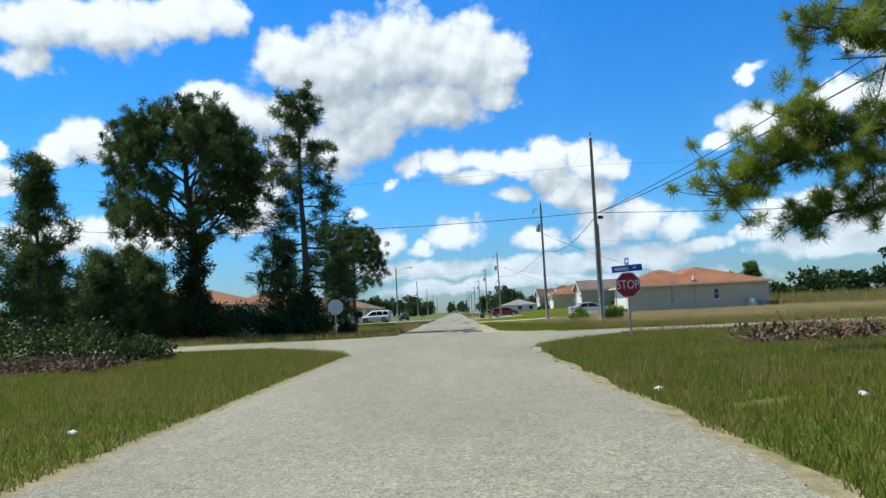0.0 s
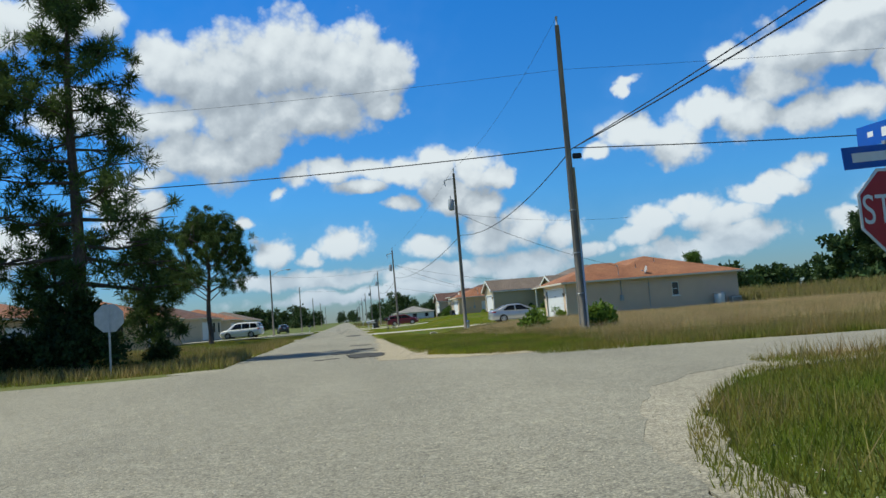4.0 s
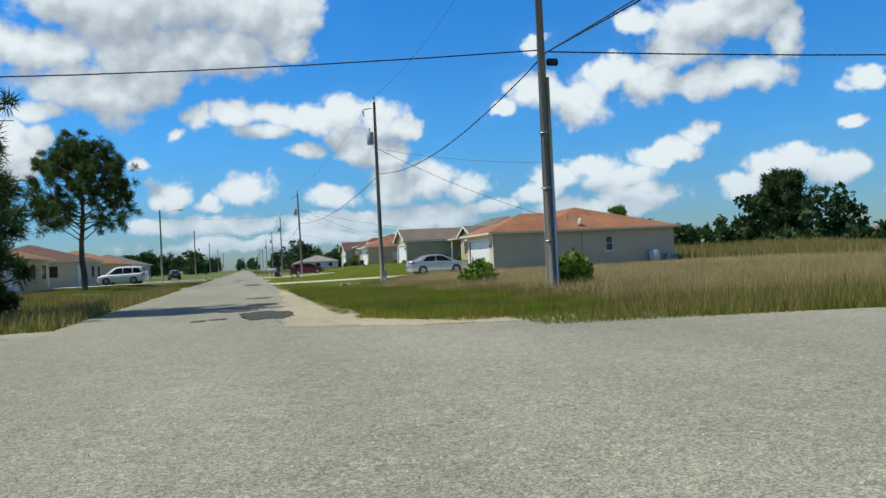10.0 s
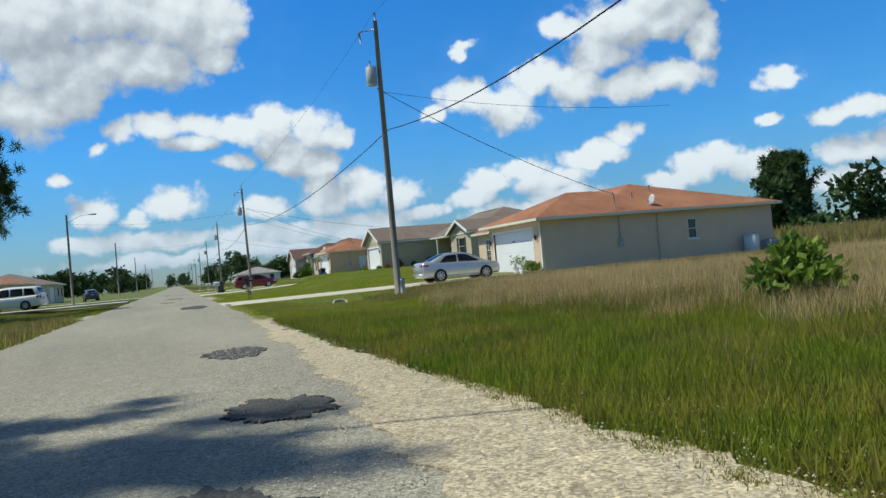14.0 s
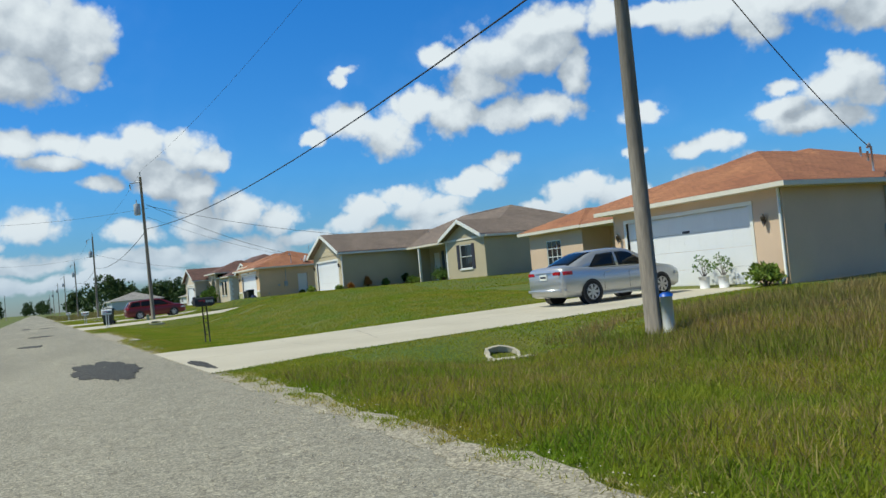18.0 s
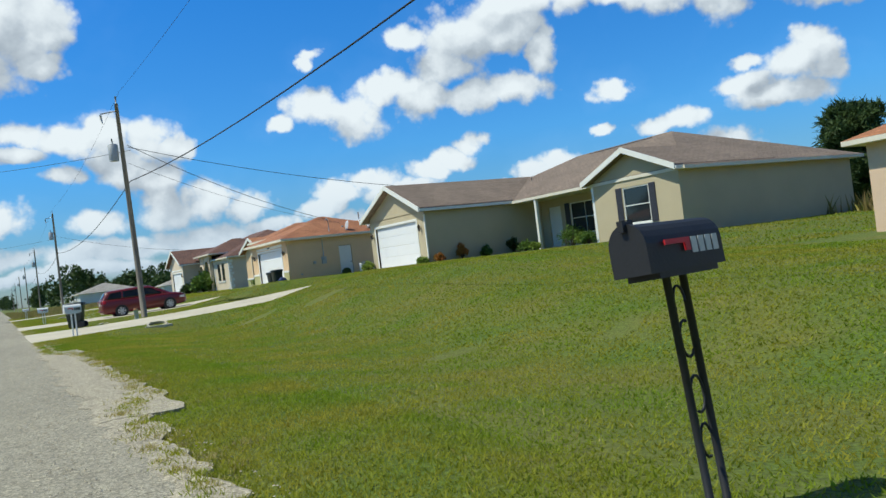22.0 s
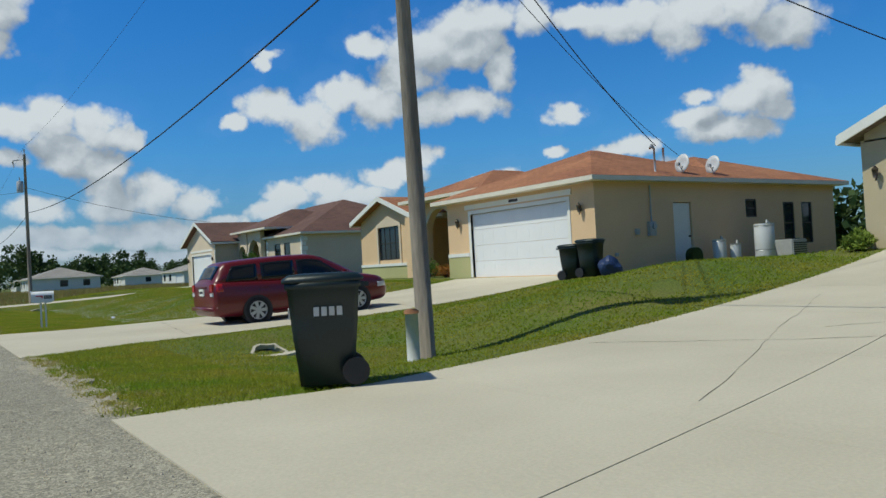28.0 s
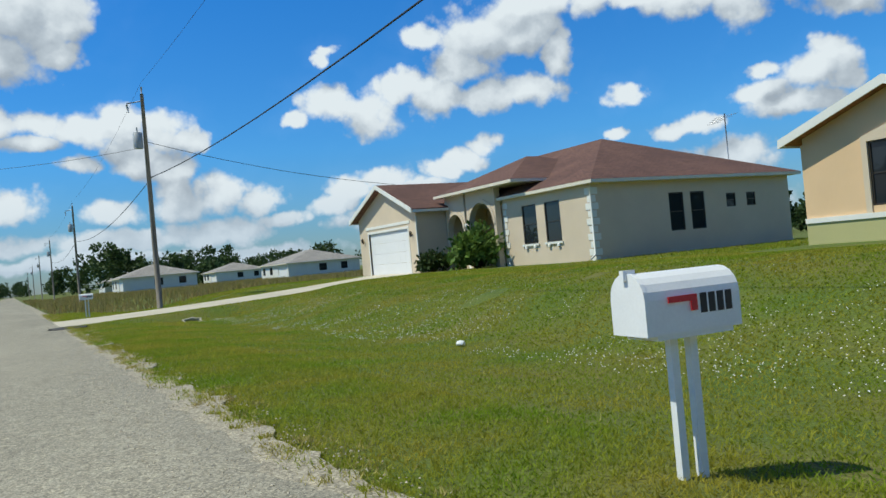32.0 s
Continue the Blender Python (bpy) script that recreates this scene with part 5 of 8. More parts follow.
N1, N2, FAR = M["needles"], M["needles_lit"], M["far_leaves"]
spreading_tree(-17.3, 47.2, 17.4, 6.0, 11.9, 5.7, "old spreading pine with a domed crown and vine-clad trunk", 3, N1, 0.45, -0.7, 20, True)
tree(-9.4, 46.2, 17.2, "tall dark slash pine with an open layered crown", spire(4.4, 0.7), 3.4, 40, 5, N1, 0.30, 7, 120, 0.36, 0.055, 0.5, droop=0.15, top=0.25, bare=0.3)
spreading_tree(-11.6, 90.0, 12.0, 4.3, 8.6, 4.1, "round-crowned pine standing on a mown front lawn", 8, N1, 0.24, 0.0, 14, False, 4, 12, 0.85)
tree(-17.2, 26.0, 8.6, "young slash pine at the edge of scrub", spire(2.0, 0.4), 1.6, 26, 11, N1, 0.14, 6, 120, 0.32, 0.045, 0.42)
tree(-20.6, 25.5, 6.6, "dense young pine in roadside scrub", spire(2.2, 0.6), 0.8, 26, 12, N1, 0.13, 6, 120, 0.32, 0.05, 0.5)
tree(-7.9, 52.0, 6.2, "slender young pine in the shade of a taller one", spire(1.5, 0.4), 1.0, 22, 14, N1, 0.10, 5, 110, 0.35, 0.05, 0.42)
tree(-12.0, 51.0, 7.0, "leaning young pine below a tall one", spire(1.9), 1.0, 24, 15, N1, 0.11, 5, 110, 0.35, 0.05, 0.45)
tree(-21.2, 41.0, 5.6, "bushy young pine beyond the crossing street", spire(1.9, 0.6), 0.6, 26, 18, N1, 0.10, 6, 120, 0.36, 0.06, 0.5)
tree(-18.6, 42.0, 5.0, "bushy young pine beyond the crossing street", spire(1.7, 0.6), 0.5, 24, 19, N1, 0.10, 6, 120, 0.36, 0.06, 0.5)
tree(-28.0, 62.0, 8.0, "bushy pine behind an open lot", spire(2.8, 0.8), 1.2, 26, 16, N1, 0.16, 6, 120, 0.4, 0.07, 0.65)
tree(-36.0, 60.0, 8.6, "bushy pine behind an open lot", spire(2.8, 0.8), 1.6, 26, 17, N1, 0.16, 6, 120, 0.4, 0.07, 0.65)
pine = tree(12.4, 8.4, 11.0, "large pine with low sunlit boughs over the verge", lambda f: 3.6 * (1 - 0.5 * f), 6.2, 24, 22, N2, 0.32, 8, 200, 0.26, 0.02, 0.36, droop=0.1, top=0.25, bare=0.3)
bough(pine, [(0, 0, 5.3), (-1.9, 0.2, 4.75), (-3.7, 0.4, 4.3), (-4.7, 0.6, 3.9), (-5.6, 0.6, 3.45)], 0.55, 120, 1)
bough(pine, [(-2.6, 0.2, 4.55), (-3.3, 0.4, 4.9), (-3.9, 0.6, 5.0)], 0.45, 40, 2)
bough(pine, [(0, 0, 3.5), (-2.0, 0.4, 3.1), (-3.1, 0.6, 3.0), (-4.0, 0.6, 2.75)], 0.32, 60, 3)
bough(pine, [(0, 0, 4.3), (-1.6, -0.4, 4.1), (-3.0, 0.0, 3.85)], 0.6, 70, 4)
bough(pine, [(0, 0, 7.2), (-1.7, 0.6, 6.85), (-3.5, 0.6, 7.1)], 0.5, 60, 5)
tree(90.0, 132.0, 11.6, "broad dark tree beyond the open lots", lambda f: 4.7 * math.sin(math.pi * min(1, 0.25 + 0.7 * f)) ** 0.5, 1.5, 36, 23, FAR, 0.35, 7, 110, 0.7, 0.2, 1.2, kind_name="broad_tree")
tree(40.5, 96.0, 4.8, "leafy tree behind the houses", lambda f: 1.0 * math.sin(math.pi * min(1, 0.25 + 0.7 * f)) ** 0.5, 1.5, 20, 24, M["leaves"], 0.2, 6, 90, 0.3, 0.1, 0.45, kind_name="broad_tree")
# vines and undergrowth round the two old pines
for k, (x, y, r, h) in enumerate(((-17.4, 46.4, 2.0, 5.5), (-16.8, 45.6, 3.0, 2.6), (-14.0, 45.2, 2.6, 2.2), (-19.5, 46.0, 2.4, 2.4), (-9.6, 45.8, 1.5, 4.2), (-9.2, 45.3, 2.0, 1.8), (-21.5, 47.5, 2.0, 4.4), (-11.5, 46.2, 1.8, 1.6))):
    shrub(x, y, r, h, "dark vine-covered undergrowth beneath pines", M["vine"], 30, 130, 0.2, 40 + k, "undergrowth")
for k, (x, y, r, h) in enumerate(((-13.5, 21.0, 2.2, 1.4), (-10.5, 20.5, 1.4, 0.7), (-16.5, 20.0, 2.5, 1.8), (-7.2, 50.5, 0.9, 1.2), (-20.5, 27.0, 2.4, 2.0))):
    shrub(x, y, r, h, "scrubby roadside bush in rough grass", M["vine"], 20, 90, 0.16, 60 + k, "roadside_bush")
shrub(9.6, 46.6, 0.7, 1.05, "bright green broad-leaved bush in tall grass", M["bush_leaves"], 26, 42, 0.17, 70)
shrub(10.8, 41.1, 0.7, 1.3, "bright green broad-leaved bush beside the utility pole", M["bush_leaves"], 26, 42, 0.17, 71)


def blades(name, x, y, low, high, width, material, label, lean=0.5, z=None):
    """Grass: one bent blade of two triangles or one, for each point."""
    n = len(x)
    z = lie(x, y) - 0.01 if z is None else z
    a, hgt = RNG.uniform(0, 2 * math.pi, n), RNG.uniform(low, high, n)
    root = np.stack([x, y, z], 1)
    side = np.stack([np.cos(a), np.sin(a), np.zeros(n)], 1) * width * RNG.uniform(0.6, 1.4, (n, 1))
    b = RNG.uniform(0, 2 * math.pi, n)
    bend = np.stack([np.cos(b), np.sin(b), np.zeros(n)], 1) * (hgt * lean * RNG.uniform(0.1, 1, n))[:, None]
    tip = root + bend + np.stack([np.zeros(n), np.zeros(n), hgt], 1)
    ob = soup(name, np.stack([root - side, root + side, tip], 1).reshape(-1, 3), 3, material)
    return tagged(ob, label, "grass", kind="stuff")


def scatter(n, x0, x1, y0, y1, clump=0.0):
    x, y = RNG.uniform(x0, x1, n), RNG.uniform(y0, y1, n)
    if clump:
        x, y = x + RNG.normal(0, clump, n), y + RNG.normal(0, clump, n)
    return x, y


def patchy(x, y, scale, seed, cut):
    """Keeps the points where a slow wave pattern is high: bare spots stay bare."""
    v = np.sin(x * scale + seed) + np.sin(y * scale * 1.3 + 2 * seed) + np.sin((x + y) * scale * 2.1 + seed * 3) + np.sin((x - 1.7 * y) * scale * 3.7 + seed)
    return v > cut


def off_drives(x, y):
    keep = np.ones(len(x), bool)
    for d in DRIVES:
        f = np.clip((x - ROAD_R - 0.1) / (d[2] - ROAD_R - 0.1), 0, 1)
        fl = 0.5 * (1 - np.clip(f / 0.12, 0, 1))
        keep &= ~((y > d[0] + (d[3] - d[0]) * f - fl + 0.05) & (y < d[1] + (d[4] - d[1]) * f + fl - 0.05) & (x < d[2]))
    return keep


def off_cross(x, y):
    """Outside the crossing street, whose edges run askew."""
    south = np.where(x > 0, 26.7 - 0.1992 * x, 24.95 - 0.209 * x)
    north = np.where(x > 0, 32.4 - 0.2 * x, 33.95 - 0.201 * x)
    return (y < south) | (y > north)


HOUSE_BLOCKS = ((18.9, 34, 73.4, 91), (20.2, 36, 99.6, 117.9), (17.4, 30, 123.25, 143.3), (19.5, 34, 153.0, 171.4))


def lawn(n, x0, x1, y0, y1, low, high, width, material, label, cut=-2.2, lean=0.6, name="lawn_grass"):
    x, y = scatter(n, x0, x1, y0, y1)
    keep = off_drives(x, y) & patchy(x, y, 0.35, 1.0, cut) & ((x < ROAD_L - 0.05) | (x > ROAD_R - 0.05 + 0.45 * np.clip((y - 87) / 2, 0, 1) * np.clip((99 - y) / 2, 0, 1) + 0.2 * np.abs(np.sin(y * 1.7) + np.sin(y * 0.61)) * 0.5))
    for a, b, c, d in HOUSE_BLOCKS:
        keep &= ~((x > a) & (x < b) & (y > c) & (y < d))
    return blades(name, x[keep], y[keep], low, high, width, material, label, lean)


lawn(300000, 3.3, 5.2, 60, 150, 0.02, 0.06, 0.005, M["grass"], "mown bright green lawn grass at the street edge", -3.6, 1.5)
lawn(560000, 3.3, 8.5, 56, 178, 0.02, 0.05, 0.010, M["grass"], "mown bright green lawn grass along the street", -3.4, 1.7)
lawn(520000, 8.5, 19, 56, 178, 0.02, 0.055, 0.020, M["grass"], "mown bright green front lawn grass", -3.4, 1.7)
lawn(70000, 19, 36, 86, 160, 0.03, 0.08, 0.03, M["grass"], "mown lawn grass between the houses", -3.4, 1.4)
lawn(40000, 3.5, 19, 60, 178, 0.03, 0.065, 0.007, M["lawn_dry"], "pale dry blades in the mown lawns", 0.1, 1.5, "lawn_stalks")
lawn(130000, -14, -2.5, 38, 130, 0.04, 0.16, 0.016, M["field_green"], "rough verge grass beside the street", -2.8, 1.1)
lawn(45000, -22, -2.5, 38, 75, 0.15, 0.5, 0.02, M["wild"], "tall dry verge grass below the pines", -1.0)


def edge_tufts(n, x, spread, y0, y1, material, label):
    """Tufts of grass that creep over the crumbled street edge."""
    cy = RNG.uniform(y0, y1, n)
    cx = x + np.abs(RNG.normal(0, spread, n))
    r = np.repeat(RNG.uniform(0.02, 0.08, n), 40)
    px, py = np.repeat(cx, 40) + RNG.normal(0, 1, n * 40) * r, np.repeat(cy, 40) + RNG.normal(0, 1.6, n * 40) * r
    px += 0.5 * np.clip((py - 87) / 2, 0, 1) * np.clip((99 - py) / 2, 0, 1)
    keep = off_drives(px, py)
    return blades("edge_grass", px[keep], py[keep], 0.015, 0.05, 0.005, material, label, 1.4, z=np.full(int(keep.sum()), -0.002))


edge_tufts(1100, 3.2, 0.2, 58, 178, M["grass"], "grass tufts creeping over the crumbled street edge")
edge_tufts(700, 3.15, 0.22, 58, 178, M["lawn_dry"], "dry tufts on the crumbled street edge")
edge_tufts(1500, 3.45, 0.55, 37, 58, M["field_green"], "grass tufts on the gravel shoulder")


def verge(n, x0, x1, y0, y1, low, high, width, material, label, cut, name):
    x, y = scatter(n, x0, x1, y0, y1)
    keep = off_cross(x, y) & patchy(x, y, 0.4, 2.0, cut) & ((x < ROAD_L - 0.1) | (x > ROAD_R + 0.02 + 0.1 * np.abs(np.sin(y * 1.3) + np.sin(y * 0.47)) + 0.5 * np.clip((y - 33) / 4, 0, 1) * np.clip((46 - y) / 8, 0, 1)))
    d = np.where(x > 0, x - ROAD_R, ROAD_L - x)
    keep &= (y > 28) | (y < np.where(x > 0, 16.2 + 7.6 * np.clip(d / 4, 0, 1) ** 0.6, 17.0 + 9.6 * np.clip(d / 5.2, 0, 1) ** 0.7)) | (d > 4.5)
    keep &= (y < 28) | (x < 0) | (x > 6) | (y > 33 + 3 * np.clip((5.2 - x) / 2, 0, 1))
    return blades(name, x[keep], y[keep], low, high, width, material, label, 0.7)


verge(230000, 3.3, 13, -6, 25, 0.04, 0.17, 0.008, M["field_green"], "rough green verge grass at the corner", -3.4, "verge_grass")
verge(230000, -14, -2.5, -6, 30, 0.04, 0.17, 0.008, M["field_green"], "rough green verge grass at the corner", -3.4, "verge_grass")
verge(60000, 13, 40, 0, 24, 0.08, 0.35, 0.02, M["wild"], "rough grass beside the crossing street", -2.6, "verge_grass")
verge(60000, -60, -14, 16, 40, 0.08, 0.35, 0.02, M["wild"], "rough grass beside the crossing street", -2.6, "verge_grass")
verge(16000, 3.3, 14, 2, 25, 0.12, 0.34, 0.006, M["wild"], "straggling dry grass stalks at the corner", -0.5, "dry_grass")
verge(16000, -18, -2.6, 2, 27, 0.12, 0.34, 0.006, M["wild"], "straggling dry grass stalks at the corner", -0.5, "dry_grass")
verge(230000, 8.2, 34, 24, 60, 0.16, 0.42, 0.008, M["wild"], "knee-high wild grass on an empty lot", -9, "wild_grass")
verge(190000, 3.4, 14, 28, 56, 0.06, 0.22, 0.008, M["field_green"], "green undergrowth grass on an empty lot", -9, "wild_grass")
verge(150000, 8.8, 40, 34, 64, 0.26, 0.62, 0.0045, M["straw"], "brown seeding grass heads on an empty lot", -1.2, "seeding_grass")
verge(20000, 7.4, 12, 44, 64, 0.25, 0.5, 0.004, M["straw"], "thin brown seeding grass on an empty lot", 0.2, "seeding_grass")
verge(22000, 12, 40, 58, 66, 0.2, 0.5, 0.006, M["straw"], "brown seeding grass heads on an empty lot", -0.4, "seeding_grass")
verge(12000, 5.2, 9, 40, 62, 0.12, 0.28, 0.006, M["wild"], "thin wild grass on an empty lot", 0.2, "wild_grass")
verge(150000, 3.6, 9.5, 34, 60, 0.05, 0.2, 0.007, M["grass"], "fresh green grass on an empty lot", -1.5, "wild_grass")
lawn(120000, 3.5, 12, 53, 70, 0.04, 0.13, 0.007, M["grass"], "rough mown grass beside an empty lot", -3.6, 1.2)
lawn(40000, 3.6, 12, 54, 70, 0.06, 0.16, 0.007, M["wild"], "dry stalks in rough mown grass", -1.5, 1.0, "dry_grass")
verge(110000, 8.8, 36, 58, 71, 0.08, 0.28, 0.008, M["wild"], "thin wild grass on an empty lot", -1.0, "wild_grass")
verge(150000, 34, 110, 12, 100, 0.4, 1.0, 0.05, M["wild"], "wild grass on the open lots", -2.0, "wild_grass")
x, y = scatter(60000, 3.5, 60, 176, 300)
blades("wild_grass", x, y, 0.2, 0.6, 0.03, M["wild"], "brownish wild grass on the open lots")


def far_woods(spots, label, seed, name="far_woods"):
    """Distant trees in one mesh: uneven crowns of leaf clumps on short trunks."""
    rng = np.random.default_rng(seed)
    cs, rs = [], []
    for x, y, h, r in spots:
        for k in range(26):
            u = rng.uniform(0.12, 1)
            w = r * (1.05 - 0.75 * abs(u - 0.45) ** 1.2) * rng.uniform(0.2, 1)
            a = rng.uniform(0, 6.28)
            cs.append((x + math.cos(a) * w, y + math.sin(a) * w, h * u)), rs.append(r * 0.32)
    ob = leaves(name, cs, rs, 34, 0.9, 0.35, M["far_leaves"], up=0.3, broad=True)
    return tagged(ob, label, "woods", kind="stuff")


rw = np.random.default_rng(3)
far_woods([(rw.uniform(-70, -16), rw.uniform(280, 620), rw.uniform(5, 10), rw.uniform(3, 5)) for _ in range(46)], "distant dark tree line along the street", 31)
far_woods([(rw.uniform(18, 120), rw.uniform(300, 620), rw.uniform(5, 11), rw.uniform(3, 6)) for _ in range(60)], "distant dark tree line behind the houses", 32)
far_woods([(rw.uniform(70, 200), rw.uniform(60, 260), rw.uniform(4, 8), rw.uniform(3, 5)) for _ in range(60)], "low woods beyond the open lots", 33)
far_woods([(-60 - rw.uniform(0, 80), rw.uniform(60, 200), rw.uniform(4, 9), rw.uniform(3, 5)) for _ in range(40)], "low woods beyond the crossing street", 34)
far_woods([(rw.uniform(60, 130), rw.uniform(34, 110), rw.uniform(1.0, 2.4), rw.uniform(1.6, 3.0)) for _ in range(70)], "low green scrub on the open lots", 37, "scrub")
far_woods([(rw.uniform(12, 60), rw.uniform(-60, -14), rw.uniform(6, 12), rw.uniform(3, 5)) for _ in range(14)], "pines behind the corner", 35)
far_woods([(rw.uniform(-7, 9), rw.uniform(700, 1000), rw.uniform(6, 12), rw.uniform(4, 7)) for _ in range(8)], "distant trees at the end of the street", 36)


# ---- vehicles ----
def paint(name, base, metal=0.3, coat=1.0):
    m = bpy.data.materials.new(name)
    m.use_nodes = True
    b = m.node_tree.nodes["Principled BSDF"]
    b.inputs["Base Color"].default_value = (*base, 1)
    b.inputs["Metallic"].default_value, b.inputs["Roughness"].default_value = metal, 0.35
    b.inputs["Coat Weight"].default_value, b.inputs["Coat Roughness"].default_value = coat, 0.04
    return m


M["silver"], M["maroon"], M["white_paint"], M["dark_car"] = paint("silver_car_paint", (0.52, 0.53, 0.54), 0.6), paint("red_car_paint", (0.12, 0.004, 0.009), 0.0, 0.3), paint("white_car_paint", (0.75, 0.75, 0.74), 0.0), paint("dark_car_paint", (0.03, 0.04, 0.06), 0.3)
M["tyre"] = mat("tyre_rubber", (0.018, 0.018, 0.018), 0.85, var=0.1, bump=0.1)
M["rim"] = mat("silver_wheel_cover", (0.55, 0.55, 0.56), 0.35, metal=0.7, var=0.03, bump=0)
M["black"] = mat("black_plastic", (0.02, 0.02, 0.022), 0.55, var=0.1, bump=0.05)
M["tail"] = glass_mat("red_lamp_lens", (0.35, 0.01, 0.015))
M["clear"] = glass_mat("clear_lamp_lens", (0.55, 0.55, 0.55))
M["car_glass"] = glass_mat("tinted_car_glass", (0.008, 0.010, 0.012), 0.32)
M["plate"] = mat("number_plate", (0.75, 0.77, 0.72), 0.5, var=0.03, bump=0)


def body_ring(x, w, zb, zt, crown=0.03):
    """One cross-section of a car's lower body, rounded at the shoulder and tucked in at the sill."""
    half = [(0.0, zb), (w * 0.80, zb), (w * 0.93, zb + 0.05), (w * 0.985, zb + 0.18), (w, (zb + zt) / 2 + 0.03), (w * 0.985, zt - 0.13), (w * 0.94, zt - 0.045), (w * 0.85, zt), (w * 0.45, zt + crown), (0, zt + crown * 1.2)]
    return [(x, y, z) for y, z in half] + [(x, -y, z) for y, z in half[-2:0:-1]]


def cabin_ring(x, wb, wt, zb, zt):
    half = [(0.0, zb), (wb, zb), (wb * 0.55 + wt * 0.45, zb + (zt - zb) * 0.5), (wt + 0.015, zt - 0.07), (wt * 0.93, zt - 0.018), (wt * 0.5, zt + 0.012), (0, zt + 0.018)]
    return [(x, y, z) for y, z in half] + [(x, -y, z) for y, z in half[-2:0:-1]]


def wheel(car, x, y, r, spokes=7):
    s = 1 if y > 0 else -1
    ring = [(0.55, -0.10), (0.92, -0.105), (1.0, -0.07), (1.0, 0.05), (0.93, 0.085), (0.70, 0.095), (0.66, 0.07), (0.55, 0.06)]
    bm = loft(bmesh.new(), [[(x + r * q * math.cos(2 * math.pi * k / 28), y + s * d, r + r * q * math.sin(2 * math.pi * k / 28)) for q, d in ring] for k in range(29)], close=False)
    bmesh.ops.remove_doubles(bm, verts=bm.verts[:], dist=1e-4)
    w = part("wheel", bm, M["tyre"], car, "black rubber tyre on a wheel")
    bm = bmesh.new()
    tube(bm, [(x, y + s * 0.02, r), (x, y + s * 0.055, r)], r * 0.66, 24)
    part("wheel_well", bm, M["black"], w)
    cover = part("wheel_cover", tubed([(x, y + s * 0.05, r), (x, y + s * 0.098, r)], 0.06, 12), M["rim"], w, "silver spoked wheel cover")
    for k in range(spokes):
        bm = bmesh.new()
        a = 2 * math.pi * k / spokes
        c, d = Vector((math.cos(a), 0, math.sin(a))), Vector((-math.sin(a), 0, math.cos(a)))
        o = Vector((x, y + s * 0.085, r))
        pts = [o + c * 0.04 - d * 0.026, o + c * 0.04 + d * 0.026, o + c * r * 0.63 + d * 0.042, o + c * r * 0.63 - d * 0.042]
        lo = [bm.verts.new(p) for p in pts]
        hi = [bm.verts.new(p + Vector((0, -s * 0.03, 0))) for p in pts]
        bm.faces.new(lo), bm.faces.new(hi[::-1])
        for q in range(4):
            bm.faces.new((lo[q], hi[q], hi[(q + 1) % 4], lo[(q + 1) % 4]))
        part("spoke", bm, M["rim"], w)
    rim = [(0.62, 0.05), (0.62, 0.09), (0.68, 0.092), (0.68, 0.05)]
    part("rim", loft(bmesh.new(), [[(x + r * q * math.cos(2 * math.pi * k / 28), y + s * d, r + r * q * math.sin(2 * math.pi * k / 28)) for q, d in rim] for k in range(29)], close=False), M["rim"], w)
    return w


def smooth_sections(secs, per=6):
    """Sections of a car resampled along a smooth curve."""
    a = np.array(secs, float)
    p = np.vstack([a[:1] * 2 - a[1:2], a, a[-1:] * 2 - a[-2:-1]])
    out = []
    for k in range(len(a) - 1):
        for t in np.linspace(0, 1, per, endpoint=False):
            p0, p1, p2, p3 = p[k:k + 4]
            out.append(0.5 * (2 * p1 + (p2 - p0) * t + (2 * p0 - 5 * p1 + 4 * p2 - p3) * t * t + (3 * p1 - p0 - 3 * p2 + p3) * t ** 3))
    return np.array(out + [a[-1]])


def section_at(dense, x):
    return [np.interp(x, dense[:, 0], dense[:, k]) for k in range(dense.shape[1])]


def panel(grid, inward):
    """A solid curved panel from a grid of outer points, 8 mm thick."""
    bm = bmesh.new()
    n, m = len(grid), len(grid[0])
    a = [[bm.verts.new(p) for p in row] for row in grid]
    b = [[bm.verts.new(Vector(p) + Vector(inward)) for p in row] for row in grid]
    for i in range(n - 1):
        for j in range(m - 1):
            bm.faces.new((a[i][j], a[i + 1][j], a[i + 1][j + 1], a[i][j + 1])).smooth = True
            bm.faces.new((b[i][j], b[i][j + 1], b[i + 1][j + 1], b[i + 1][j]))
    edge = [(i, 0) for i in range(n)] + [(n - 1, j) for j in range(1, m)] + [(i, m - 1) for i in range(n - 2, -1, -1)] + [(0, j) for j in range(m - 2, 0, -1)]
    for (i, j), (k, l) in zip(edge, edge[1:] + edge[:1]):
        bm.faces.new((a[i][j], b[i][j], b[k][l], a[k][l]))
    bmesh.ops.recalc_face_normals(bm, faces=bm.faces[:])
    return bm


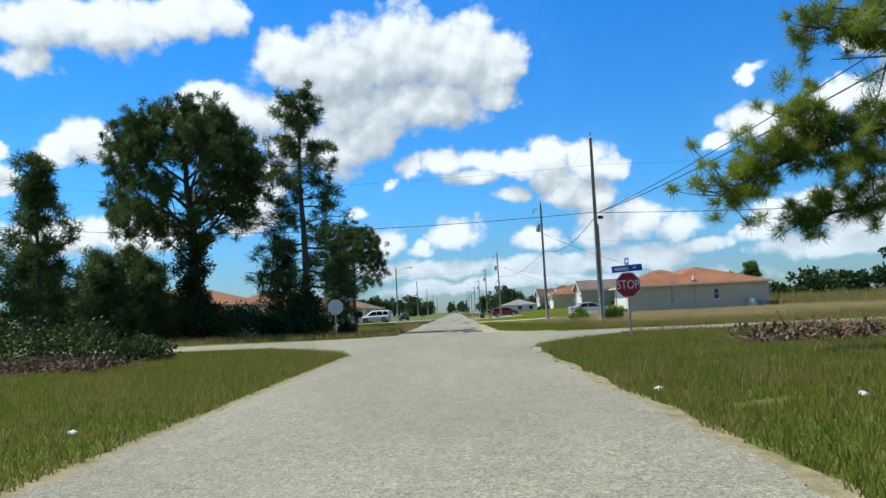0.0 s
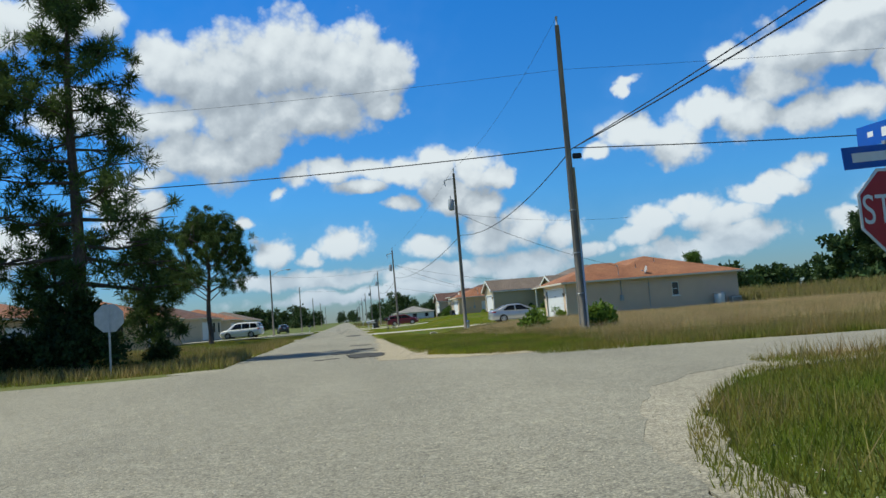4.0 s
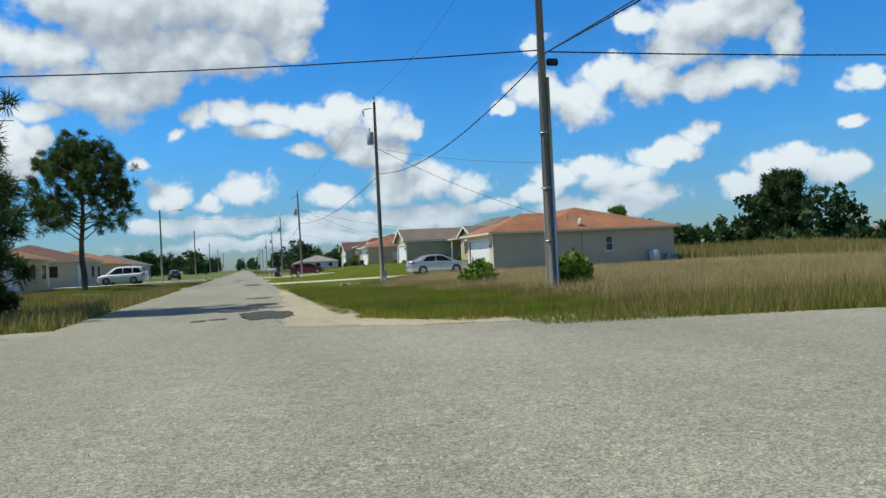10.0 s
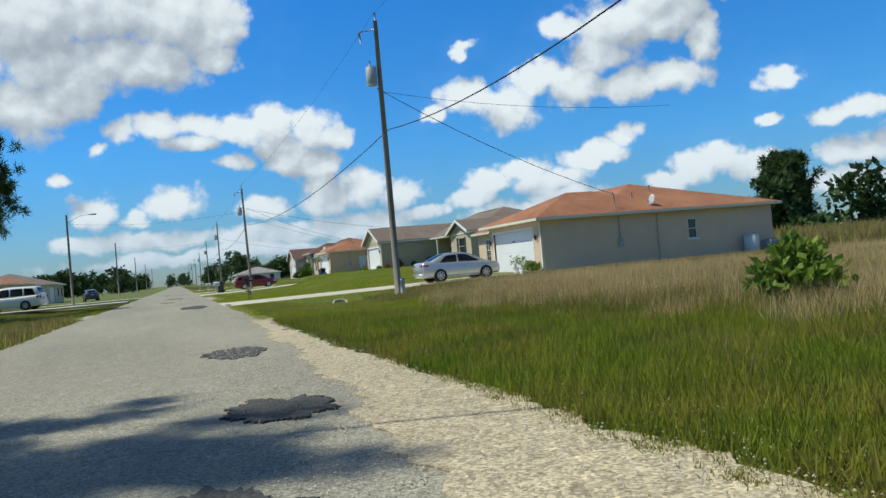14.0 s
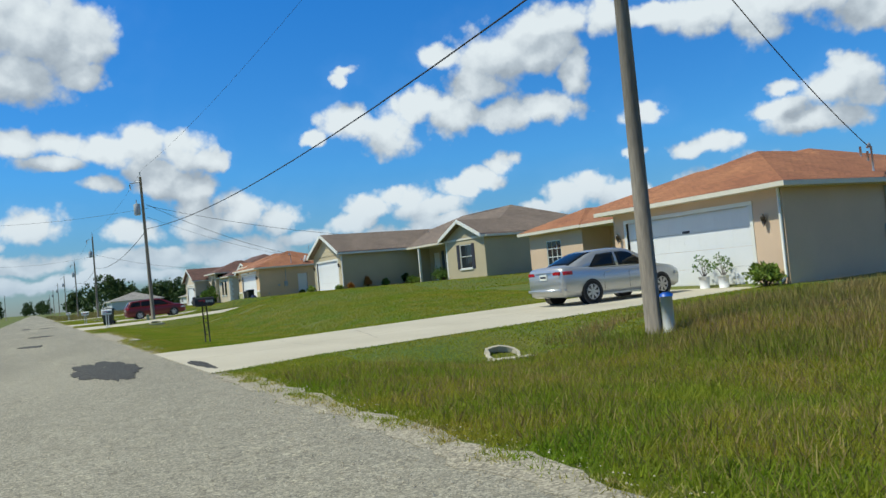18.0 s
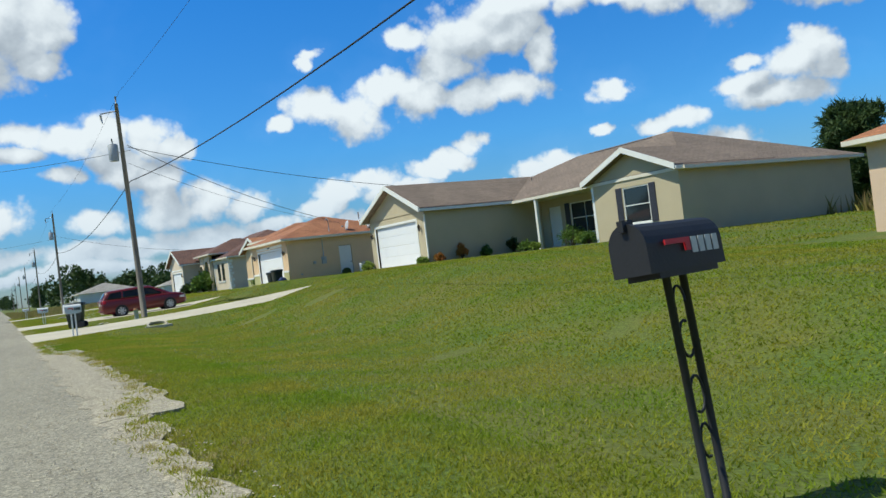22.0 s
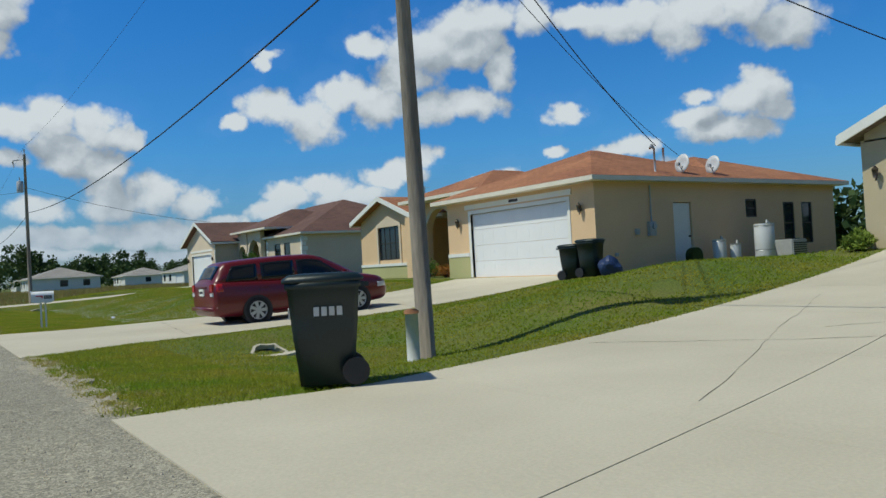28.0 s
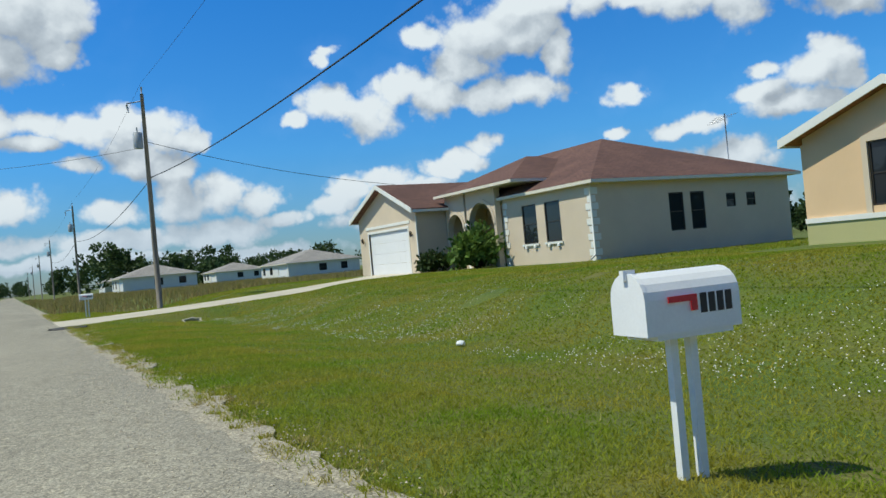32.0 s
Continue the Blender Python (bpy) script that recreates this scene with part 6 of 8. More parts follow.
def side_panel(dense, x0, x1, x2, x3, u0, u1, side):
    """Glass on a car's flank: x0, x1 its lower corners, x2, x3 its upper ones; u from belt to roof."""
    grid = []
    for i in range(9):
        row = []
        for j in range(6):
            f, v = i / 8, j / 5
            x = (x0 + (x1 - x0) * f) * (1 - v) + (x2 + (x3 - x2) * f) * v
            _, wb, wt, zb, zt = section_at(dense, x)
            u = u0 + (u1 - u0) * v
            pts = ((wb, zb), (wb * 0.55 + wt * 0.45, zb + (zt - zb) * 0.5), (wt + 0.015, zt - 0.07))
            (a, c), (b, d) = (pts[0], pts[1]) if u < 0.5 else (pts[1], pts[2])
            g = u * 2 if u < 0.5 else u * 2 - 1
            row.append((x, side * (a + (b - a) * g + 0.006), c + (d - c) * g + 0.002))
        grid.append(row)
    return panel(grid, (0, -side * 0.008, -0.002))


def screen_panel(dense, x0, x1, wide0, wide1, lift):
    """The windscreen or rear window on the sloping top of the cabin."""
    grid = []
    for i in range(9):
        row = []
        x = x0 + (x1 - x0) * i / 8
        _, wb, wt, zb, zt = section_at(dense, x)
        w = wide0 + (wide1 - wide0) * i / 8
        for j in range(9):
            y = (j / 4 - 1) * w * wt
            z = np.interp(abs(y), [0, wt * 0.5, wt * 0.93], [zt + 0.018, zt + 0.012, zt - 0.018])
            row.append((x + lift, y, z + 0.008))
        grid.append(row)
    return panel(grid, (-lift, 0, -0.008))


def flank_lamp(dense, x0, x1, z0, z1, side):
    """A lamp lens that follows the body's side."""
    grid = []
    for i in range(5):
        row = []
        for j in range(5):
            x, z = x0 + (x1 - x0) * i / 4, z0 + (z1 - z0) * j / 4
            _, w, zb, zt = section_at(dense, x)
            y = np.interp(z, [zb, zb + 0.05, zb + 0.18, (zb + zt) / 2 + 0.03, zt - 0.13, zt - 0.045, zt], [w * 0.80, w * 0.93, w * 0.985, w, w * 0.985, w * 0.94, w * 0.85])
            row.append((x, side * (y + 0.008), z))
        grid.append(row)
    return panel(grid, (0, -side * 0.01, 0))


def car(x, y, z, turn, paint_mat, label, body, cabin, panes, rear, front, wheels, r, wide, lamp, plate_z, category="car", pitch=0.0):
    """A car that points along +x. body: (x, half width, sill, top) sections; cabin: (x, half width at belt and roof, belt, roof)."""
    c = thing("car", x, y, z, label, category, turn=turn)
    c.matrix_world = pose(x, y, z, 0, -pitch, turn)
    hull, top = smooth_sections(body), smooth_sections(cabin)
    bm = loft(bmesh.new(), [body_ring(*q) for q in hull])
    for f in bm.faces:
        f.smooth = True
    part("body", bm, paint_mat, c)
    bm = loft(bmesh.new(), [cabin_ring(*q) for q in top])
    for f in bm.faces:
        f.smooth = True
    part("cabin", bm, paint_mat, c)
    part("rear_window", screen_panel(top, *rear, -0.004), M["car_glass"], c, "dark rear window")
    part("windscreen", screen_panel(top, *front, 0.004), M["car_glass"], c, "dark windscreen")
    for side in (1, -1):
        for p in panes:
            part("side_window", side_panel(top, *p, 0.10, 0.90, side), M["car_glass"], c, "dark tinted side window")
    for wx in wheels:
        for side in (1, -1):
            # the arch is not cut: a black disc stands for its shaded gap
            part("arch_shade", tubed([(wx, side * (wide - 0.22), r), (wx, side * (wide + 0.003), r)], r + 0.04, 28), M["black"], c)
            wheel(c, wx, side * (wide - 0.075), r)
    back = body[0][0]
    y0, y1, z0, z1, x1, split = lamp
    for side in (1, -1):
        a, b = sorted((side * y0, side * y1))
        t = part("tail_lamp", flank_lamp(hull, back + 0.07, x1, z0 + split, z1, side), M["tail"], c, "red tail lamp")
        part("lens", boxed(back - 0.012, back + 0.08, a, b, z0 + split, z1, bevel=0.015), M["tail"], t)
        part("reversing_lens", boxed(back - 0.01, back + 0.08, a, b, z0, z0 + split - 0.004, bevel=0.012), M["clear"], t, "clear reversing lamp")
    p = part("number_plate", boxed(back - 0.025, back + 0.02, -0.16, 0.16, plate_z - 0.08, plate_z + 0.08, bevel=0.006), M["plate"], c, "pale number plate")
    part("plate_mark", boxed(back - 0.028, back - 0.0252, -0.12, 0.12, plate_z - 0.025, plate_z + 0.03), M["dark"], p)
    part("plate_hood", boxed(back - 0.03, back + 0.03, -0.34, 0.34, plate_z + 0.10, plate_z + 0.13, bevel=0.01), paint_mat, c)
    bm = boxed(back - 0.06, back + 0.3, -wide * 0.9, wide * 0.9, 0.27, 0.57, bevel=0.11)
    for f in bm.faces:
        f.smooth = True
    part("bumper", bm, paint_mat, c)
    for side in (1, -1):
        mx = cabin[-1][0] - 0.55
        bm = boxed(mx, mx + 0.13, side * (wide + 0.05) - 0.09, side * (wide + 0.05) + 0.09, cabin[-1][3] + 0.04, cabin[-1][3] + 0.17, bevel=0.04)
        part("mirror", bm, paint_mat, c, "door mirror")
        for hx in (cabin[0][0] + 1.05, cabin[0][0] + 2.0):
            part("door_handle", boxed(hx, hx + 0.19, side * (wide - 0.015) - 0.018, side * (wide - 0.015) + 0.018, 0.80, 0.83, bevel=0.008), paint_mat, c, "door handle")
        for dx in (cabin[0][0] + 1.0, cabin[0][0] + 1.93, cabin[0][0] + 2.95):
            part("door_gap", boxed(dx, dx + 0.006, side * (wide - 0.008) - 0.006, side * (wide - 0.008) + 0.004, 0.34, 0.80), M["black"], c, "door shut line")
        part("headlamp", flank_lamp(hull, body[-1][0] - 0.40, body[-1][0] - 0.12, 0.56, 0.68, side), M["clear"], c, "clear headlamp")
        part("side_sill", boxed(wheels[0] + r + 0.08, wheels[1] - r - 0.08, side * (wide - 0.06) - 0.02, side * (wide - 0.06) + 0.02, 0.19, 0.25, bevel=0.008), paint_mat, c)
    return c


SEDAN_BODY = [(-2.26, 0.66, 0.36, 0.90), (-2.20, 0.76, 0.28, 1.00), (-2.05, 0.82, 0.22, 1.04), (-1.6, 0.875, 0.20, 1.02), (-0.9, 0.88, 0.19, 0.97), (0.0, 0.88, 0.19, 0.95), (0.9, 0.88, 0.19, 0.94), (1.4, 0.87, 0.20, 0.91), (1.9, 0.83, 0.22, 0.83), (2.15, 0.74, 0.25, 0.73), (2.27, 0.58, 0.32, 0.63)]
SEDAN_CABIN = [(-1.85, 0.68, 0.60, 0.98, 1.03), (-1.45, 0.75, 0.585, 0.95, 1.22), (-0.95, 0.78, 0.585, 0.93, 1.41), (-0.3, 0.79, 0.59, 0.92, 1.465), (0.25, 0.785, 0.59, 0.91, 1.445), (0.85, 0.765, 0.60, 0.90, 1.23), (1.45, 0.70, 0.62, 0.88, 0.93)]
SEDAN_PANES = ((-1.28, -0.30, -0.88, -0.28), (-0.20, 1.12, -0.20, 0.36))
car(15.5, 76.95, 0.075, 2.0, M["silver"], "silver four-door sedan parked nose-in on a concrete driveway", SEDAN_BODY, SEDAN_CABIN, SEDAN_PANES, (-1.74, -0.95, 0.80, 0.86), (0.42, 1.34, 0.86, 0.82), (-1.3, 1.3), 0.315, 0.88, (0.40, 0.70, 0.78, 0.93, -1.92, 0.05), 0.80)
WAGON_BODY = [(-2.28, 0.68, 0.38, 0.94), (-2.24, 0.77, 0.28, 1.00), (-2.1, 0.83, 0.23, 1.02), (-1.6, 0.865, 0.20, 1.00), (-0.9, 0.87, 0.19, 0.97), (0.0, 0.87, 0.19, 0.95), (0.9, 0.87, 0.19, 0.94), (1.4, 0.86, 0.20, 0.92), (1.9, 0.82, 0.22, 0.85), (2.15, 0.74, 0.25, 0.75), (2.29, 0.58, 0.32, 0.63)]
WAGON_CABIN = [(-2.24, 0.70, 0.58, 0.97, 1.02), (-2.12, 0.73, 0.58, 0.97, 1.20), (-1.98, 0.75, 0.585, 0.97, 1.39), (-1.75, 0.77, 0.60, 0.96, 1.46), (-0.9, 0.785, 0.61, 0.94, 1.50), (-0.2, 0.785, 0.61, 0.93, 1.505), (0.35, 0.78, 0.605, 0.92, 1.47), (0.9, 0.765, 0.61, 0.91, 1.24), (1.45, 0.70, 0.62, 0.89, 0.95)]
WAGON_PANES = ((-1.98, -1.22, -1.78, -1.20), (-1.12, -0.30, -1.10, -0.28), (-0.22, 1.12, -0.20, 0.44))
car(9.5, 125.9, 0.05, 1.0, M["maroon"], "dark red station wagon parked nose-in on a concrete driveway", WAGON_BODY, WAGON_CABIN, WAGON_PANES, (-2.20, -2.0, 0.86, 0.9), (0.48, 1.34, 0.86, 0.82), (-1.3, 1.3), 0.31, 0.87, (0.54, 0.73, 0.70, 0.98, -2.06, 0.10), 0.80, pitch=1.8)
car(-10.1, 100.6, 0.28, 168.0, M["white_paint"], "white minivan parked on a driveway across the street", WAGON_BODY, [(q[0], q[1], q[2], q[3], q[4] + (0.16 if q[4] > 1.1 else 0)) for q in WAGON_CABIN], WAGON_PANES, (-2.20, -2.0, 0.86, 0.9), (0.48, 1.34, 0.86, 0.82), (-1.3, 1.3), 0.32, 0.87, (0.54, 0.73, 0.70, 0.98, -2.06, 0.10), 0.80)
car(-9.6, 150.0, 0.05, 100.0, M["dark_car"], "dark sedan parked far down the street", SEDAN_BODY, SEDAN_CABIN, SEDAN_PANES, (-1.74, -0.95, 0.80, 0.86), (0.42, 1.34, 0.86, 0.82), (-1.3, 1.3), 0.315, 0.88, (0.40, 0.70, 0.78, 0.93, -1.92, 0.05), 0.80)


# ---- signs ----
M["stop_red"] = mat("stop_sign_red", (0.45, 0.015, 0.02), 0.4, var=0.06, bump=0)
M["sign_white"] = mat("reflective_white", (0.82, 0.82, 0.82), 0.4, var=0.03, bump=0)
M["sign_blue"] = mat("street_sign_blue", (0.012, 0.10, 0.50), 0.4, var=0.06, bump=0)


def lettering(text, size, material, parent, place, name="lettering"):
    cu = bpy.data.curves.new(name, "FONT")
    cu.body, cu.size, cu.align_x, cu.align_y, cu.extrude = text, size, "CENTER", "CENTER", 0.001
    tmp = bpy.data.objects.new(name, cu)
    scene.collection.objects.link(tmp)
    me = bpy.data.meshes.new_from_object(tmp.evaluated_get(bpy.context.evaluated_depsgraph_get()))
    bpy.data.objects.remove(tmp)
    me.materials.clear()
    me.materials.append(material)
    ob = new(name, me)
    ob.parent, ob.matrix_basis = parent, place
    return ob


def octagon(r):
    return [(r * math.cos(math.pi / 8 + k * math.pi / 4), r * math.sin(math.pi / 8 + k * math.pi / 4)) for k in range(8)]


def stop_sign(x, y, centre, label, turn=0.0, blades_on=False):
    t = thing("stop_sign", x, y, float(lie(np.array([x]), np.array([y]))[0]), label, "stop sign", "stop signs", turn=turn)
    part("post", boxed(-0.03, 0.03, 0.012, 0.045, -0.3, centre + (0.64 if blades_on else 0.36)), M["galv"], t, "galvanised steel channel post")
    p = part("plate", prism(bmesh.new(), [(a, b + centre) for a, b in octagon(0.49)], "y", 0.0, 0.006), M["galv"], t, "bare metal octagonal plate")
    part("border", prism(bmesh.new(), [(a, b + centre) for a, b in octagon(0.487)], "y", -0.0025, 0.0), M["sign_white"], p, "white reflective border")
    part("face", prism(bmesh.new(), [(a, b + centre) for a, b in octagon(0.455)], "y", -0.005, -0.0025), M["stop_red"], p, "red reflective face")
    lettering("STOP", 0.41, M["sign_white"], p, pose(0, -0.007, centre, 90, 0, 0) @ Matrix.Diagonal((0.85, 1.1, 1, 1)))
    if blades_on:
        for z, a, w in ((centre + 0.60, 0.0, 1.12), (centre + 0.86, 82.0, 1.0)):
            b = part("name_blade", boxed(-w / 2, w / 2, -0.004, 0.004, -0.12, 0.12), M["sign_blue"], t, "blue street name blade")
            b.matrix_basis = pose(0, 0.02, z, 0, -3, a)
            for side in (-1, 1):
                part("name_bar", boxed(-w * 0.40, w * 0.05, side * 0.0055 - 0.001, side * 0.0055 + 0.001, -0.05, 0.05), M["sign_white"], b)
                part("name_bar", boxed(w * 0.2, w * 0.3, side * 0.0055 - 0.001, side * 0.0055 + 0.001, -0.02, 0.04), M["sign_white"], b)
            part("bracket", boxed(-0.03, 0.03, -0.03, 0.03, -0.14, -0.10), M["galv"], b)
    return t


stop_sign(7.26, 20.45, 1.9, "red octagonal stop sign with blue street name blades above", 4.0, True)
stop_sign(-6.3, 39.5, 1.95, "octagonal stop sign seen from its bare metal back", 184.0)


# ---- mailboxes, bins, culverts ----
M["bin"] = mat("dark_teal_plastic", (0.008, 0.021, 0.025), 0.45, var=0.12, scale=3, fine=30, bump=0.08)
M["bin_blue"] = mat("blue_plastic", (0.02, 0.04, 0.12), 0.5, var=0.1, bump=0.05)
M["mark"] = mat("pale_marking", (0.62, 0.62, 0.58), 0.6, var=0.05, bump=0)
M["flag"] = mat("red_flag_plastic", (0.55, 0.02, 0.03), 0.45, var=0.05, bump=0)
M["plastic_white"] = mat("white_plastic", (0.82, 0.83, 0.83), 0.4, var=0.03, bump=0.02)


def mailbox(x, y, body_z, material, posts, label, turn=0.0, length=0.52, width=0.20, flag_side=-1, marks=4, post_mat=None, lean=0.0, gap=0.12):
    """A round-topped box on one or two posts; its door looks to -x, over the road."""
    t = thing("mailbox", x, y, float(lie(np.array([x]), np.array([y]))[0]), label, "mailbox", "mailboxes", turn=turn)
    t.matrix_world = t.matrix_world @ pose(0, 0, 0, lean, 0, 0)
    h = width * 1.15
    outline = [(-width / 2, body_z), (width / 2, body_z)] + [(width / 2 * math.cos(math.pi * k / 10), body_z + h - width / 2 + width / 2 * math.sin(math.pi * k / 10)) for k in range(11)]
    b = part("box", prism(bmesh.new(), outline, "x", -length / 2, length / 2), material, t)
    part("door", prism(bmesh.new(), [(u * 1.03, body_z + (w - body_z) * 1.02) for u, w in outline], "x", -length / 2 - 0.02, -length / 2), material, b)
    part("latch", boxed(-length / 2 - 0.04, -length / 2 + 0.03, -0.015, 0.015, body_z + h - 0.03, body_z + h + 0.02), material, b)
    s = flag_side
    part("flag", boxed(-0.17, 0.0, s * (width / 2 + 0.012) - 0.004, s * (width / 2 + 0.012) + 0.004, body_z + h * 0.50, body_z + h * 0.60), M["flag"], b, "red signal flag")
    part("flag_tip", boxed(-0.035, 0.0, s * (width / 2 + 0.012) - 0.005, s * (width / 2 + 0.012) + 0.005, body_z + h * 0.34, body_z + h * 0.50), M["flag"], b)
    for k in range(marks):
        part("number_bar", boxed(0.03 + k * 0.052, 0.068 + k * 0.052, s * (width / 2 + 0.002) - 0.002, s * (width / 2 + 0.002) + 0.002, body_z + h * 0.28, body_z + h * 0.60), M["black"] if material is not M["black"] else M["mark"], b)
    for k in range(posts):
        px = (k - (posts - 1) / 2) * gap
        part("post", boxed(px - 0.022, px + 0.022, -0.022, 0.022, -0.3, body_z) if post_mat is not M["black"] else tubed([(px, 0, -0.3), (px, 0, body_z)], 0.018, 8), post_mat or M["plastic_white"], t)
    part("shelf", boxed(-length / 2 + 0.05, length / 2 - 0.05, -width / 2 + 0.01, width / 2 - 0.01, body_z - 0.025, body_z), post_mat or M["plastic_white"], t)
    return t


box_one = mailbox(4.92, 81.05, 1.04, M["black"], 2, "black metal mailbox on two thin leaning rods", 8.0, 0.52, 0.19, post_mat=M["black"], lean=-5.0)
for k, (z, r, a0, a1) in enumerate(((0.90, 0.045, 0.0, 3.6), (0.74, 0.05, 1.2, 5.6), (0.50, 0.05, -2.0, 2.6), (0.30, 0.045, 0.4, 5.0))):
    part("scroll", tubed([(r * math.cos(a0 + (a1 - a0) * q / 10) * 0.9, 0, z + r * 1.6 * math.sin(a0 + (a1 - a0) * q / 10)) for q in range(11)], 0.007, 6), M["black"], box_one, "black wrought-iron scroll")
mailbox(4.45, 107.3, 0.78, M["plastic_white"], 2, "white plastic mailbox on twin posts beside a driveway", 6.0, 0.5, 0.24)
mailbox(4.66, 132.5, 0.74, M["plastic_white"], 2, "white round-topped mailbox with a red flag on twin posts", -6.0, 0.56, 0.26)
mailbox(4.6, 166.6, 0.80, M["plastic_white"], 2, "white mailbox on twin posts by a far driveway", 0.0)
mailbox(-4.6, 139.0, 0.95, M["black"], 1, "dark mailbox on a post across the street", 180.0)


def wheeled_bin(x, y, turn, h, label, material, marks=4, scale=1.0):
    t = thing("wheeled_bin", x, y, float(lie(np.array([x]), np.array([y]))[0]) + 0.045, label, "rubbish bin", "wheeled bins", turn=turn)
    def ring(w, d, z):
        c = 0.05
        return [(-w + c, -d, z), (w - c, -d, z), (w, -d + c, z), (w, d - c, z), (w - c, d, z), (-w + c, d, z), (-w, d - c, z), (-w, -d + c, z)]
    b = part("body", loft(bmesh.new(), [ring(0.22 * scale, 0.25 * scale, 0.0), ring(0.27 * scale, 0.31 * scale, h * 0.55), ring(0.29 * scale, 0.335 * scale, h * 0.86), ring(0.315 * scale, 0.36 * scale, h * 0.87), ring(0.315 * scale, 0.36 * scale, h * 0.92)]), material, t)
    part("lid", loft(bmesh.new(), [ring(0.325 * scale, 0.38 * scale, h * 0.92), ring(0.33 * scale, 0.385 * scale, h * 0.95), ring(0.28 * scale, 0.33 * scale, h * 0.99), ring(0.15 * scale, 0.2 * scale, h)]), material, t, "closed domed lid")
    part("handle", tubed([(-0.22 * scale, 0.42 * scale, h * 0.88), (0.22 * scale, 0.42 * scale, h * 0.88)], 0.018, 8), material, t)
    for k in (-1, 1):
        part("handle_arm", boxed(k * 0.22 * scale - 0.015, k * 0.22 * scale + 0.015, 0.34 * scale, 0.43 * scale, h * 0.86, h * 0.9), material, t)
        part("wheel", tubed([(k * 0.20 * scale, 0.27 * scale, 0.12), (k * 0.27 * scale, 0.27 * scale, 0.12)], 0.13, 16), M["black"], t, "black plastic wheel")
    part("lift_bar", boxed(-0.2 * scale, 0.2 * scale, -0.30 * scale, -0.27 * scale, h * 0.40, h * 0.44), material, b)
    for k in range(marks):
        part("number_bar", boxed(-0.15 + k * 0.085, -0.095 + k * 0.085, -0.336 * scale, -0.305 * scale, h * 0.60, h * 0.69), M["mark"], b)
        part("number_bar", boxed(0.268 * scale, 0.29 * scale, -0.10 + k * 0.072, -0.05 + k * 0.072, h * 0.62, h * 0.70), M["mark"], b)
    return t


wheeled_bin(5.08, 114.8, 247.0, 1.06, "dark teal wheeled rubbish bin with painted numerals at the roadside", M["bin"])
wheeled_bin(16.4, 123.3, 20.0, 0.95, "dark grey wheeled bin beside a garage door", M["bin"], 0, 0.85)
wheeled_bin(16.45, 122.65, 10.0, 1.0, "dark grey wheeled bin beside a garage corner", M["bin"], 0, 0.85)


def culvert(x, y, z, turn, label, seed, size=0.62):
    """The cut-off end of a drain pipe, half sunk in the turf, with a cracked concrete apron."""
    rng = random.Random(seed)
    t = thing("culvert_end", x, y, z, label, "culvert", "culvert ends", turn=turn)
    n, bm = 14, bmesh.new()
    chip = [rng.uniform(0.9, 1.06) for _ in range(n)]

    def ring(r, lift, worn=0.0):
        return [((r + worn * (chip[k] - 1)) * math.cos(2 * math.pi * k / n) * size, (r * 0.8 * math.sin(2 * math.pi * k / n) + lift * 0.6) * size, (0.10 + r * 0.34 * math.sin(2 * math.pi * k / n) - lift + worn * (chip[k] - 1) * 0.4) * size) for k in range(n)]

    vs = [[bm.verts.new(p) for p in q] for q in (ring(0.56, 0.25), ring(0.54, 0.0, 1.0), ring(0.45, 0.0, 1.0), ring(0.43, 0.16))]
    for a, b in zip(vs, vs[1:]):
        for k in range(n):
            bm.faces.new((a[k], a[(k + 1) % n], b[(k + 1) % n], b[k]))
    bmesh.ops.recalc_face_normals(bm, faces=bm.faces[:])
    part("collar", bm, M["concrete"], t, "chipped pale concrete collar")
    # flat black sheet stands for the shade inside the pipe
    bm = bmesh.new()
    bm.faces.new([bm.verts.new(p) for p in ring(0.435, 0.14)])
    part("pipe_shade", bm, M["black"], t, "black sheet for the shade inside the pipe mouth")
    bm = bmesh.new()
    slab = [(-0.75, -0.62), (0.2, -0.78), (0.72, -0.55), (0.66, -0.30), (0.30, -0.42), (-0.30, -0.42), (-0.70, -0.30)]
    lower = [bm.verts.new((px * size, py * size, -0.16 * size)) for px, py in slab]
    upper = [bm.verts.new((px * size, py * size, (0.02 + rng.uniform(-0.02, 0.03)) * size)) for px, py in slab]
    bm.faces.new(upper)
    for k in range(len(slab)):
        bm.faces.new((lower[k], lower[(k + 1) % len(slab)], upper[(k + 1) % len(slab)], upper[k]))
    bmesh.ops.recalc_face_normals(bm, faces=bm.faces[:])
    part("apron", bm, M["concrete"], t, "cracked pale concrete apron")
    return t


for k, (x, y, lab) in enumerate(((7.7, 70.4, "broken concrete culvert end in a mown ditch"), (7.0, 107.0, "concrete culvert end in a mown ditch"), (6.75, 120.7, "pale concrete culvert end in a mown ditch"), (7.2, 157.6, "pale concrete culvert end in a mown ditch"))):
    culvert(x, y, float(lie(np.array([x]), np.array([y]))[0]) - 0.015, 0, lab, 5 + k)


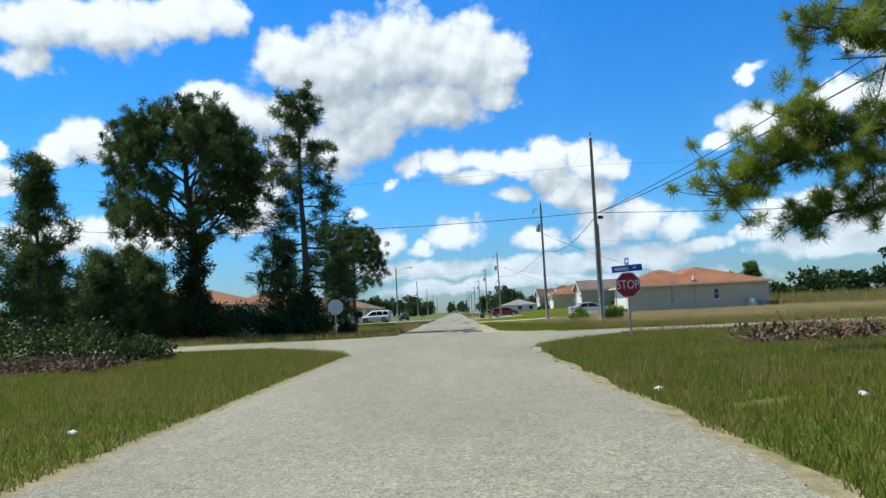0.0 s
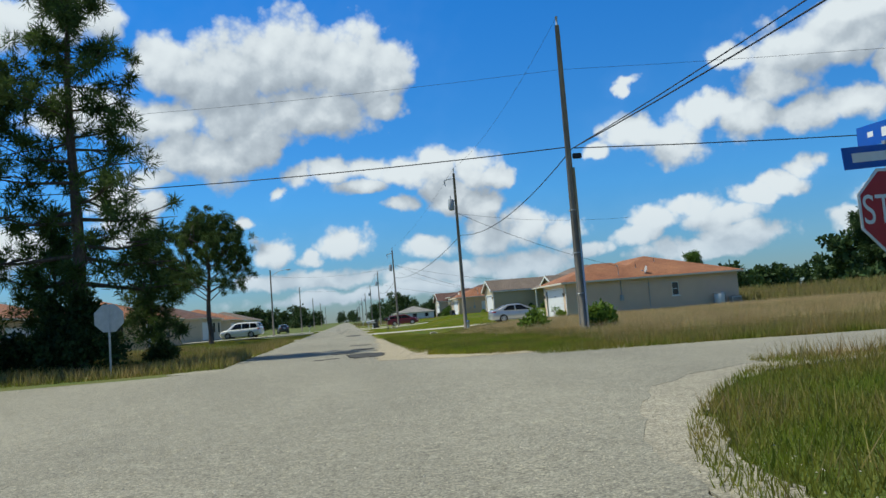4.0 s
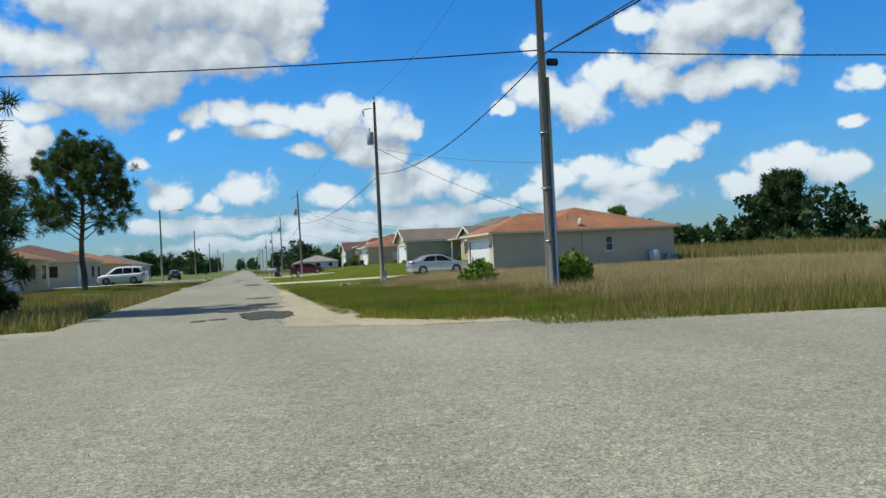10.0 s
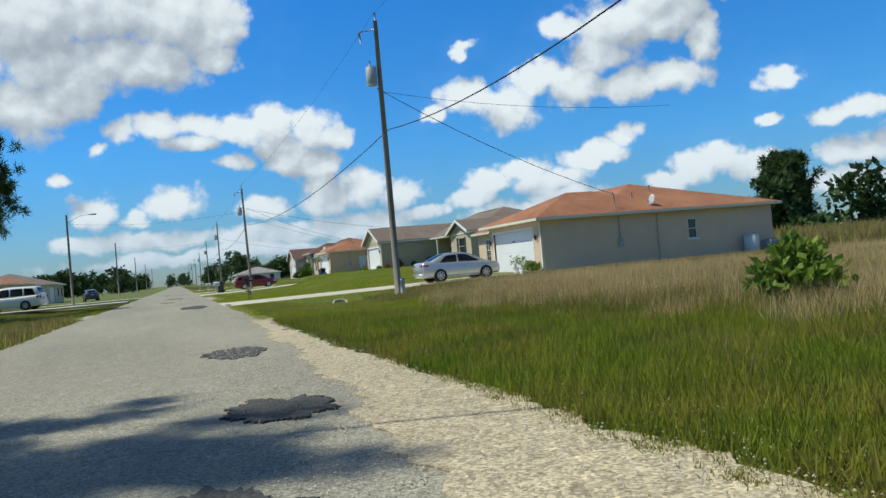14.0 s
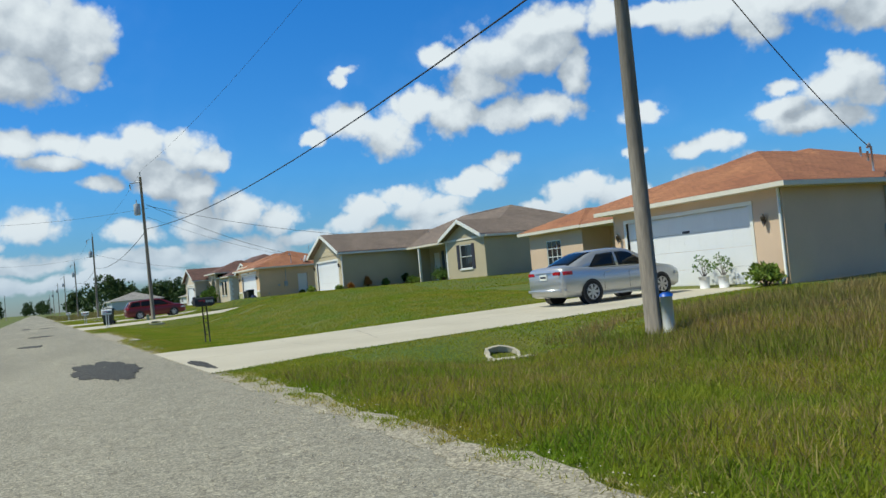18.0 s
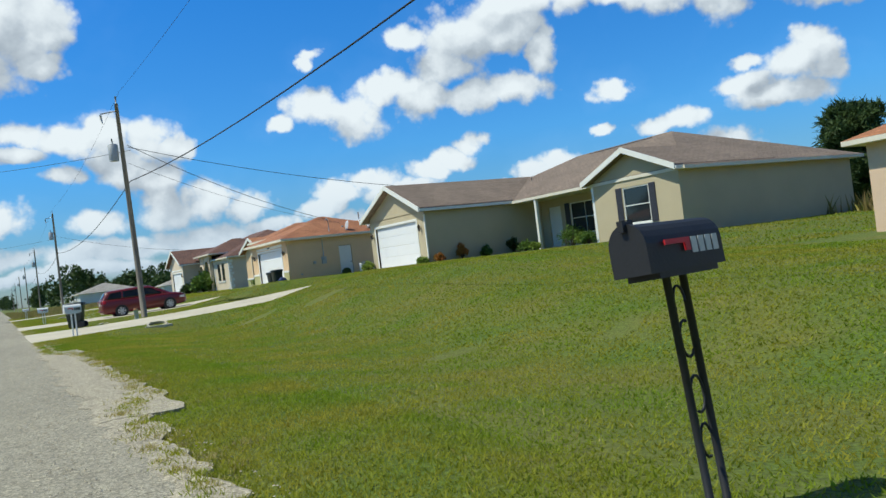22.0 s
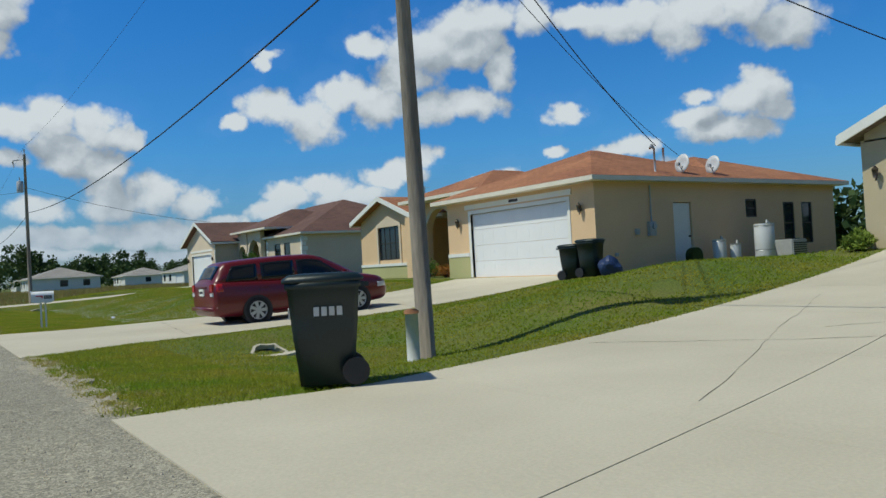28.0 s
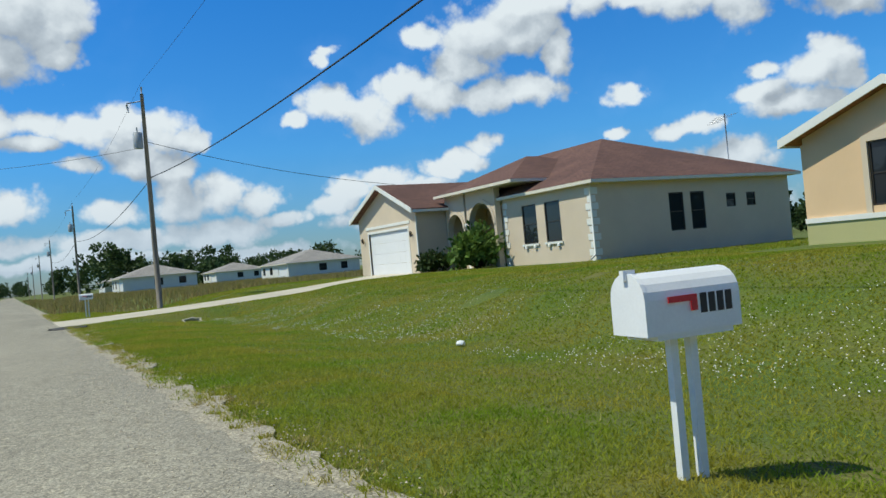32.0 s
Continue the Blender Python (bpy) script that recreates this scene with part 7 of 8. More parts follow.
# ---- wires ----
def wire(points, sag, label, r=0.016):
    """A hanging cable from point to point."""
    cu = bpy.data.curves.new("cable", "CURVE")
    cu.dimensions, cu.bevel_depth, cu.bevel_resolution = "3D", r, 1
    for a, b in zip(points, points[1:]):
        a, b = Vector(a), Vector(b)
        sp = cu.splines.new("POLY")
        n = 14
        sp.points.add(n)
        for k in range(n + 1):
            p = a.lerp(b, k / n)
            p.z -= sag * 4 * (k / n) * (1 - k / n)
            sp.points[k].co = (*p, 1)
    tmp = bpy.data.objects.new("cable", cu)
    scene.collection.objects.link(tmp)
    me = bpy.data.meshes.new_from_object(tmp.evaluated_get(bpy.context.evaluated_depsgraph_get()))
    bpy.data.objects.remove(tmp)
    me.materials.clear()
    me.materials.append(M["wire"])
    return tagged(new("cable", me), label, "cable", "overhead cables")


LOW = [(10.2, 40.75, 6.95), (10.15, 69.2, 6.85), (8.36, 118.05, 6.55), (8.35, 170.5, 6.5), (8.3, 222, 6.5), (8.3, 280, 6.5)]
TOP = [(x, y, h + 0.25) for x, y, h in POLES[:6]]
wire([(11.6, -14.0, 6.9)] + LOW[:1], 0.7, "black overhead cable from the corner pole", 0.02)
wire([(11.9, -14.0, 7.9)] + LOW[:1], 0.7, "black overhead cable from the corner pole", 0.016)
for a, b in zip(LOW, LOW[1:]):
    wire([a, b], 0.9, "black overhead cable slung between poles", 0.02)
for a, b in zip(TOP, TOP[1:]):
    wire([a, b], 0.7, "thin power line between pole tops", 0.006)
wire([(-36, 55, 10.0), (10.05, 40.7, 7.0)], 0.9, "black overhead cable across the crossing", 0.02)
wire([(10.25, 40.7, 6.95), (60, 27, 6.6)], 0.9, "black overhead cable along the crossing street", 0.02)
wire([(-36, 55, 13.2), (10.05, 40.75, 10.0)], 0.8, "thin power line across the crossing", 0.006)
wire([(10.05, 40.75, 10.0), (60, 27, 9.6)], 0.8, "thin power line along the crossing street", 0.006)
wire([(9.8, 69.2, 8.6), (23.4, 73.75, 3.95)], 0.35, "service cable down to a house roof", 0.014)
wire([(9.8, 69.2, 8.5), (21.9, 66.0, 7.0)], 0.35, "service cable between a pole and a roof", 0.008)
wire([(8.4, 118.05, 8.3), (20.25, 123.5, 4.32)], 0.35, "service cable down to a house roof", 0.014)
wire([(8.4, 118.05, 8.2), (23.8, 116.0, 5.0)], 0.3, "service cable down to a house roof", 0.014)
wire([(8.4, 118.05, 7.4), (21.0, 123.25, 4.0)], 0.35, "service cable down to a house roof", 0.008)
wire([(8.15, 170.5, 8.3), (20.6, 168.0, 5.4)], 0.3, "service cable down to a house roof", 0.014)
wire([(8.5, 117.8, 8.0), (-9.0, 126.0, 8.4)], 0.6, "cable across the street to a lamp post", 0.010)
wire([(8.1, 170.5, 8.0), (-8.1, 180.0, 8.4)], 0.6, "cable across the street to a lamp post", 0.010)


def lamp_post(x, y, h, label, arm=True):
    t = thing("street_lamp", x, y, float(lie(np.array([x]), np.array([y]))[0]), label, "street lamp", "street lamps")
    part("pole", tubed([(0, 0, -0.4), (0, 0, h)], [0.14, 0.09], 10), M["wood"], t)
    if arm:
        part("arm", tubed([(0, 0, h - 0.9), (1.2, 0, h - 0.2), (2.3, 0, h - 0.05)], 0.03, 6), M["galv"], t)
        part("lamp_head", loft(bmesh.new(), [[(u, w * math.cos(a), h - 0.08 + 0.6 * w * math.sin(a)) for a in (0, 0.8, 1.57, 2.35, 3.14, 4.0, 4.7, 5.5)] for u, w in ((2.1, 0.06), (2.3, 0.13), (2.7, 0.15), (2.95, 0.05))]), M["grey"], t, "grey lamp head")


lamp_post(-9.0, 126.0, 9.4, "tall wooden street lamp with a curved arm")
for y, h in ((180, 9.3), (244, 9.0), (310, 9.0), (380, 9.0)):
    lamp_post(-8.1, y, h, "bare wooden utility post across the street", False)

# corner pole: metal conduit up its side, and the crossarm fittings
p1 = thing("pole_riser", 9.95, 40.75, 0, "grey metal cable riser strapped to the corner pole", "conduit")
part("riser", tubed([(0.2, -0.1, -0.05), (0.2, -0.1, 6.2)], 0.045, 8), M["galv"], p1)
part("splice_box", boxed(0.22, 0.56, -0.12, 0.02, 6.55, 6.75, bevel=0.03), M["black"], p1, "black cable splice")
for z in (1.5, 3.0, 4.6):
    part("strap", tubed([(0.05, 0.0, z), (0.05, 0.0, z + 0.04)], 0.155, 12), M["galv"], p1)


def marker_tube(x, y, h, label, cap):
    t = thing("cable_pedestal", x, y, float(lie(np.array([x]), np.array([y]))[0]), label, "cable pedestal")
    part("tube", tubed([(0, 0, -0.2), (0, 0, h)], 0.10, 14), M["mark"], t)
    part("cap", tubed([(0, 0, h), (0, 0, h + 0.04), (0, 0, h + 0.07)], [0.115, 0.115, 0.06], 14), cap, t)


M["rust"] = mat("rusty_metal", (0.32, 0.15, 0.07), 0.85, var=0.25, scale=6, bump=0.3)
marker_tube(10.12, 69.0, 0.6, "white cable pedestal with a blue cap beside a pole", M["sign_blue"])
marker_tube(7.9, 117.8, 0.72, "weathered tan cable pedestal beside a pole", M["rust"])

# ---- road repairs and crumbled edges ----
def blot(x, y, rx, ry, z, material, label, name="asphalt_patch", seed=0, rag=0.25, turn=0.0):
    n, pts = 150, []
    for k in range(n):
        a = 2 * math.pi * k / n
        q = 1 + rag * noise.noise((math.cos(a) * 2 + seed, math.sin(a) * 2, seed * 1.7)) * 1.4 + 0.20 * noise.noise((math.cos(a) * 7 + seed, math.sin(a) * 7, seed)) + 0.16 * noise.noise((math.cos(a) * 23 + seed, math.sin(a) * 23, seed))
        u, w = rx * math.cos(a) * q, ry * math.sin(a) * q
        pts.append((x + u * math.cos(turn) - w * math.sin(turn), y + u * math.sin(turn) + w * math.cos(turn)))
    bm = bmesh.new()
    lo, hi = [bm.verts.new((*p, z - 0.03)) for p in pts], [bm.verts.new((*p, z)) for p in pts]
    f = bm.faces.new(hi)
    for k in range(n):
        bm.faces.new((lo[k], lo[(k + 1) % n], hi[(k + 1) % n], hi[k]))
    bmesh.ops.recalc_face_normals(bm, faces=bm.faces[:])
    return solo(name, bm, material, label, "road patch", "road patches", "structure")


DARK = "dark asphalt pothole patch with ragged edges"
blot(1.9, 38.6, 0.62, 1.55, 0.020, M["patch"], DARK, seed=1)
blot(1.25, 41.4, 0.5, 0.6, 0.010, M["patch"], DARK, seed=2)
blot(1.95, 44.2, 0.45, 0.5, 0.018, M["patch"], DARK, seed=3)
blot(1.97, 49.7, 0.42, 0.8, 0.012, M["patch"], DARK, seed=4)
blot(1.9, 74.8, 0.55, 2.4, 0.010, M["patch"], DARK, seed=6)
blot(3.3, 73.4, 0.13, 1.0, 0.016, M["patch"], "dark asphalt patch at the foot of a driveway", seed=8)
blot(0.45, 37.8, 0.16, 0.25, 0.010, M["patch"], DARK, seed=9)
blot(0.85, 38.05, 0.2, 0.2, 0.010, M["patch"], DARK, seed=10)
blot(0.6, 90.5, 0.4, 0.8, 0.010, M["patch"], DARK, seed=11)
blot(1.0, 103.0, 0.5, 1.0, 0.010, M["patch"], DARK, seed=12)
blot(1.55, 126.6, 0.5, 1.2, 0.010, M["patch"], DARK, seed=13)
blot(3.3, 157.2, 0.55, 1.0, 0.016, M["patch"], DARK, seed=14)
blot(0.2, 130.0, 0.3, 2.0, 0.010, M["patch"], DARK, seed=15)
# pale shell verge along the worn street edge, and sandy dirt on the near block
for a, b in ((57, 70.6), (78.6, 87), (87, 99), (99, 105.4), (115.6, 121.4), (130.0, 156.8), (164.8, 230)):
    w = 3.85 if a == 87 else 3.42
    sheet("shell_verge", [(3.05, a - 0.4), (w, a - 0.4), (w, b + 0.4), (3.05, b + 0.4)], 0.0055 if a in (87, 57) else 0.0015, M["gravel"], "pale crushed shell along the worn street edge", "shoulder", rag=0.16, seed=a)
for x0, x1 in ((3.22, 3.45), (-2.65, -2.38)):
    sheet("sandy_edge", [(x0, -20), (x1, -20), (x1, 17), (x0, 17)], -0.018, M["sand"], "sandy dirt along the worn street edge", "shoulder", rag=0.1, seed=x0)
for k, (x, y, rx, ry) in enumerate(((-2.9, 19.9, 0.6, 1.9), (-4.3, 22.9, 1.5, 1.2), (-6.2, 24.6, 1.4, 0.8), (-3.0, 37.2, 1.0, 0.7), (-2.6, 44, 0.35, 4), (-2.6, 54, 0.35, 5), (-2.6, 66, 0.35, 6), (-2.6, 80, 0.35, 7))):
    blot(x, y, rx, ry, -0.02, M["gravel"], "pale sandy gravel at the worn road corner", "sandy_corner", 80 + k, 0.3)
sheet("worn_corner", [(3.05, 14.0), (3.4, 18.4), (4.0, 20.4), (4.9, 22.4), (5.9, 23.7), (7.2, 24.6), (9.0, 25.1), (12.5, 24.5), (12.5, 23.9), (9.5, 24.0), (7.6, 23.5), (6.4, 22.6), (5.5, 21.4), (4.7, 19.9), (4.0, 17.9), (3.55, 14.0)], 0.002, M["gravel"], "pale sandy gravel worn bare at the road corner", "shoulder", rag=0.14, seed=21)
# stones on the shoulder
M["stone"] = mat("limestone_chips", (0.55, 0.49, 0.38), 0.95, var=0.15, scale=8, fine=60, bump=0.2, island=0.25)


def stones(n, x0, x1, y0, y1, lo, hi, z, label):
    x, y = RNG.uniform(x0, x1, n), RNG.uniform(y0, y1, n)
    r = RNG.uniform(lo, hi, (n, 1))
    c = np.stack([x, y, np.full(n, z)], 1)
    d = np.array([(1, 0, 0), (0, 1, 0), (-1, 0, 0), (0, -1, 0), (0, 0, 0.8)], float)
    p = c[:, None] + d[None] * r[:, None] * RNG.uniform(0.6, 1.3, (n, 5, 1))
    tri = np.array([(0, 1, 4), (1, 2, 4), (2, 3, 4), (3, 0, 4)])
    ob = soup("loose_stones", p[:, tri].reshape(-1, 3), 3, M["stone"])
    return tagged(ob, label, "gravel", kind="stuff")


stones(9000, 1.6, 4.4, 33.5, 52, 0.004, 0.013, 0.012, "loose pale limestone chips on the gravel shoulder")
stones(14000, 2.4, 3.6, 52, 150, 0.004, 0.012, 0.002, "loose pale chips along the street edge")
stones(9000, -2.3, 3.2, 40, 130, 0.004, 0.012, 0.002, "loose grit on the street surface")
stones(4000, -3.4, 4.4, 10, 32, 0.005, 0.014, 0.006, "loose grit on the crossing")

# ---- things beside the houses ----
def planter(x, y, z, label):
    t = thing("planter", x, y, z, label, "potted plant", "garage planters")
    part("bucket", tubed([(0, 0, 0), (0, 0, 0.36)], [0.14, 0.165], 16), M["plastic_white"], t, "white plastic bucket")
    bm, cs = bmesh.new(), []
    for k in range(9):
        a = k * 2.4
        q = (0.22 * math.cos(a), 0.22 * math.sin(a), 0.55 + 0.09 * (k % 5))
        tube(bm, [(0, 0, 0.3), (q[0] * 0.5, q[1] * 0.5, q[2] * 0.8), q], [0.01, 0.008, 0.004], 5, caps=False)
        cs.append(q)
    part("stem", bm, M["bark"], t)
    leaves("foliage", cs, 0.12, 16, 0.09, 0.025, M["leaves"], t, broad=True)


planter(18.6, 76.2, 0.1, "leggy potted plant in a white bucket by the garage"), planter(18.65, 75.5, 0.1, "leggy potted plant in a white bucket by the garage")
shrub(18.5, 73.9, 0.5, 0.75, "yellow-green shrub at the garage corner", M["lime_leaves"], 16, 50, 0.12, 90)
shrub(21.6, 87.6, 0.55, 0.6, "clipped green shrub below a window", M["leaves"], 18, 70, 0.08, 91)
shrub(21.6, 88.9, 0.5, 0.5, "clipped green shrub below a window", M["leaves"], 18, 70, 0.08, 92)
shrub(22.9, 83.5, 0.8, 0.8, "green shrub beside the recessed entry", M["leaves"], 18, 70, 0.1, 93)
for k, (x, y, r, hh, m, lab) in enumerate(((26.2, 107.6, 0.75, 1.0, "leaves", "round green shrub before a porch window"), (25.4, 105.9, 0.4, 0.55, "lime_leaves", "pale yellow-green shrub beside a porch"), (25.2, 105.3, 0.4, 0.65, "leaves", "green shrub beside a porch post"), (24.9, 108.9, 0.3, 0.4, "lime_leaves", "small pale shrub at a porch post"), (24.9, 109.6, 0.4, 0.5, "leaves", "low green shrub at a porch post"), (22.0, 110.9, 0.3, 0.8, "red_leaves", "dark reddish shrub against a wall"), (23.4, 110.9, 0.3, 0.5, "leaves", "low green shrub against a wall"), (25.0, 110.8, 0.35, 0.9, "vine", "dark shrub against a wall"), (20.6, 110.7, 0.25, 0.4, "red_leaves", "orange-red croton beside a downspout"), (19.9, 111.1, 0.3, 0.35, "lime_leaves", "small striped plant at a garage corner"), (19.9, 117.45, 0.35, 0.5, "lime_leaves", "small striped plant at a garage corner"))):
    shrub(x, y, r, hh, lab, M[m], 16, 60, 0.1, 100 + k, z=float(max(lie(np.array([x]), np.array([y]))[0], 0.86)))
shrub(20.7, 160.3, 1.4, 2.0, "lush large-leaved shrub before an arched entry", M["leaves"], 40, 60, 0.3, 120)
shrub(19.6, 162.6, 0.9, 1.0, "dark leafy shrub beside a garage wall", M["vine"], 22, 60, 0.2, 121)
shrub(18.95, 133.2, 0.5, 0.5, "flowering shrub at an arched entry", M["red_leaves"], 14, 50, 0.08, 122)
shrub(18.75, 134.2, 0.6, 0.7, "green shrub at an arched entry", M["leaves"], 18, 60, 0.1, 123)

M["tank_steel"] = mat("pale_tank_enamel", (0.62, 0.64, 0.66), 0.4, var=0.06, scale=2, bump=0.03)


def tank(x, y, z, r, h, label, stand=True):
    t = thing("water_tank", x, y, z, label, "water tank")
    b = 0.14 if stand else 0.0
    c = part("tank", tubed([(0, 0, b), (0, 0, b + 0.02), (0, 0, b + h - 0.03), (0, 0, b + h)], [r * 0.97, r, r, r * 0.94], 24), M["tank_steel"], t)
    for k in (0.3, 0.92):
        part("band", tubed([(0, 0, b + h * k), (0, 0, b + h * k + 0.04)], r + 0.008, 24), M["galv"], c)
    part("inlet_pipe", tubed([(r * 0.5, 0, b + h), (r * 0.5, 0, b + h + 0.1), (r * 1.25, 0, b + h * 0.95), (r * 1.25, 0, 0)], 0.025, 8), M["grey"], t)
    if stand:
        part("stand", boxed(-r * 1.6, r * 1.5, -r, r, 0.08, 0.139, bevel=0.01), M["plastic_white"], t, "white stand")
        for u in (-1.4, 1.3):
            part("stand_leg", boxed(u * r - 0.04, u * r + 0.04, -r * 0.8, r * 0.8, -0.1, 0.08), M["plastic_white"], t)


tank(23.6, 122.3, 0.50, 0.30, 1.2, "tall pale water tank on a white stand by the wall")
tank(31.6, 73.0, 0.02, 0.42, 1.1, "pale round water tank behind the peach house", False)


def air_conditioner(x, y, z):
    t = thing("air_conditioner", x, y, z, "grey outdoor air conditioner on a pad beside the wall", "air conditioner")
    part("pad", boxed(-0.5, 0.5, -0.45, 0.45, -0.2, 0.05), M["concrete"], t, "concrete pad")
    part("casing", boxed(-0.4, 0.4, -0.36, 0.36, 0.05, 0.75, bevel=0.03), M["grey"], t)
    part("fan_grille", tubed([(0, 0, 0.75), (0, 0, 0.78)], 0.3, 20), M["black"], t)
    for k in range(8):
        part("louvre", boxed(-0.36, 0.36, -0.372, -0.361, 0.12 + k * 0.07, 0.15 + k * 0.07), M["black"], t)


air_conditioner(25.0, 122.35, 0.56), air_conditioner(32.9, 72.9, 0.02)
tank(22.4, 122.5, 0.56, 0.16, 0.7, "small pale pressure tank by the wall", False)
tank(21.9, 122.7, 0.56, 0.2, 0.85, "dark pressure tank by the wall", False)
t = thing("garden_hose", 20.9, 122.85, 0.6, "dark green hose reel below a side door", "hose reel")
part("reel", tubed([(0, -0.12, 0.35), (0, 0.12, 0.35)], 0.26, 18), M["vine"], t)
part("reel_frame", boxed(-0.2, 0.2, -0.15, 0.15, -0.05, 0.12), M["black"], t)
t = thing("blue_bag", 16.6, 122.1, float(lie(np.array([16.6]), np.array([122.1]))[0]), "crumpled blue bag beside the bins", "bag")
bm = bmesh.new()
bmesh.ops.create_icosphere(bm, subdivisions=3, radius=0.3)
for v in bm.verts:
    v.co *= 1 + 0.35 * noise.noise(v.co * 4)
    v.co.z = max(v.co.z, -0.22) + 0.22
part("sack", bm, M["bin_blue"], t)

# ---- houses across the street and far off ----
def plain_house(x, y, z, w, d, wall_mat, roof_mat, label, front=1, eave=2.6, pitch=0.32):
    """A bungalow seen from afar; front +1 looks to +x, -1 to -x."""
    h = thing("house", x, y, z, label, "house")
    f = w / 2 * front
    fx = f if front > 0 else -w / 2
    wall(h, "x", w / 2, -d / 2, d / 2, -0.5, eave, wall_mat, [(-d / 2 + 0.8, -d / 2 + 5.6, 0, 2.15), (1.0, 2.6, 0.8, 2.1), (d / 2 - 2.6, d / 2 - 1.2, 0.8, 2.1)] if front > 0 else [], -1)
    wall(h, "x", -w / 2, -d / 2, d / 2, -0.5, eave, wall_mat, [(-d / 2 + 0.8, -d / 2 + 5.6, 0, 2.15), (1.0, 2.6, 0.8, 2.1), (d / 2 - 2.6, d / 2 - 1.2, 0.8, 2.1)] if front < 0 else [], 1)
    wall(h, "y", -d / 2, -w / 2 + 0.2, w / 2 - 0.2, -0.5, eave, wall_mat, [(-1.0, 0.4, 0.9, 2.1), (3.0, 4.2, 0.9, 2.1)], 1)
    wall(h, "y", d / 2, -w / 2 + 0.2, w / 2 - 0.2, -0.5, eave, wall_mat, [], -1)
    for a, b in ((-1.0, 0.4), (3.0, 4.2)):
        window(h, "y", -d / 2, a, b, 0.9, 2.1, M["bronze"], (0, 1))
    for a, b in ((1.0, 2.6), (d / 2 - 2.6, d / 2 - 1.2)):
        window(h, "x", fx, a, b, 0.8, 2.1, M["bronze"], (1, 1), proud=-front)
    part("garage_door", boxed(fx - 0.12 * front - 0.02, fx - 0.12 * front + 0.02, -d / 2 + 0.8, -d / 2 + 5.6, 0, 2.15), M["garage"], h, "pale garage door")
    hip_roof(h, -w / 2 - 0.45, w / 2 + 0.45, -d / 2 - 0.45, d / 2 + 0.45, eave + 0.02, pitch, roof_mat)
    return h


M["stucco_white"] = mat("white_stucco", (0.70, 0.69, 0.65), 0.92, var=0.05, scale=0.8, fine=55, bump=0.3)
M["roof_grey"] = shingle_mat("pale_grey_shingles", (0.36, 0.34, 0.31), (0.30, 0.28, 0.26))
plain_house(-22.5, 92.5, 0.3, 12, 15, M["stucco_gold"], M["roof_orange"], "tan bungalow with orange hip roof across the street")
plain_house(-22, 117, 0.3, 12, 15, M["stucco_cream"], M["roof_red"], "cream bungalow with brown hip roof across the street")
plain_house(-22, 141, 0.2, 12, 15, M["stucco_peach"], M["roof_orange"], "peach bungalow with orange hip roof across the street")
plain_house(-22, 168, 0.2, 12, 15, M["stucco_cream"], M["roof_brown"], "cream bungalow with brown hip roof far across the street")
plain_house(-24, 66, 0.2, 12, 13, M["stucco_peach"], M["roof_orange"], "peach bungalow with orange roof behind pines")
plain_house(24, 276, 0.0, 12, 16, M["stucco_white"], M["roof_grey"], "white bungalow with pale grey hip roof far off", -1, 2.5)
plain_house(27, 335, 0.0, 12, 14, M["stucco_white"], M["roof_grey"], "white bungalow with pale grey hip roof far off", -1, 2.5)
plain_house(49, 264, 0.0, 13, 16, M["stucco_white"], M["roof_grey"], "pale bungalow beyond an open field", -1, 2.5)
plain_house(50, 322, 0.0, 12, 14, M["stucco_white"], M["roof_grey"], "pale bungalow beyond an open field", -1, 2.5)
plain_house(98, 112, 0.0, 10, 12, M["stucco_peach"], M["roof_orange"], "small peach house half hidden by woods", -1, 2.5)
for y0 in (100.0, 128.0):
    sheet("driveway_across", [(-16.5, y0), (ROAD_L - 0.05, y0 + 1), (ROAD_L - 0.05, y0 + 5), (-16.5, y0 + 5.5)], 0.02 + 0.15 * (y0 < 110), M["concrete"], "pale concrete driveway across the street", "driveway", "structure")
# brush heap and litter at the corner
M["twig"] = mat("dry_brush", (0.22, 0.13, 0.085), 0.9, var=0.2, scale=8, bump=0.2, island=0.3)


def brush_heap(x, y, r, h, n, label, seed):
    rng = np.random.default_rng(seed)
    t = thing("brush_heap", x, y, float(lie(np.array([x]), np.array([y]))[0]), label, "brush heap")
    bm = bmesh.new()
    for k in range(n):
        a, q = rng.uniform(0, 6.28), r * math.sqrt(rng.uniform(0, 1))
        p = Vector((q * math.cos(a), q * math.sin(a), h * (1 - q / r) * rng.uniform(0, 1)))
        d = Vector((rng.normal(), rng.normal(), 0.35 * rng.normal())).normalized() * rng.uniform(0.3, 1.2)
        e = p + d
        e.z = max(0.0, e.z)
        tube(bm, [p, (p + e) / 2 + Vector((0, 0, 0.05)), e], [0.02, 0.015, 0.006], 4, caps=False)
    part("brushwood", bm, M["twig"], t)
    leaves("dead_leaves", [(r * 0.8 * rng.uniform(-1, 1), r * 0.8 * rng.uniform(-1, 1), 0.1 * h) for _ in range(40)], 0.4, 40, 0.16, 0.05, M["twig"], t, broad=True)


brush_heap(10.6, 13.6, 2.2, 0.7, 160, "heap of dry brown brush and roots at the corner", 5)
brush_heap(-11.5, 16.0, 2.4, 0.5, 140, "dry brown brush and leaf litter at the corner", 6)


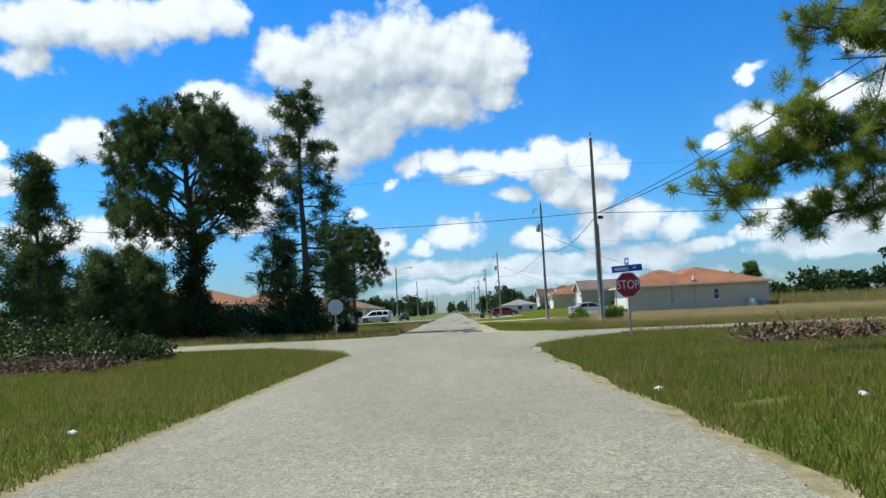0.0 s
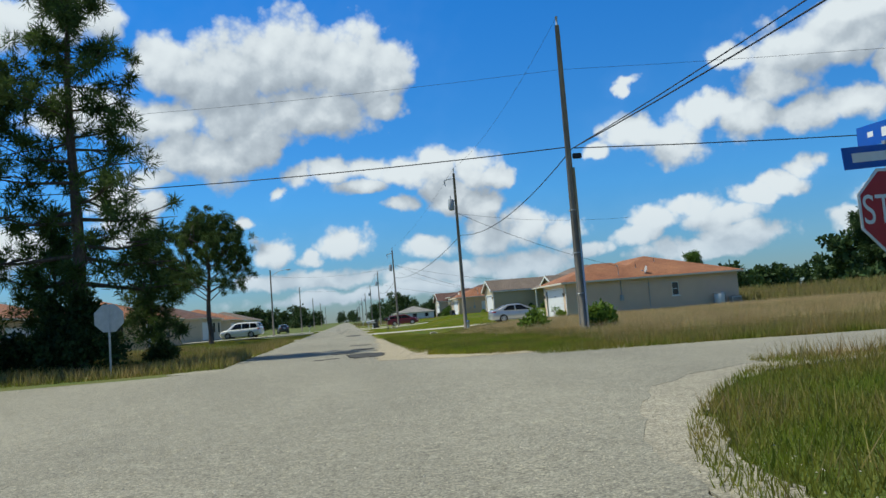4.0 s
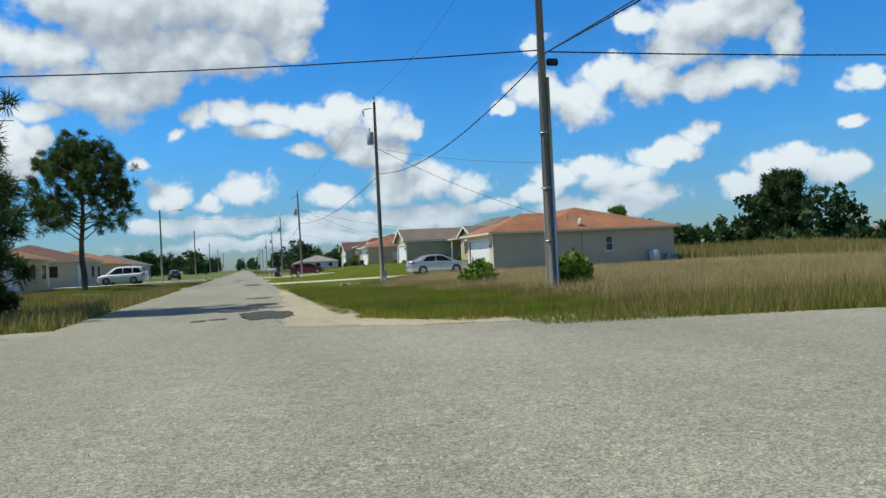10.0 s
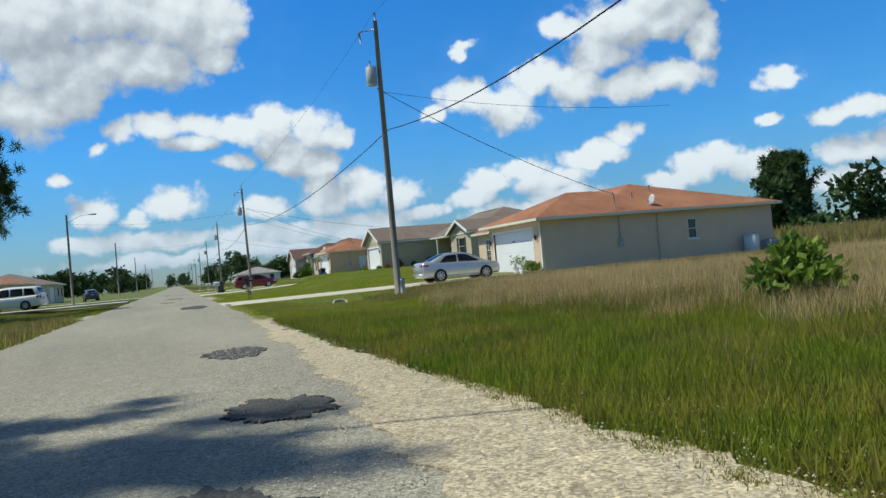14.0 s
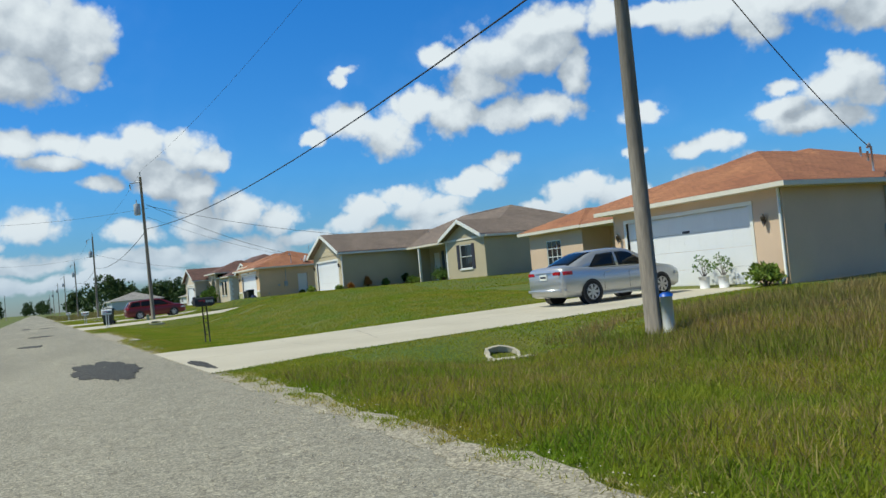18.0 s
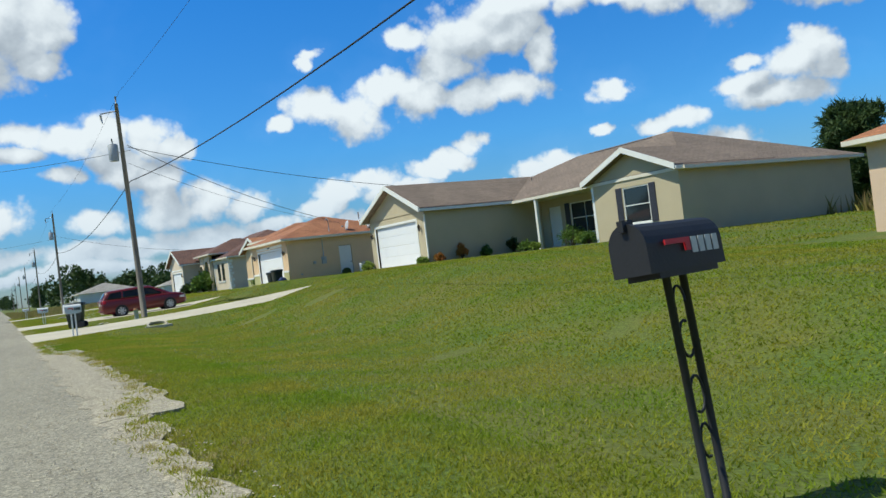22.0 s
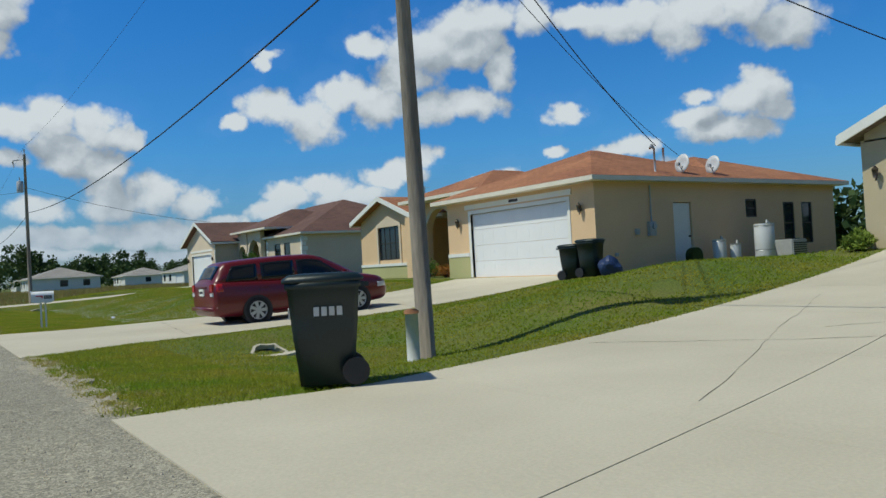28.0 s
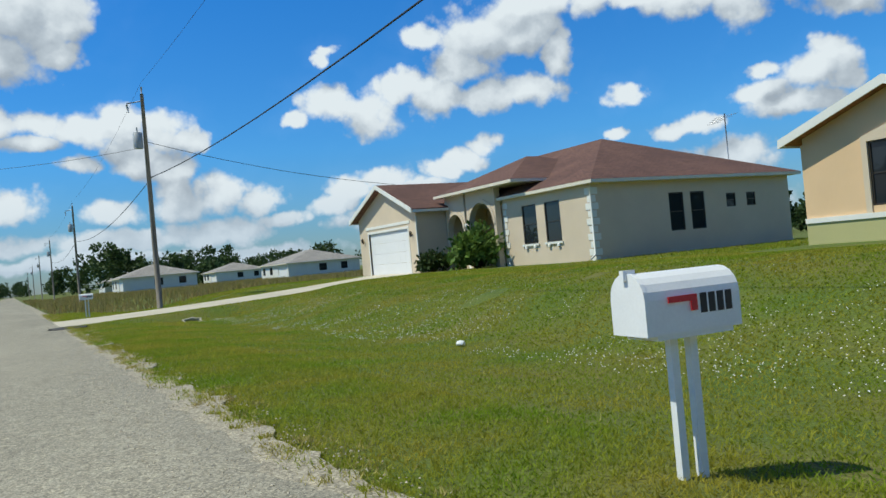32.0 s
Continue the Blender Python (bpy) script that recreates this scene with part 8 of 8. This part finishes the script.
def litter(x, y, r, label, seed):
    bm = bmesh.new()
    bmesh.ops.create_icosphere(bm, subdivisions=2, radius=r)
    for v in bm.verts:
        v.co *= 1 + 0.5 * noise.noise(v.co * 14 + Vector((seed, 0, 0)))
        v.co.z = max(v.co.z * 0.6, -r * 0.3)
    solo("litter", bm, M["plastic_white"], label, "litter", "litter", at=(x, y, float(lie(np.array([x]), np.array([y]))[0]) + r * 0.3 + 0.03))


litter(3.75, 3.2, 0.07, "crumpled white litter in the verge grass", 1), litter(5.6, 1.4, 0.06, "crumpled white litter in the verge grass", 2), litter(-3.6, 1.6, 0.06, "crumpled white litter in the verge grass", 3), litter(8.0, 140.5, 0.08, "white ball lying on the lawn", 4)


# clover flowers scattered in the lawn before the maroon-roofed house
n = 4200
fx, fy = 7.5 + np.abs(RNG.normal(0, 3.2, n)), RNG.uniform(130, 157, n)
keep = off_drives(fx, fy) & patchy(fx, fy, 0.5, 4.0, 0.3)
fx, fy = fx[keep], fy[keep]
fz = lie(fx, fy) + RNG.uniform(0.03, 0.07, len(fx))
c = np.stack([fx, fy, fz], 1)
d = np.array([(1, 0, 0), (0, 1, 0), (-1, 0, 0), (0, -1, 0), (0, 0, 1.2)], float) * 0.010
q = (c[:, None] + d[None])[:, np.array([(0, 1, 4), (1, 2, 4), (2, 3, 4), (3, 0, 4)])].reshape(-1, 3)
tagged(soup("clover_flowers", q, 3, M["trim"]), "tiny white clover flowers in a mown lawn", "flowers", kind="stuff")


# cracks across the stained driveway, filled with dirt
M["crack"] = mat("dirt_filled_crack", (0.10, 0.085, 0.06), 0.95, var=0.2, bump=0.1)


def crack(d, x0, v0, x1, v1, width, seed):
    """A wandering crack on a driveway from (x0, v0) to (x1, v1); v is the place between the slab's edges."""
    rng = np.random.default_rng(seed)
    bm, prev, n = bmesh.new(), None, 26
    off = 0.0
    for k in range(n + 1):
        f = k / n
        off += rng.normal() * 0.02
        x = x0 + (x1 - x0) * f + rng.normal() * 0.02
        a, b, z = drive_at(d, x)
        y = a + (b - a) * (v0 + (v1 - v0) * f) + off
        w = width * rng.uniform(0.4, 1.3)
        z = drive_at(d, x)[2]
        row = [bm.verts.new((x - w, y - w, z + 0.003)), bm.verts.new((x + w, y + w, z + 0.003))]
        if prev:
            bm.faces.new((prev[0], row[0], row[1], prev[1]))
        prev = row
    bmesh.ops.recalc_face_normals(bm, faces=bm.faces[:])
    if bm.faces[:][0].normal.z < 0:
        bmesh.ops.reverse_faces(bm, faces=bm.faces[:])
    return solo("crack", bm, M["crack"], "dark hairline crack in a concrete driveway", "crack", "driveway cracks", "structure")


for k, q in enumerate(((6.5, 0.55, 13.5, 0.8, 0.006), (8.5, 0.95, 10.2, 0.45, 0.005), (10.5, 0.62, 12.4, 0.25, 0.005))):
    crack(DRIVES[1], *q, 300 + k)
crack(DRIVES[0], 7.0, 0.3, 7.9, 0.9, 0.006, 310)
crack(DRIVES[2], 6.2, 0.1, 7.0, 0.9, 0.006, 311)
